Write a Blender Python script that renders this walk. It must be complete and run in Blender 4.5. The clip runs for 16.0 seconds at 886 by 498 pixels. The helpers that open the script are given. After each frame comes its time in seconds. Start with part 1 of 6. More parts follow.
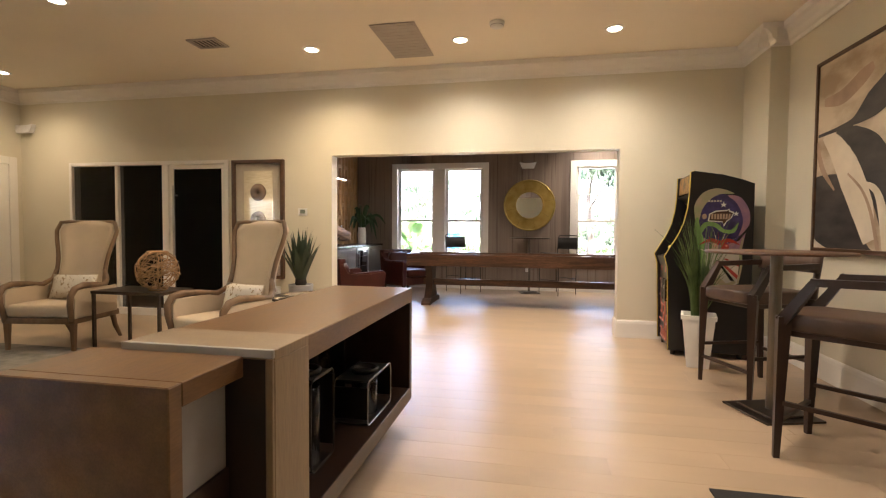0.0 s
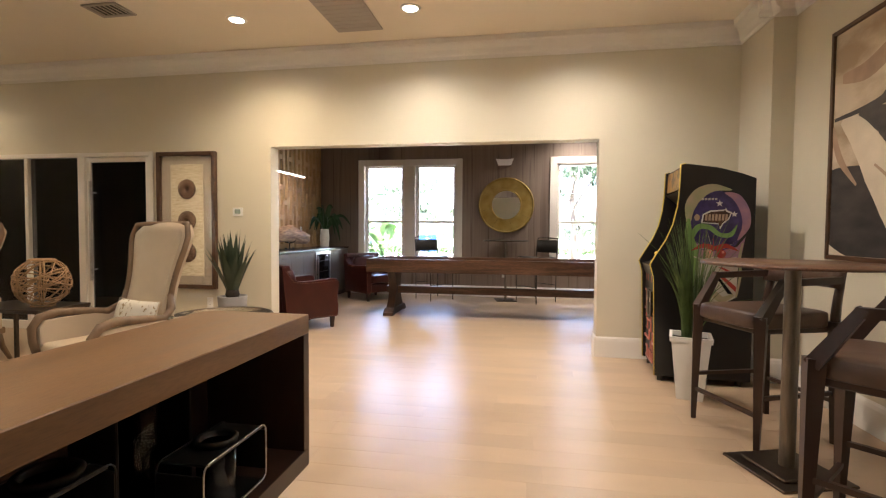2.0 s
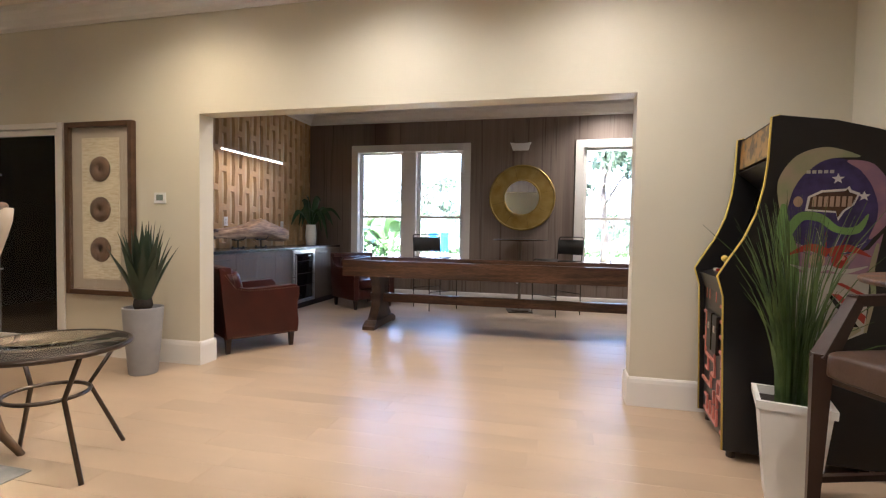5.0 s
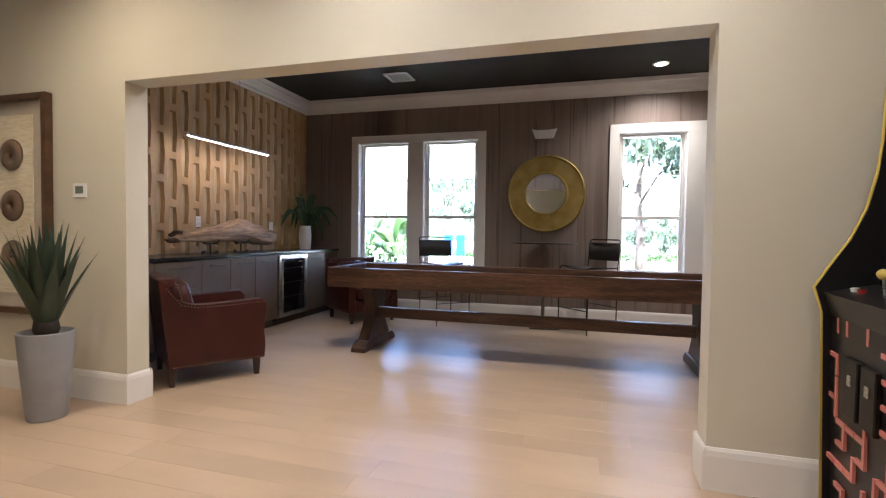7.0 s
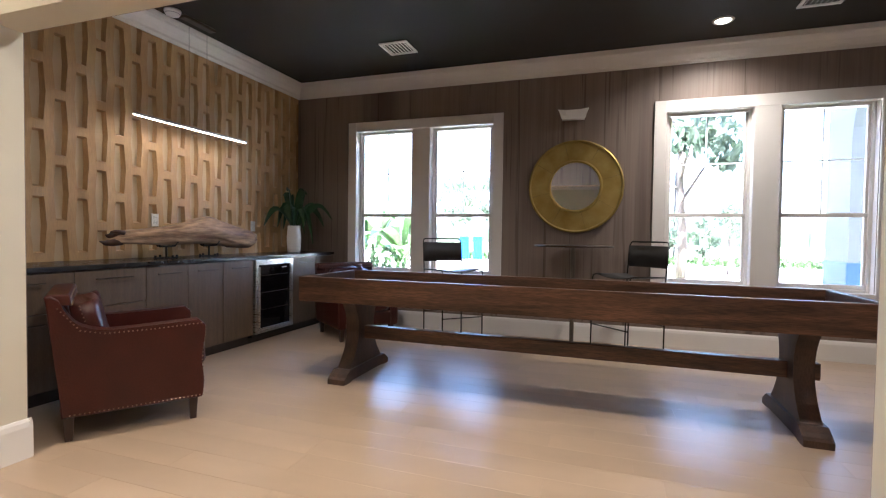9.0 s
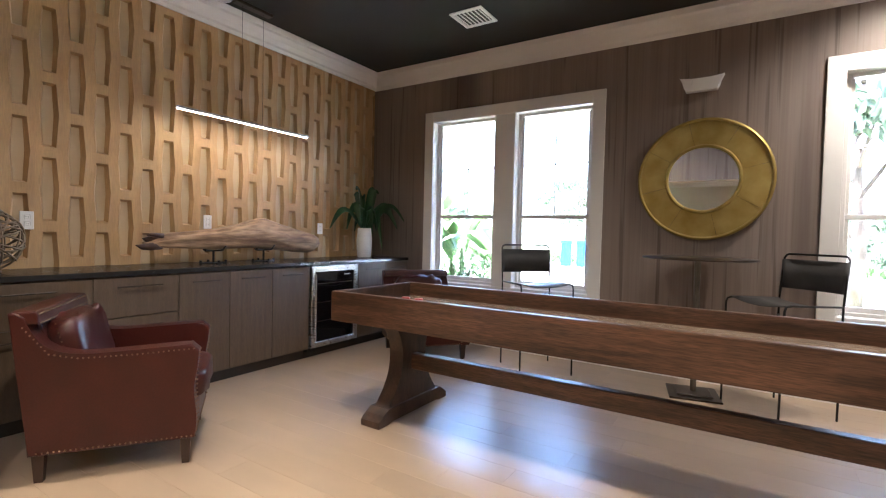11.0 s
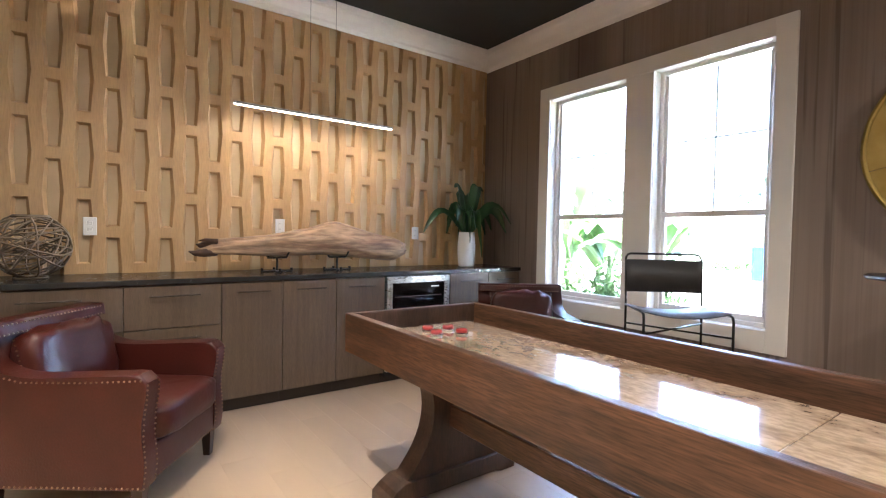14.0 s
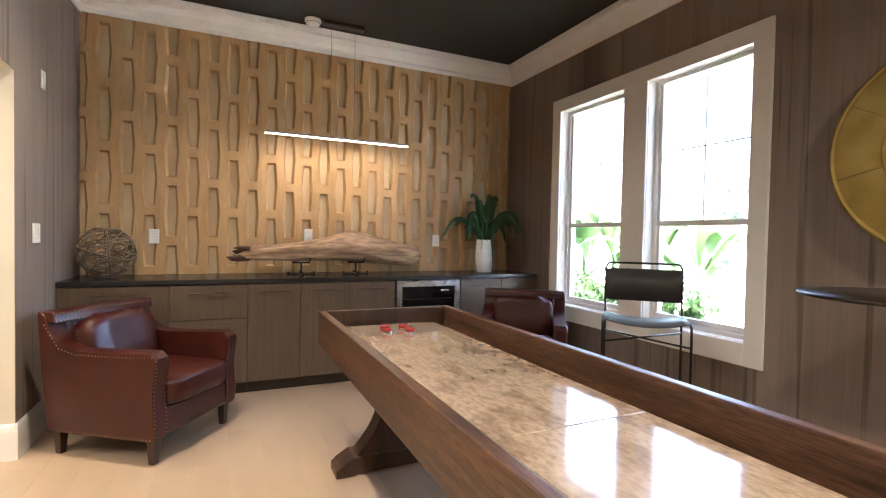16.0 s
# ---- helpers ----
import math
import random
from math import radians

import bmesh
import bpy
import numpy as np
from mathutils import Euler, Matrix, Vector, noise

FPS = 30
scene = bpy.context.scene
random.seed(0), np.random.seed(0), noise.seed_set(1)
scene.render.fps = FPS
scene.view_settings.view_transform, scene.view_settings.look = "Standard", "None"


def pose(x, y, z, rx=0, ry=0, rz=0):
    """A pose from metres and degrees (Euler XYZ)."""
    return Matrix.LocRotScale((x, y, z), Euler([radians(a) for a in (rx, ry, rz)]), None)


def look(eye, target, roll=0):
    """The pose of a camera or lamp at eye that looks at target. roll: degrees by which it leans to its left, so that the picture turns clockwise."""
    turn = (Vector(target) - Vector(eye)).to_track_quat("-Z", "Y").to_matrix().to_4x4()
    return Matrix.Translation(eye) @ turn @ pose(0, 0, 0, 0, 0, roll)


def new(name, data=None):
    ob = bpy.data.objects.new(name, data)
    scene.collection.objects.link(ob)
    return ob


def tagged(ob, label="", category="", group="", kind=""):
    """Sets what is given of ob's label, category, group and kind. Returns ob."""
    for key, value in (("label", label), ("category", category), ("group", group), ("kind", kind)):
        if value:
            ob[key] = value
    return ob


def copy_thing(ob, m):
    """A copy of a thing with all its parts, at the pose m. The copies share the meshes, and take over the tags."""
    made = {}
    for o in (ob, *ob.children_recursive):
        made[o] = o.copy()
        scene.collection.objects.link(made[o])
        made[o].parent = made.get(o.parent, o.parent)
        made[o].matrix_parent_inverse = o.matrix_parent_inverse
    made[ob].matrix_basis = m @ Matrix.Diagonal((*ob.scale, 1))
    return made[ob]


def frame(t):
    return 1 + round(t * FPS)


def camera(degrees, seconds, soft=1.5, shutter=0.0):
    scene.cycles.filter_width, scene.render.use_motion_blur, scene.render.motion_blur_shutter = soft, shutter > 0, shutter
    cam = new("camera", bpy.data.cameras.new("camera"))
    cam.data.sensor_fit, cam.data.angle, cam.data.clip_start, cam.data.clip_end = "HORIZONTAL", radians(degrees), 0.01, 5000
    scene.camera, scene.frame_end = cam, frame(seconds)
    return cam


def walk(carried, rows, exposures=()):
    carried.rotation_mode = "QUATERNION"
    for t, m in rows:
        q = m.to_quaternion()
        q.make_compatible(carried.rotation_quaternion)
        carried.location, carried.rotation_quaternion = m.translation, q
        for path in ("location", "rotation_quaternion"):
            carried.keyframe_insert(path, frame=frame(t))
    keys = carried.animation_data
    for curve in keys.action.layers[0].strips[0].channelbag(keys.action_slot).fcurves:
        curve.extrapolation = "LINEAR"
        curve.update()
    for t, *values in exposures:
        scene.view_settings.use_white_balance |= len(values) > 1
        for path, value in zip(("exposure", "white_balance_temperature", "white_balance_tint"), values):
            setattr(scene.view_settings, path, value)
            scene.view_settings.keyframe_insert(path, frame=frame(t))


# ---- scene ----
cam = camera(85.7, 16.0, soft=1.2)
PATH = [
    (0, (0.278, 0.695, 1.199), (-0.1, 2.658, 1.122), 0.4),
    (0.5, (0.314, 0.893, 1.211), (-0.033, 2.861, 1.135), 0.4),
    (1, (0.337, 1.088, 1.209), (-0.008, 3.057, 1.131), 0.5),
    (1.5, (0.401, 1.314, 1.231), (0.062, 3.283, 1.154), 0.4),
    (2, (0.492, 1.511, 1.225), (0.158, 3.481, 1.151), 0.4),
    (2.5, (0.573, 1.722, 1.226), (0.239, 3.693, 1.152), 0.5),
    (3, (0.611, 1.908, 1.201), (0.268, 3.877, 1.13), 0.6),
    (3.5, (0.641, 2.156, 1.199), (0.289, 4.123, 1.129), 0.7),
    (4, (0.695, 2.399, 1.18), (0.331, 4.364, 1.111), 0.7),
    (4.5, (0.74, 2.637, 1.174), (0.32, 4.592, 1.105), 0.8),
    (5, (0.692, 2.908, 1.176), (0.232, 4.853, 1.102), 0.9),
    (5.2, (0.689, 3.034, 1.179), (0.215, 4.976, 1.106), 0.9),
    (7.3, (0.594, 4.086, 1.158), (0.035, 6.005, 1.095), 0.8),
    (7.5, (0.568, 4.19, 1.145), (0.018, 6.111, 1.086), 0.8),
    (8, (0.594, 4.452, 1.128), (0.012, 6.365, 1.08), 0.7),
    (8.5, (0.536, 4.72, 1.144), (-0.081, 6.621, 1.09), 0.9),
    (9, (0.516, 4.962, 1.159), (-0.137, 6.852, 1.101), 0.8),
    (9.2, (0.507, 5.061, 1.171), (-0.161, 6.945, 1.113), 0.9),
    (11.3, (0.505, 6.003, 1.209), (-0.647, 7.637, 1.155), 1.1),
    (11.5, (0.488, 6.07, 1.205), (-0.709, 7.672, 1.159), 0.9),
    (12, (0.43, 6.291, 1.207), (-0.872, 7.808, 1.151), 1.0),
    (12.5, (0.378, 6.488, 1.209), (-0.986, 7.95, 1.15), 1.2),
    (13, (0.364, 6.711, 1.214), (-1.074, 8.1, 1.157), 1.1),
    (13.5, (0.386, 6.919, 1.229), (-1.155, 8.192, 1.168), 1.3),
    (14, (0.436, 7.1, 1.216), (-1.183, 8.272, 1.159), 1.1),
    (14.5, (0.536, 7.254, 1.258), (-1.128, 8.362, 1.198), 1.2),
    (15, (0.736, 7.355, 1.275), (-0.975, 8.389, 1.22), 1.2),
    (15.5, (0.918, 7.464, 1.303), (-0.848, 8.401, 1.245), 1.3),
    (16, (1.091, 7.586, 1.273), (-0.727, 8.42, 1.222), 1.1),
]
walk(cam, [(t, look(eye, target, roll)) for t, eye, target, roll in PATH], [(0, 4.83, 6050, 15), (4.5, 4.66, 5400, 15), (7.5, 4.38, 5250, 15), (9, 4.50, 5300, 15), (11.5, 5.12, 5350, 13), (13.2, 5.50, 5350, 13), (16, 5.30, 5700, 12.5)])

# ---- world and light ----
world = bpy.data.worlds.new("sky")
scene.world = world
world.use_nodes = True
wn = world.node_tree.nodes
sky = wn.new("ShaderNodeTexSky")
sky.sky_type, sky.sun_disc = "NISHITA", False
sky.sun_elevation, sky.sun_rotation = radians(67), radians(149)
sky.air_density, sky.dust_density, sky.ozone_density = 1.0, 4.0, 0.5
world.node_tree.links.new(sky.outputs[0], wn["Background"].inputs[0])
wn["Background"].inputs[1].default_value = 0.15
sun = new("sun", bpy.data.lights.new("sun", "SUN"))
sun.data.energy, sun.data.angle, sun.data.color = 5.0, radians(0.6), (1.0, 0.95, 0.88)
sun.matrix_world = look((3, -1, 14), (0, 4, 0))


def downlight_lamp(name, x, y, z, power, colour, cone=150):
    d = bpy.data.lights.new(name, "SPOT")
    d.energy, d.color, d.spot_size, d.spot_blend, d.shadow_soft_size = power, colour, radians(cone), 1.0, 0.06
    ob = new(name, d)
    ob.matrix_world = look((x, y, z), (x, y, 0))
    return ob


WARM, AMBER = (1.0, 0.84, 0.63), (1.0, 0.76, 0.46)
CEIL = 3.15
# the last three are unseen, added to light the lounge floor and console
FRONT_LAMPS = [(-6.33, 5.62), (-2.13, 5.58), (-0.5, 5.6), (1.0, 5.58),
               (-3.78, 4.16), (-0.5, 3.5), (1.4, 3.5), (-0.6, 1.8)]
# only the first is known; the other two are added to brighten panel and floor
BACK_LAMPS = [(1.46, 9.95), (1.46, 7.35), (-1.25, 7.35)]
for n, (x, y) in enumerate(FRONT_LAMPS):
    downlight_lamp("front_room_known_and_added_lamp", x, y, CEIL - 0.03, 3.0 if x < -3 else (4.4 if x > 1.2 else 5.2), AMBER if x < -2 else WARM)
for n, (x, y) in enumerate(BACK_LAMPS):
    downlight_lamp("games_room_known_and_added_lamp", x, y, CEIL - 0.03, 7.4, WARM)


# ---- materials ----
def mat(name, colour, rough=0.5, metal=0.0, vary=0.12, scale=6.0, bump=0.15, bscale=60.0, stretch=(1, 1, 1), colour2=None,
        sharp=(0.3, 0.7), random=0.0, clear=0.0, fine=0.0):
    m = bpy.data.materials.new(name)
    m.use_nodes = True
    nt = m.node_tree
    b = nt.nodes["Principled BSDF"]
    co = nt.nodes.new("ShaderNodeTexCoord")
    mp = nt.nodes.new("ShaderNodeMapping")
    mp.inputs["Scale"].default_value = stretch
    if random:
        info = nt.nodes.new("ShaderNodeObjectInfo")
        shift = nt.nodes.new("ShaderNodeVectorMath")
        shift.operation = "MULTIPLY_ADD"
        shift.inputs[1].default_value = (37.0, 53.0, 17.0)
        nt.links.new(info.outputs["Random"], shift.inputs[0])
        nt.links.new(co.outputs["Object"], shift.inputs[2])
        nt.links.new(shift.outputs[0], mp.inputs[0])
    else:
        nt.links.new(co.outputs["Object"], mp.inputs[0])
    no = nt.nodes.new("ShaderNodeTexNoise")
    no.inputs["Scale"].default_value, no.inputs["Detail"].default_value = scale, 6
    nt.links.new(mp.outputs[0], no.inputs[0])
    ramp = nt.nodes.new("ShaderNodeValToRGB")
    c2 = colour2 or tuple(c * (1 - vary) for c in colour)
    c1 = tuple(min(1, c * (1 + vary * 0.5)) for c in colour) if not colour2 else colour
    ramp.color_ramp.elements[0].color, ramp.color_ramp.elements[1].color = (*c2, 1), (*c1, 1)
    ramp.color_ramp.elements[0].position, ramp.color_ramp.elements[1].position = sharp
    nt.links.new(no.outputs[0], ramp.inputs[0])
    out = ramp.outputs[0]
    no2 = nt.nodes.new("ShaderNodeTexNoise")
    no2.inputs["Scale"].default_value, no2.inputs["Detail"].default_value = bscale, 4
    nt.links.new(mp.outputs[0], no2.inputs[0])
    if fine:
        mul = nt.nodes.new("ShaderNodeMix")
        mul.data_type, mul.blend_type = "RGBA", "MULTIPLY"
        mul.inputs[0].default_value = fine
        nt.links.new(out, mul.inputs[6])
        rr = nt.nodes.new("ShaderNodeValToRGB")
        rr.color_ramp.elements[0].position, rr.color_ramp.elements[1].position = 0.35, 0.6
        nt.links.new(no2.outputs[0], rr.inputs[0])
        nt.links.new(rr.outputs[0], mul.inputs[7])
        out = mul.outputs[2]
    if random:
        hs = nt.nodes.new("ShaderNodeHueSaturation")
        mr = nt.nodes.new("ShaderNodeMapRange")
        mr.inputs[3].default_value, mr.inputs[4].default_value = 1 - random, 1 + random
        nt.links.new(info.outputs["Random"], mr.inputs[0])
        nt.links.new(mr.outputs[0], hs.inputs["Value"])
        nt.links.new(out, hs.inputs["Color"])
        out = hs.outputs[0]
    nt.links.new(out, b.inputs["Base Color"])
    b.inputs["Metallic"].default_value = metal
    rm = nt.nodes.new("ShaderNodeMapRange")
    rm.inputs[3].default_value, rm.inputs[4].default_value = max(0.02, rough * 0.85), min(1, rough * 1.15)
    nt.links.new(no.outputs[0], rm.inputs[0])
    nt.links.new(rm.outputs[0], b.inputs["Roughness"])
    if clear:
        b.inputs["Coat Weight"].default_value, b.inputs["Coat Roughness"].default_value = clear, 0.08
    if bump:
        bp = nt.nodes.new("ShaderNodeBump")
        bp.inputs["Strength"].default_value, bp.inputs["Distance"].default_value = bump, 0.004
        nt.links.new(no2.outputs[0], bp.inputs["Height"])
        nt.links.new(bp.outputs[0], b.inputs["Normal"])
    return m


def glow(name, colour, strength):
    m = bpy.data.materials.new(name)
    m.use_nodes = True
    b = m.node_tree.nodes["Principled BSDF"]
    b.inputs["Base Color"].default_value = (*colour, 1)
    b.inputs["Emission Color"].default_value = (*colour, 1)
    b.inputs["Emission Strength"].default_value = strength
    return m


def glass_mat(name, tint=(1, 1, 1), rough=0.0, ior=1.45):
    m = bpy.data.materials.new(name)
    m.use_nodes = True
    b = m.node_tree.nodes["Principled BSDF"]
    b.inputs["Base Color"].default_value = (*tint, 1)
    b.inputs["Roughness"].default_value, b.inputs["IOR"].default_value = rough, ior
    b.inputs["Transmission Weight"].default_value = 1.0
    return m


M_WALL = mat("wall_paint", (0.66, 0.61, 0.485), 0.55, vary=0.04, scale=1.5, bump=0.08, bscale=180)
M_WALL_GREY = mat("grey_wall_paint", (0.42, 0.38, 0.34), 0.55, vary=0.05, scale=1.5, bump=0.08, bscale=180)
M_CEIL = mat("ceiling_paint", (0.82, 0.745, 0.615), 0.7, vary=0.03, scale=1.2, bump=0.12, bscale=220)
M_CEIL_DARK = mat("dark_ceiling_paint", (0.028, 0.024, 0.021), 0.85, vary=0.1, scale=1.5, bump=0.1, bscale=220)
M_TRIM = mat("white_trim_paint", (0.80, 0.77, 0.72), 0.35, vary=0.03, scale=3, bump=0.03, bscale=90)
M_OAK = mat("pale_floor_oak", (0.455, 0.335, 0.222), 0.33, vary=0.16, scale=1.6, bump=0.0, bscale=34, stretch=(0.7, 1.6, 1), random=0.015)
M_OAK.node_tree.nodes["Principled BSDF"].inputs["Specular IOR Level"].default_value = 0.85
# near-black colour stands in for the missing light in this room
M_DARK = mat("unlit_room_darkness", (0.006, 0.005, 0.004), 0.6, vary=0.2, bump=0)


# ---- mesh helpers ----
def box(bm, x0, x1, y0, y1, z0, z1, bevel=0.0, seg=1):
    t = bmesh.new()
    bmesh.ops.create_cube(t, size=1)
    for v in t.verts:
        v.co = ((x0 + x1) / 2 + v.co.x * (x1 - x0), (y0 + y1) / 2 + v.co.y * (y1 - y0), (z0 + z1) / 2 + v.co.z * (z1 - z0))
    if bevel:
        bmesh.ops.bevel(t, geom=list(t.edges), offset=bevel, segments=seg, profile=0.6, affect="EDGES")
    merge(bm, t)
    return bm


def merge(bm, t, m=None):
    if m is not None:
        bmesh.ops.transform(t, matrix=m, verts=t.verts)
    me = bpy.data.meshes.new("tmp")
    t.to_mesh(me)
    t.free()
    bm.from_mesh(me)
    bpy.data.meshes.remove(me)


def rod(bm, p0, p1, r0, r1=None, seg=12, square=False):
    p0, p1 = Vector(p0), Vector(p1)
    r1 = r0 if r1 is None else r1
    t = bmesh.new()
    bmesh.ops.create_cone(t, cap_ends=True, segments=4 if square else seg, radius1=r0, radius2=r1, depth=(p1 - p0).length)
    if square:
        bmesh.ops.rotate(t, verts=t.verts, matrix=Matrix.Rotation(radians(45), 3, "Z"))
    q = (p1 - p0).to_track_quat("Z", "Y").to_matrix().to_4x4()
    merge(bm, t, Matrix.Translation((p0 + p1) / 2) @ q)
    return bm


def tube(bm, pts, r, seg=8, closed=False):
    pts = [Vector(p) for p in pts]
    n = len(pts)
    rings, up = [], None
    for i, p in enumerate(pts):
        a = pts[(i - 1) % n] if closed or i else p
        b = pts[(i + 1) % n] if closed or i < n - 1 else p
        d = (b - a).normalized()
        if up is None:
            up = d.orthogonal().normalized()
        up = (up - d * up.dot(d)).normalized()
        s = d.cross(up)
        rr = r[i] if isinstance(r, (list, tuple)) else r
        rings.append([bm.verts.new(p + rr * (math.cos(k * math.tau / seg) * up + math.sin(k * math.tau / seg) * s)) for k in range(seg)])
    for i in range(n if closed else n - 1):
        a, b = rings[i], rings[(i + 1) % n]
        for k in range(seg):
            f = bm.faces.new((a[k], a[(k + 1) % seg], b[(k + 1) % seg], b[k]))
            f.smooth = True
    if not closed:
        bm.faces.new(rings[0][::-1])
        bm.faces.new(rings[-1])
    return bm


def lathe(bm, profile, seg=32, centre=(0, 0, 0), smooth=True):
    c = Vector(centre)
    rings = [[bm.verts.new(c + Vector((r * math.cos(k * math.tau / seg), r * math.sin(k * math.tau / seg), z))) for k in range(seg)] for r, z in profile]
    for a, b in zip(rings, rings[1:]):
        for k in range(seg):
            f = bm.faces.new((a[k], a[(k + 1) % seg], b[(k + 1) % seg], b[k]))
            f.smooth = smooth
    if profile[0][0] > 1e-4:
        bm.faces.new(rings[0][::-1])
    if profile[-1][0] > 1e-4:
        bm.faces.new(rings[-1])
    return bm


def prism(bm, pts, axis, a, b, bevel=0.0, seg=2):
    """A flat outline pushed along an axis: for x the outline is (y, z), for y (x, z), for z (x, y)."""
    put = {"x": lambda u, v, w: (w, u, v), "y": lambda u, v, w: (u, w, v), "z": lambda u, v, w: (u, v, w)}[axis]
    t = bmesh.new()
    lo = [t.verts.new(put(u, v, a)) for u, v in pts]
    hi = [t.verts.new(put(u, v, b)) for u, v in pts]
    n = len(pts)
    f0, f1 = t.faces.new(lo[::-1]), t.faces.new(hi)
    for k in range(n):
        t.faces.new((lo[k], lo[(k + 1) % n], hi[(k + 1) % n], hi[k]))
    if bevel:
        bmesh.ops.bevel(t, geom=list(set(f0.edges) | set(f1.edges)), offset=bevel, segments=seg, profile=0.6, affect="EDGES")
    bmesh.ops.recalc_face_normals(t, faces=t.faces)
    merge(bm, t)
    return bm


def strip(bm, centre, widths, normal_hint=(0, 0, 1), fold=0.0):
    """A leaf blade along a line of points, with a raised or sunk middle rib."""
    centre = [Vector(p) for p in centre]
    rows = []
    for i, p in enumerate(centre):
        d = (centre[min(i + 1, len(centre) - 1)] - centre[max(i - 1, 0)]).normalized()
        s = d.cross(Vector(normal_hint))
        s = s.normalized() if s.length > 1e-4 else d.orthogonal().normalized()
        nrm = s.cross(d)
        w = widths[i]
        rows.append([bm.verts.new(p - s * w), bm.verts.new(p - nrm * fold * w), bm.verts.new(p + s * w)])
    for a, b in zip(rows, rows[1:]):
        for k in (0, 1):
            f = bm.faces.new((a[k], a[k + 1], b[k + 1], b[k]))
            f.smooth = True
    return bm


def flowing(pts, n=6):
    """A smooth open line through a few stations (pairs or triples)."""
    P = [Vector((*p, 0)) if len(p) == 2 else Vector(p) for p in pts]
    size, out = len(pts[0]), []
    for i in range(len(P) - 1):
        p0, p1, p2, p3 = P[max(i - 1, 0)], P[i], P[i + 1], P[min(i + 2, len(P) - 1)]
        for k in range(n):
            u = k / n
            q = 0.5 * ((2 * p1) + (p2 - p0) * u + (2 * p0 - 5 * p1 + 4 * p2 - p3) * u * u + (3 * p1 - p0 - 3 * p2 + p3) * u ** 3)
            out.append(tuple(q)[:size])
    out.append(tuple(pts[-1]))
    return out


def cushion(bm, hx, hy, hz, m, square=0.45, crease=0.0, rows=16, seg=36):
    """A stuffed pad: a box with swollen faces and soft corners, lightly creased."""
    def bend(v):
        return math.copysign(abs(v) ** square, v)
    t = bmesh.new()
    grid = []
    for i in range(rows + 1):
        b = -math.pi / 2 + math.pi * i / rows
        line = []
        for j in range(seg):
            a = math.tau * j / seg
            p = Vector((bend(math.cos(b)) * bend(math.cos(a)), bend(math.cos(b)) * bend(math.sin(a)), bend(math.sin(b))))
            g = 1 + crease * noise.noise(Vector((p.x * 5.0, p.y * 1.2, p.z * 1.4)))
            line.append(t.verts.new((p.x * hx, p.y * hy * g, p.z * hz * g)))
        grid.append(line)
    for a, b in zip(grid, grid[1:]):
        for j in range(seg):
            t.faces.new((a[j], a[(j + 1) % seg], b[(j + 1) % seg], b[j]))
    bmesh.ops.remove_doubles(t, verts=t.verts, dist=1e-5)
    bmesh.ops.recalc_face_normals(t, faces=t.faces)
    merge(bm, t, m)
    return bm


def mesh_of(name, bm, material, normals=True):
    if normals:
        bmesh.ops.recalc_face_normals(bm, faces=bm.faces)
    me = bpy.data.meshes.new(name)
    bm.to_mesh(me)
    bm.free()
    me.materials.append(material)
    return me


def part(name, bm, material, parent=None, label="", at=None, smooth=False, normals=True):
    me = mesh_of(name, bm, material, normals)
    if smooth:
        me.polygons.foreach_set("use_smooth", [True] * len(me.polygons))
        if smooth == "angle":
            me.set_sharp_from_angle(angle=radians(38))
    ob = new(name, me)
    if parent is not None:
        ob.parent = parent
    if at is not None:
        ob.matrix_basis = at
    if label:
        ob["label"] = label
    return ob


def thing(name, label, category, m=None, group="", kind=""):
    ob = new(name)
    ob.empty_display_size = 0.05
    if m is not None:
        ob.matrix_basis = m
    return tagged(ob, label, category, group, kind)


def setting(name, bm, material, label, category):
    return tagged(part(name, bm, material), label, category, kind="structure")


B = bmesh.new

# ---- structure ----
X0, X1, XN = -7.05, 2.45, 2.62        # front room: west wall, east wall, deeper east wall
Y0, WA, WB, YF = -3.0, 6.378, 6.545, 10.50   # south wall, partition faces, north wall
PX, GX = -3.53, 3.70                   # games room: west wall, east wall
OX0, OX1, OZ = -2.253, 1.203, 2.133    # wide opening

bm = B(); box(bm, X0 - 0.3, 4.0, Y0 - 0.3, 10.8, -0.12, -0.0012)
floor = setting("floor", bm, mat("floor_joint", (0.38, 0.285, 0.20), 0.6, bump=0), "pale oak plank floor with a satin sheen", "floor")

# partition with the wide opening and the glazed shopfront
SX0, SX1, SZ = -6.22, -3.70, 2.115
bm = B()
box(bm, X0, SX0, WA, WB, 0, CEIL)
box(bm, SX0, SX1, WA, WB, SZ, CEIL)
box(bm, SX1, OX0, WA, WB, 0, CEIL)
box(bm, OX0, OX1, WA, WB, OZ, CEIL)
box(bm, OX1, GX, WA, WB, 0, CEIL)
setting("wall_partition", bm, M_WALL, "beige painted partition wall with a wide square opening", "wall")
WY0, WY1, WW0, WW1 = -2.25, 0.65, 0.95, 2.05
bm = B()
box(bm, X0 - 0.15, X0, Y0, WY0, 0, CEIL)
box(bm, X0 - 0.15, X0, WY1, 10.6, 0, CEIL)
box(bm, X0 - 0.15, X0, WY0, WY1, 0, WW0)
box(bm, X0 - 0.15, X0, WY0, WY1, WW1, CEIL)
setting("wall_west", bm, M_WALL, "beige painted wall of the lounge", "wall")
bm = B()
box(bm, X1, X1 + 0.4, 5.80, WA, 0, CEIL)
box(bm, XN, XN + 0.21, Y0, 5.80, 0, CEIL)
setting("wall_east", bm, M_WALL, "warm beige painted wall with a shallow step", "wall")
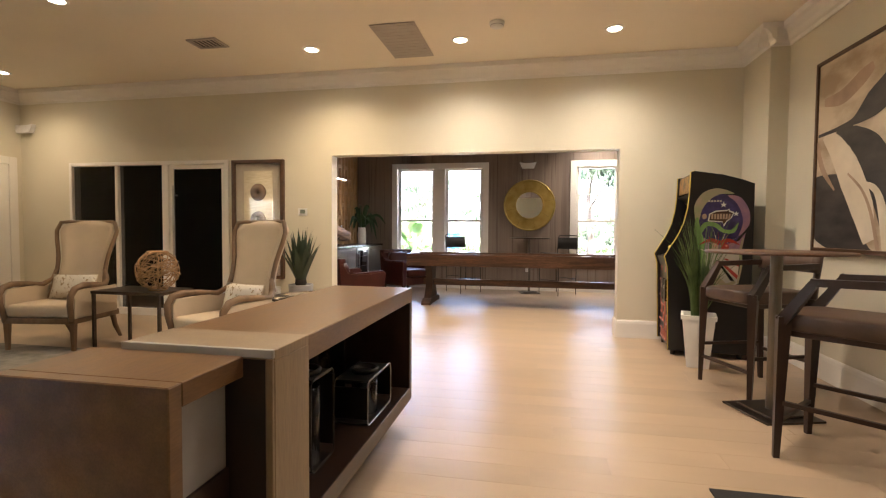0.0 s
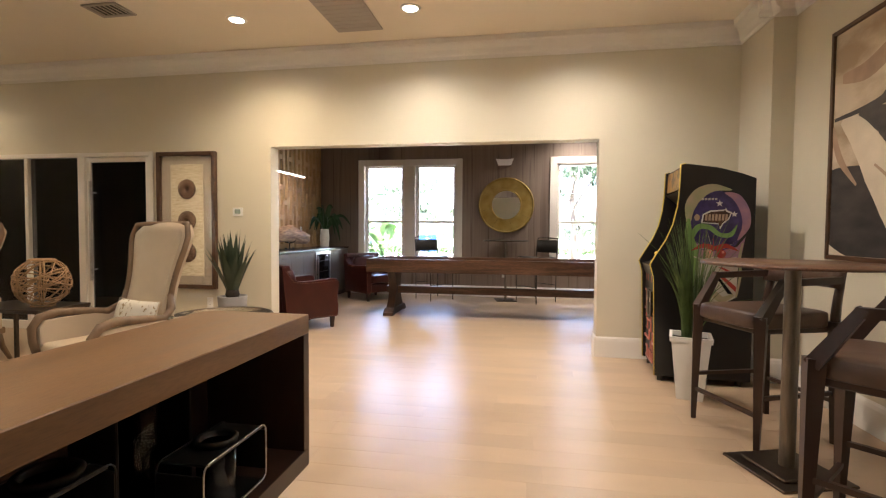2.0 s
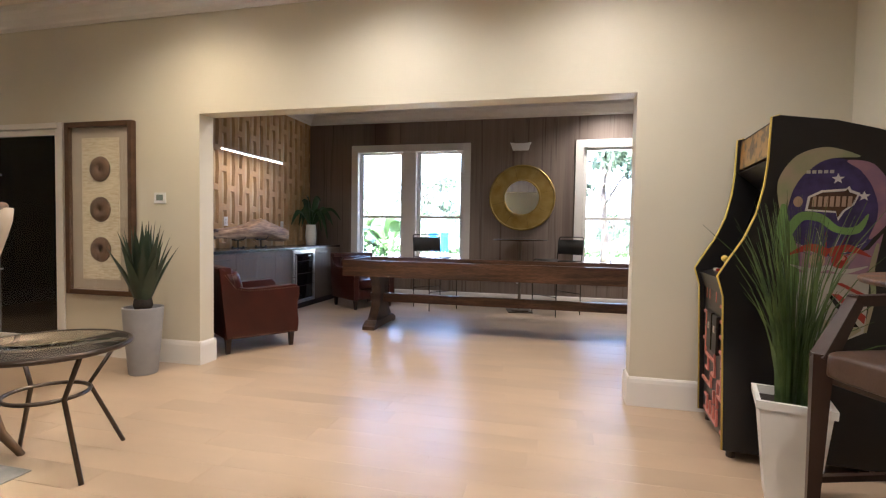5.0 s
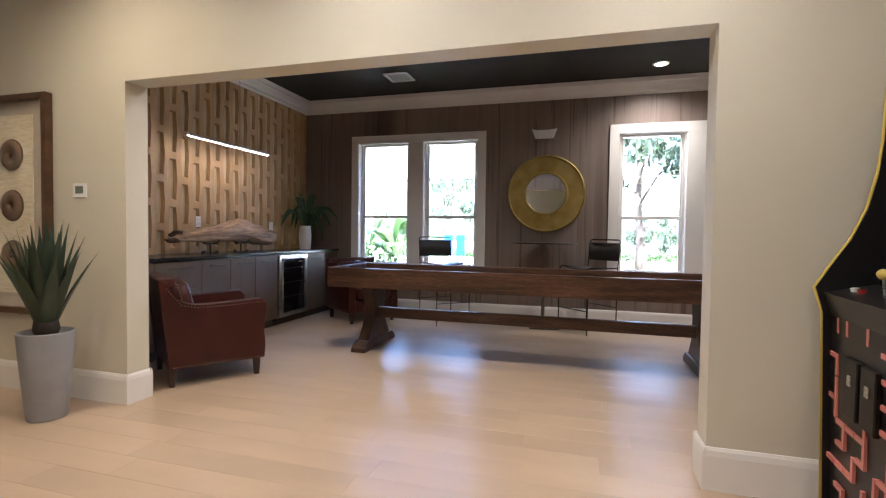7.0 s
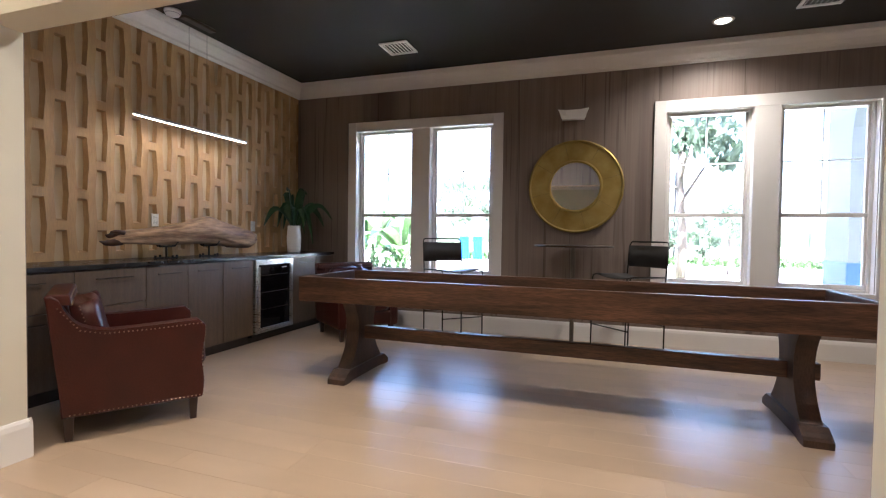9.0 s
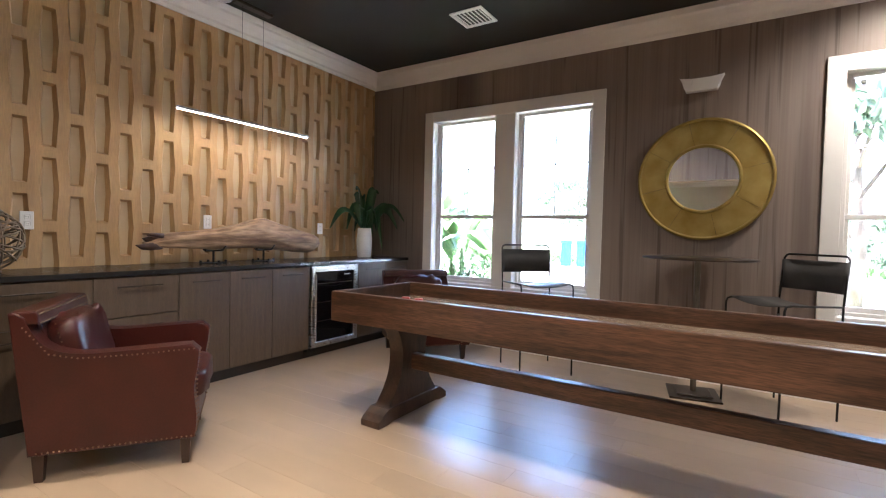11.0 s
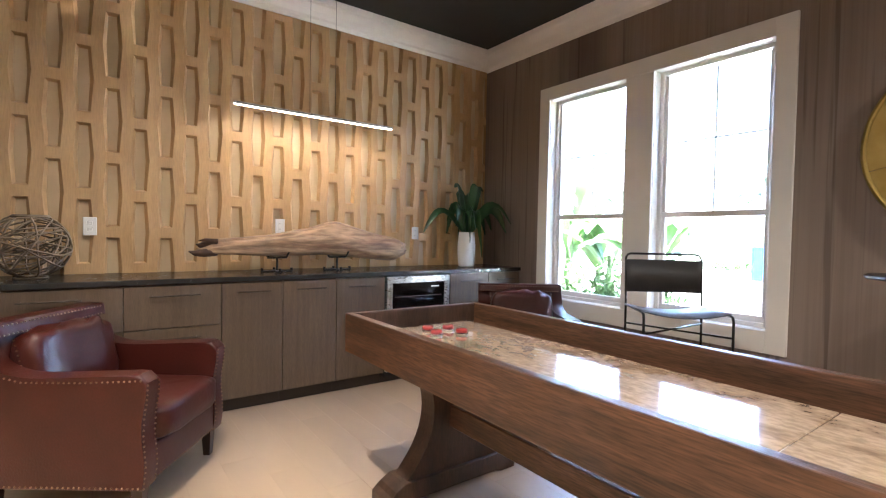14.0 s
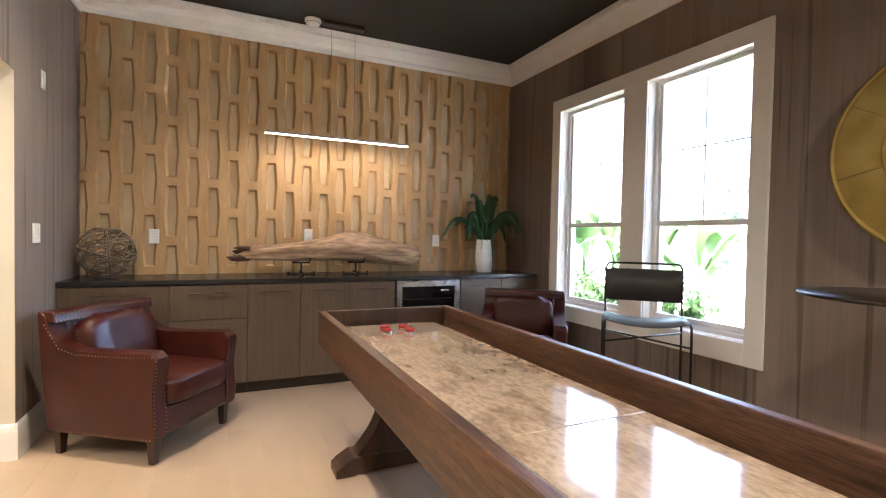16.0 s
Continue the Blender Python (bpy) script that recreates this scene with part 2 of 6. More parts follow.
bm = B(); box(bm, X0 - 0.15, XN + 0.2, Y0 - 0.15, Y0, 0, CEIL)
setting("wall_south", bm, M_WALL, "plain beige painted wall", "wall")
bm = B(); box(bm, X0 - 0.15, XN + 0.25, Y0 - 0.15, WB - 0.05, CEIL, CEIL + 0.12)
setting("ceiling", bm, M_CEIL, "cream painted flat ceiling", "ceiling")
bm = B(); box(bm, PX - 0.2, GX + 0.2, WB - 0.05, YF + 0.2, CEIL, CEIL + 0.12)
setting("ceiling_games_room", bm, M_CEIL_DARK, "near-black brown painted ceiling", "ceiling")
bm = B(); box(bm, PX - 0.12, PX, WB, YF + 0.2, 0, CEIL)
setting("wall_feature", bm, M_WALL_GREY, "grey wall behind a carved timber panel", "wall")
bm = B(); box(bm, GX, GX + 0.15, WA, YF + 0.2, 0, CEIL)
setting("wall_games_east", bm, M_WALL_GREY, "plain taupe wall of the games room", "wall")
# dark room behind the shopfront; its lack of light is coloured into the walls
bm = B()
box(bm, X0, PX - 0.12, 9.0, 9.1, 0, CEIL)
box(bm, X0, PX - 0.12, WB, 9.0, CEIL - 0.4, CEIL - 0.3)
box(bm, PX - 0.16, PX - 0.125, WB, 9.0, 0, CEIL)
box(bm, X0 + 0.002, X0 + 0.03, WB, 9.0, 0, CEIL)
setting("wall_dark_room", bm, M_DARK, "room beyond the glass, its unlit darkness put into near-black walls", "wall")

# north wall with two double windows
WINS = [(-2.60, -1.81), (-1.58, -0.79), (1.07, 1.865), (2.09, 2.88)]
WZ0, WZ1, MEET = 0.655, 2.482, 1.405


def wallpaper():
    """Warm taupe ground with soft dark bands and thin, broken upright streaks."""
    m = mat("striped_wallpaper", (0.245, 0.195, 0.160), 0.55, colour2=(0.120, 0.088, 0.072), scale=0.95, stretch=(2.0, 1, 0.14), bump=0.12, bscale=120, sharp=(0.28, 0.44))
    nt = m.node_tree
    b = nt.nodes["Principled BSDF"]
    co = nt.nodes.new("ShaderNodeTexCoord")
    src = b.inputs["Base Color"].links[0].from_socket
    for scale, stretch, lo, hi, tone, fac in ((1.0, (26, 1, 0.55), 0.33, 0.41, (0.34, 0.28, 0.25, 1), 0.62), (1.0, (75, 1, 0.9), 0.36, 0.55, (0.66, 0.60, 0.56, 1), 0.28),
                                              (1.0, (11, 1, 0.4), 0.40, 0.60, (0.80, 0.74, 0.72, 1), 0.45)):
        mp = nt.nodes.new("ShaderNodeMapping")
        mp.inputs["Scale"].default_value = stretch
        nt.links.new(co.outputs["Object"], mp.inputs[0])
        no = nt.nodes.new("ShaderNodeTexNoise")
        no.inputs["Scale"].default_value, no.inputs["Detail"].default_value = scale, 2.0
        nt.links.new(mp.outputs[0], no.inputs[0])
        r = nt.nodes.new("ShaderNodeValToRGB")
        r.color_ramp.elements[0].position, r.color_ramp.elements[0].color = lo, tone
        r.color_ramp.elements[1].position, r.color_ramp.elements[1].color = hi, (1, 1, 1, 1)
        nt.links.new(no.outputs[0], r.inputs[0])
        mix = nt.nodes.new("ShaderNodeMix")
        mix.data_type, mix.blend_type = "RGBA", "MULTIPLY"
        mix.inputs[0].default_value = fac
        nt.links.new(src, mix.inputs[6])
        nt.links.new(r.outputs[0], mix.inputs[7])
        src = mix.outputs[2]
    nt.links.new(src, b.inputs["Base Color"])
    return m


M_PAPER = wallpaper()
bm = B()
xs = [PX - 0.12] + [v for w in WINS for v in w] + [GX + 0.15]
box(bm, xs[0], xs[-1], YF, YF + 0.2, 0, WZ0)
box(bm, xs[0], xs[-1], YF, YF + 0.2, WZ1, CEIL)
for a, b in zip(xs[0::2], xs[1::2]):
    box(bm, a, b, YF, YF + 0.2, WZ0, WZ1)
setting("wall_north", bm, M_PAPER, "taupe brown wall covered in streaked vertical-stripe wallpaper", "wall")

bm = B()
box(bm, PX, OX0 - 0.001, WB + 0.0005, WB + 0.004, 0, CEIL)
box(bm, OX0 - 0.001, OX1 + 0.001, WB + 0.0005, WB + 0.004, OZ + 0.001, CEIL)
box(bm, OX1 + 0.001, GX, WB + 0.0005, WB + 0.004, 0, CEIL)
setting("wall_partition_paper", bm, M_PAPER, "striped wallpaper on the games room side of the partition", "wall")

# crown mouldings and skirting
CROWN = [(0, 0), (0.012, 0), (0.016, 0.03), (0.035, 0.045), (0.05, 0.085), (0.085, 0.125), (0.115, 0.135), (0.12, 0.165), (0.12, 0.185), (0, 0.185)]


def moulding(name, runs, profile, z, label, category):
    """Runs: (x0, y0, x1, y1, nx, ny), the wall line and the way into the room."""
    bm = B()
    for x0, y0, x1, y1, nx, ny in runs:
        d = Vector((x1 - x0, y1 - y0, 0)).normalized()
        lo = [bm.verts.new((x0 + nx * u + d.x * 0, y0 + ny * u, z + v)) for u, v in profile]
        hi = [bm.verts.new((x1 + nx * u, y1 + ny * u, z + v)) for u, v in profile]
        n = len(profile)
        for k in range(n):
            bm.faces.new((lo[k], lo[(k + 1) % n], hi[(k + 1) % n], hi[k]))
        bm.faces.new(lo)
        bm.faces.new(hi[::-1])
    return setting(name, bm, M_TRIM, label, category)


moulding("trim_crown_lounge", [(X0, WA - 0.001, X1, WA - 0.001, 0, -1), (X1 - 0.001, WA, X1 - 0.001, 5.682, -1, 0), (X1 - 0.12, 5.799, XN, 5.799, 0, -1),
                               (XN - 0.001, 5.80, XN - 0.001, Y0, -1, 0), (X0 + 0.001, WA, X0 + 0.001, Y0, 1, 0), (X0, Y0 + 0.001, XN, Y0 + 0.001, 0, 1)],
         CROWN, CEIL - 0.187, "white stepped crown moulding round the lounge ceiling", "crown moulding")
moulding("trim_crown_games_room", [(PX, YF - 0.001, GX, YF - 0.001, 0, -1), (PX + 0.0385, WB, PX + 0.0385, YF, 1, 0), (GX - 0.001, WB, GX - 0.001, YF, -1, 0), (PX, WB + 0.001, GX, WB + 0.001, 0, 1)],
         CROWN, CEIL - 0.187, "off-white stepped crown moulding under the dark ceiling", "crown moulding")
BASE = [(0, 0), (0.016, 0), (0.016, 0.16), (0.012, 0.185), (0.005, 0.2), (0, 0.2)]
moulding("baseboard_lounge", [(X0, WA - 0.001, SX0, WA - 0.001, 0, -1), (SX1, WA - 0.001, OX0 + 0.016, WA - 0.001, 0, -1), (OX1 - 0.016, WA - 0.001, X1, WA - 0.001, 0, -1),
                              (X1 - 0.001, WA, X1 - 0.001, 5.80, -1, 0), (X1 - 0.016, 5.799, XN, 5.799, 0, -1), (XN - 0.001, 5.80, XN - 0.001, Y0, -1, 0), (X0 + 0.001, WA, X0 + 0.001, Y0, 1, 0)],
         BASE, 0.0, "tall white skirting board", "skirting board")
moulding("baseboard_games_room", [(OX0 + 0.001, WA - 0.016, OX0 + 0.001, WB + 0.016, 1, 0), (OX1 - 0.001, WA - 0.016, OX1 - 0.001, WB + 0.016, -1, 0), (-2.9, YF - 0.001, GX, YF - 0.001, 0, -1),
                                  (GX - 0.001, WB, GX - 0.001, YF, -1, 0), (OX1 - 0.016, WB + 0.001, GX, WB + 0.001, 0, 1), (-2.9, WB + 0.001, OX0 + 0.016, WB + 0.001, 0, 1)],
         BASE, 0.0, "white skirting board of the games room", "skirting board")

# ---- more materials ----
M_WALNUT = mat("walnut_wood", (0.118, 0.060, 0.030), 0.38, colour2=(0.06, 0.029, 0.015), scale=5, stretch=(3, 0.4, 3), bump=0.12, bscale=60, fine=0.25)
M_WALNUT_X = mat("dark_oak_wood", (0.172, 0.082, 0.042), 0.40, colour2=(0.062, 0.030, 0.016), scale=6, stretch=(0.35, 4.5, 4.5), bump=0.25, bscale=45, sharp=(0.34, 0.66), fine=0.5)
M_LEGWOOD = mat("dark_oak_leg_wood", (0.105, 0.056, 0.033), 0.45, colour2=(0.035, 0.019, 0.012), scale=6, stretch=(2, 2, 0.4), bump=0.15, bscale=70, fine=0.3)
M_PALEWOOD = mat("pale_veneer", (0.29, 0.215, 0.135), 0.4, colour2=(0.23, 0.165, 0.10), scale=5, stretch=(3, 3, 0.3), bump=0.08, fine=0.15)
M_CAB = mat("taupe_oak_veneer", (0.128, 0.086, 0.052), 0.42, colour2=(0.094, 0.062, 0.038), scale=7, stretch=(1, 5, 0.35), bump=0.12, bscale=80, random=0.05, fine=0.25)
M_BLACKTOP = mat("black_stone", (0.018, 0.017, 0.017), 0.26, vary=0.1, scale=30, bump=0.02)
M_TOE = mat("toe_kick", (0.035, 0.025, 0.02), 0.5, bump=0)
M_STEEL = mat("brushed_steel", (0.55, 0.54, 0.52), 0.28, metal=1.0, vary=0.08, scale=30, stretch=(0.2, 1, 8), bump=0.02)
M_CHROME = mat("chrome", (0.75, 0.74, 0.72), 0.1, metal=1.0, vary=0.05, bump=0)
M_BLACKMETAL = mat("black_metal", (0.022, 0.02, 0.018), 0.38, metal=0.6, vary=0.2, bump=0.05)
M_BRONZE = mat("bronze_metal", (0.085, 0.065, 0.05), 0.35, metal=0.9, vary=0.25, scale=20, bump=0.05)
M_POLE = mat("dull_steel_bronze", (0.20, 0.175, 0.145), 0.38, metal=0.9, vary=0.2, scale=14, stretch=(4, 4, 0.5), bump=0.05)
M_BLACKPLASTIC = mat("black_laminate", (0.010, 0.009, 0.009), 0.32, vary=0.2, bump=0.03)
M_LEATHER = mat("oxblood_leather", (0.053, 0.0100, 0.0062), 0.36, colour2=(0.033, 0.0066, 0.0045), scale=4, bump=0.25, bscale=110, sharp=(0.30, 0.65), fine=0.15, clear=0.12)
M_LEATHER.node_tree.nodes["Principled BSDF"].inputs["Specular IOR Level"].default_value = 0.3
M_STUD = mat("nail_heads", (0.27, 0.19, 0.125), 0.35, metal=1.0, bump=0)
M_BROWNLEATHER = mat("brown_seat_leather", (0.085, 0.048, 0.032), 0.4, vary=0.3, scale=8, bump=0.2, bscale=120)
M_BLACKLEATHER = mat("black_sling_leather", (0.048, 0.045, 0.042), 0.5, vary=0.25, scale=8, bump=0.2, bscale=100)
M_ESPRESSO = mat("espresso_wood", (0.035, 0.017, 0.011), 0.38, vary=0.3, scale=8, stretch=(2, 2, 0.4), bump=0.08)
M_LINEN = mat("oatmeal_linen", (0.55, 0.45, 0.325), 0.85, vary=0.07, scale=5, bump=0.35, bscale=260)
M_CHAIRWOOD = mat("weathered_oak", (0.19, 0.118, 0.064), 0.5, vary=0.3, scale=9, stretch=(2, 2, 0.6), bump=0.15)
M_RATTAN = mat("honey_rattan", (0.38, 0.23, 0.11), 0.5, vary=0.35, scale=25, bump=0.2)
M_DRYRATTAN = mat("grey_vine", (0.20, 0.145, 0.09), 0.6, vary=0.4, scale=25, bump=0.2)
M_GREYPOT = mat("grey_fibrestone", (0.30, 0.30, 0.31), 0.5, vary=0.1, scale=8, bump=0.08)
M_WHITEPOT = mat("white_ceramic", (0.78, 0.76, 0.72), 0.35, vary=0.06, scale=5, bump=0.04)
M_SOIL = mat("dark_soil", (0.035, 0.025, 0.017), 0.9, vary=0.5, scale=40, bump=0.8, bscale=70)
M_AGAVE = mat("agave_leaf", (0.038, 0.062, 0.032), 0.45, colour2=(0.018, 0.032, 0.018), scale=6, bump=0.08, random=0.1)
M_GRASS = mat("grass_blade", (0.13, 0.185, 0.055), 0.5, colour2=(0.035, 0.065, 0.022), scale=9, bump=0.05)
M_FERN = mat("dark_green_leaf", (0.035, 0.095, 0.030), 0.30, colour2=(0.014, 0.042, 0.015), scale=6, bump=0.08)
M_WHITEPLASTIC = mat("white_plastic", (0.80, 0.79, 0.76), 0.4, vary=0.03, bump=0)
M_BRASS = mat("aged_brass", (0.50, 0.38, 0.12), 0.42, metal=0.8, colour2=(0.36, 0.25, 0.06), scale=7, bump=0.12, bscale=25)
M_MIRROR = mat("mirror_silver", (0.86, 0.86, 0.86), 0.02, metal=1.0, vary=0.0, bump=0)
M_GLASS = glass_mat("clear_glass")
M_SHOPGLASS = glass_mat("dark_coated_glass", (0.28, 0.28, 0.28), 0.0, 1.25)
M_CONSOLE = mat("brown_walnut_veneer", (0.185, 0.100, 0.044), 0.36, colour2=(0.118, 0.061, 0.026), scale=5, stretch=(3, 0.4, 3), bump=0.1, bscale=60, fine=0.2)
M_TABLEGLASS = glass_mat("green_tinted_glass", (0.86, 0.95, 0.91))
M_SCREEN = mat("dark_screen", (0.006, 0.006, 0.007), 0.08, vary=0.1, bump=0)
M_DRIFT = mat("driftwood", (0.50, 0.32, 0.175), 0.6, colour2=(0.21, 0.105, 0.05), scale=6, stretch=(3, 0.5, 3), bump=0.9, bscale=14, sharp=(0.33, 0.60), fine=0.42)
M_SNAG = mat("charred_wood", (0.10, 0.045, 0.022), 0.65, colour2=(0.03, 0.014, 0.009), scale=12, bump=0.5)
M_PANEL = mat("carved_maple", (0.54, 0.342, 0.150), 0.5, colour2=(0.46, 0.288, 0.128), scale=4, stretch=(1, 3, 0.35), bump=0.1, bscale=50, random=0.03, fine=0.12)
M_PANELBACK = mat("pale_backing", (0.57, 0.43, 0.255), 0.6, colour2=(0.48, 0.355, 0.20), scale=3.5, bump=0.1)
M_LED = glow("warm_led", (1.0, 0.82, 0.58), 3.2)
M_LAMPGLOW = glow("downlight_lens", (1.0, 0.86, 0.62), 2.5)
M_PLAY = mat("travertine_playfield", (0.52, 0.385, 0.265), 0.10, colour2=(0.36, 0.25, 0.165), scale=6, stretch=(1.3, 2.4, 1), bump=0.0, bscale=26, sharp=(0.38, 0.52), clear=0.9, fine=0.28)
M_BLUEART = mat("violet_print", (0.045, 0.03, 0.12), 0.35, vary=0.5, scale=14, bump=0)
M_GREENART = mat("green_print", (0.16, 0.28, 0.08), 0.35, vary=0.2, bump=0)
M_PINKART = mat("pink_print", (0.62, 0.22, 0.17), 0.35, vary=0.15, bump=0)
M_WHITEART = mat("white_print", (0.62, 0.60, 0.56), 0.35, vary=0.1, bump=0)
M_REDART = mat("red_print", (0.32, 0.028, 0.022), 0.35, vary=0.2, bump=0)
M_TANART = mat("tan_print", (0.40, 0.27, 0.18), 0.35, vary=0.25, bump=0)
M_GOLD = mat("yellow_edge", (0.62, 0.46, 0.08), 0.4, bump=0)


# ---- windows ----
def window(name, x0, x1):
    w = tagged(thing(name, "white double-hung window with a divided upper sash", "window"), kind="structure")
    fy = YF + 0.10
    bm = B()
    for a, b, c, d in ((x0, x0 + 0.035, WZ0, WZ1), (x1 - 0.035, x1, WZ0, WZ1), (x0 + 0.035, x1 - 0.035, WZ1 - 0.035, WZ1), (x0 + 0.035, x1 - 0.035, WZ0, WZ0 + 0.035)):
        box(bm, a + 0.001, b - 0.001, fy - 0.03, fy + 0.07, c + 0.001, d - 0.001, 0.004)
    part("window_frame", bm, M_TRIM, w)
    bm = B(); box(bm, x0 + 0.03, x1 - 0.03, fy - 0.02, fy + 0.02, MEET - 0.02, MEET + 0.02, 0.004)
    part("meeting_rail", bm, M_TRIM, w)
    bm = B(); box(bm, x0 + 0.03, x1 - 0.03, fy - 0.015, fy + 0.02, WZ0 + 0.033, WZ0 + 0.075, 0.004)
    part("bottom_rail", bm, M_TRIM, w)
    bm = B()
    for a in (x0 + 0.035, x1 - 0.06):
        box(bm, a, a + 0.025, fy - 0.012, fy + 0.02, WZ0 + 0.075, WZ1 - 0.036, 0.003)
    part("sash_stile", bm, M_TRIM, w)
    xm, zm = (x0 + x1) / 2, (MEET + WZ1) / 2
    bm = B(); box(bm, xm - 0.007, xm + 0.007, fy + 0.022, fy + 0.036, MEET + 0.02, WZ1 - 0.036)
    part("muntin", bm, M_TRIM, w)
    bm = B(); box(bm, x0 + 0.06, x1 - 0.06, fy + 0.023, fy + 0.035, zm - 0.007, zm + 0.007)
    part("muntin", bm, M_TRIM, w)
    for z0, z1 in ((WZ0 + 0.075, MEET - 0.02), (MEET + 0.02, WZ1 - 0.036)):
        bm = B(); box(bm, x0 + 0.05, x1 - 0.05, fy + 0.004, fy + 0.010, z0, z1)
        p = part("pane", bm, M_GLASS, w)
        p.visible_shadow = False
    return w


for n, (a, b) in enumerate(WINS):
    window("window_%d" % (n + 1), a, b)
for n, (a, b, c, d) in enumerate(((-2.715, -1.81, -1.58, -0.668), (0.95, 1.865, 2.09, 3.0))):
    bm = B()
    y0, y1 = YF - 0.022, YF - 0.001
    box(bm, a, a + 0.117, y0, y1, 0.515, 2.597, 0.003)
    box(bm, d - 0.117, d, y0, y1, 0.515, 2.597, 0.003)
    box(bm, a + 0.117, d - 0.117, y0, y1, 2.478, 2.597, 0.003)
    box(bm, a + 0.117, d - 0.117, y0, y1, 0.515, 0.657, 0.003)
    box(bm, b - 0.002, c + 0.002, y0 + 0.002, y1, 0.657, 2.478, 0.003)
    setting("trim_window_%d" % (n + 1), bm, M_TRIM, "broad flat white casing round a pair of windows", "window trim")
    bm = B()
    for p, q in ((a + 0.115, b), (c, d - 0.12)):
        for u in (p, q - 0.004):
            box(bm, u, u + 0.004, YF, YF + 0.075, WZ0, WZ1)
        box(bm, p, q, YF, YF + 0.075, WZ0, WZ0 + 0.004)
        box(bm, p, q, YF, YF + 0.075, WZ1 - 0.004, WZ1)
    setting("trim_reveal_%d" % (n + 1), bm, M_TRIM, "white painted window reveals", "window trim")

# wide lounge window on the west wall, known from its reflections in the glass
for n, (a, b) in enumerate(((WY0, WY0 + 1.42), (WY1 - 1.42, WY1))):
    w = tagged(thing("window_%d" % (n + 5), "white double-hung window of the lounge", "window"), kind="structure")
    for y0, y1, z0, z1 in ((a, a + 0.05, WW0, WW1), (b - 0.05, b, WW0, WW1), (a + 0.05, b - 0.05, WW0, WW0 + 0.05), (a + 0.05, b - 0.05, WW1 - 0.05, WW1), (a + 0.05, b - 0.05, 1.53, 1.57)):
        bm = B(); box(bm, X0 - 0.11, X0 - 0.04, y0 + 0.001, y1 - 0.001, z0 + 0.001, z1 - 0.001, 0.004)
        part("window_frame", bm, M_TRIM, w)
    bm = B(); box(bm, X0 - 0.08, X0 - 0.074, a + 0.05, b - 0.05, WW0 + 0.05, WW1 - 0.05)
    part("pane", bm, M_GLASS, w).visible_shadow = False
bm = B(); box(bm, X0 - 0.12, X0 + 0.02, WY0 + 1.42, WY1 - 1.42, WW0, WW1)
for y0, y1, z0, z1 in ((WY0 - 0.11, WY0, WW0 - 0.11, WW1 + 0.11), (WY1, WY1 + 0.11, WW0 - 0.11, WW1 + 0.11), (WY0, WY1, WW1, WW1 + 0.11), (WY0, WY1, WW0 - 0.11, WW0)):
    box(bm, X0 + 0.001, X0 + 0.02, y0, y1, z0, z1, 0.003)
setting("trim_window_3", bm, M_TRIM, "flat white casing round the lounge window", "window trim")

# ---- shopfront ----
sf = tagged(thing("window_shopfront", "dark glazed shopfront with slim pale frames", "window"), kind="structure")
for a, b, c, d in ((SX0, SX0 + 0.05, 0, SZ), (-5.46, -5.405, 0.1, SZ - 0.05), (-4.71, -4.615, 0, SZ - 0.05), (SX1 - 0.06, SX1, 0, SZ), (SX0 + 0.05, SX1 - 0.06, SZ - 0.05, SZ), (SX0 + 0.05, -4.71, 0, 0.1)):
    bm = B(); box(bm, a + 0.001, b - 0.001, WA - 0.012, WA + 0.09, c, d - 0.001, 0.004)
    part("frame_bar", bm, M_TRIM, sf)
for a, b in ((SX0 + 0.05, -5.46), (-5.405, -4.71)):
    bm = B(); box(bm, a, b, WA + 0.03, WA + 0.038, 0.1, SZ - 0.05)
    part("pane", bm, M_SHOPGLASS, sf).visible_shadow = False
gd = tagged(thing("door_shopfront", "glass door in a pale frame with a long steel pull", "door"), kind="structure")
for a, b, c, d in ((-4.61, -4.555, 0.012, SZ - 0.055), (-3.82, -3.762, 0.012, SZ - 0.055), (-4.555, -3.82, SZ - 0.11, SZ - 0.055), (-4.555, -3.82, 0.012, 0.13)):
    bm = B(); box(bm, a, b, WA + 0.01, WA + 0.055, c, d, 0.004)
    part("door_rail", bm, M_TRIM, gd)
bm = B(); box(bm, -4.555, -3.82, WA + 0.03, WA + 0.037, 0.13, SZ - 0.11)
part("pane", bm, M_SHOPGLASS, gd).visible_shadow = False
bm = B(); rod(bm, (-4.50, WA - 0.05, 0.62), (-4.50, WA - 0.05, 1.78), 0.016)
for z in (0.75, 1.65):
    rod(bm, (-4.50, WA - 0.05, z), (-4.50, WA + 0.03, z), 0.009)
part("pull_handle", bm, M_STEEL, gd, "long brushed steel pull handle")

# white panelled door on the west wall
wd = tagged(thing("door_lounge", "white painted panel door in a white casing", "door"), kind="structure")
bm = B()
box(bm, X0 + 0.001, X0 + 0.03, 6.19, 6.30, 0, 2.2, 0.004)
box(bm, X0 + 0.001, X0 + 0.03, 5.17, 5.28, 0, 2.2, 0.004)
box(bm, X0 + 0.001, X0 + 0.03, 5.28, 6.19, 2.09, 2.2, 0.004)
part("door_casing", bm, M_TRIM, wd)
bm = B(); box(bm, X0 + 0.001, X0 + 0.018, 5.285, 6.185, 0.012, 2.085, 0.003)
part("door_leaf", bm, M_TRIM, wd)
for y in (5.37, 5.77):
    for z0, z1 in ((0.2, 0.55), (0.65, 1.0), (1.1, 1.45), (1.55, 1.95)):
        bm = B(); box(bm, X0 + 0.018, X0 + 0.026, y, y + 0.33, z0, z1, 0.006)
        part("door_panel", bm, M_TRIM, wd)


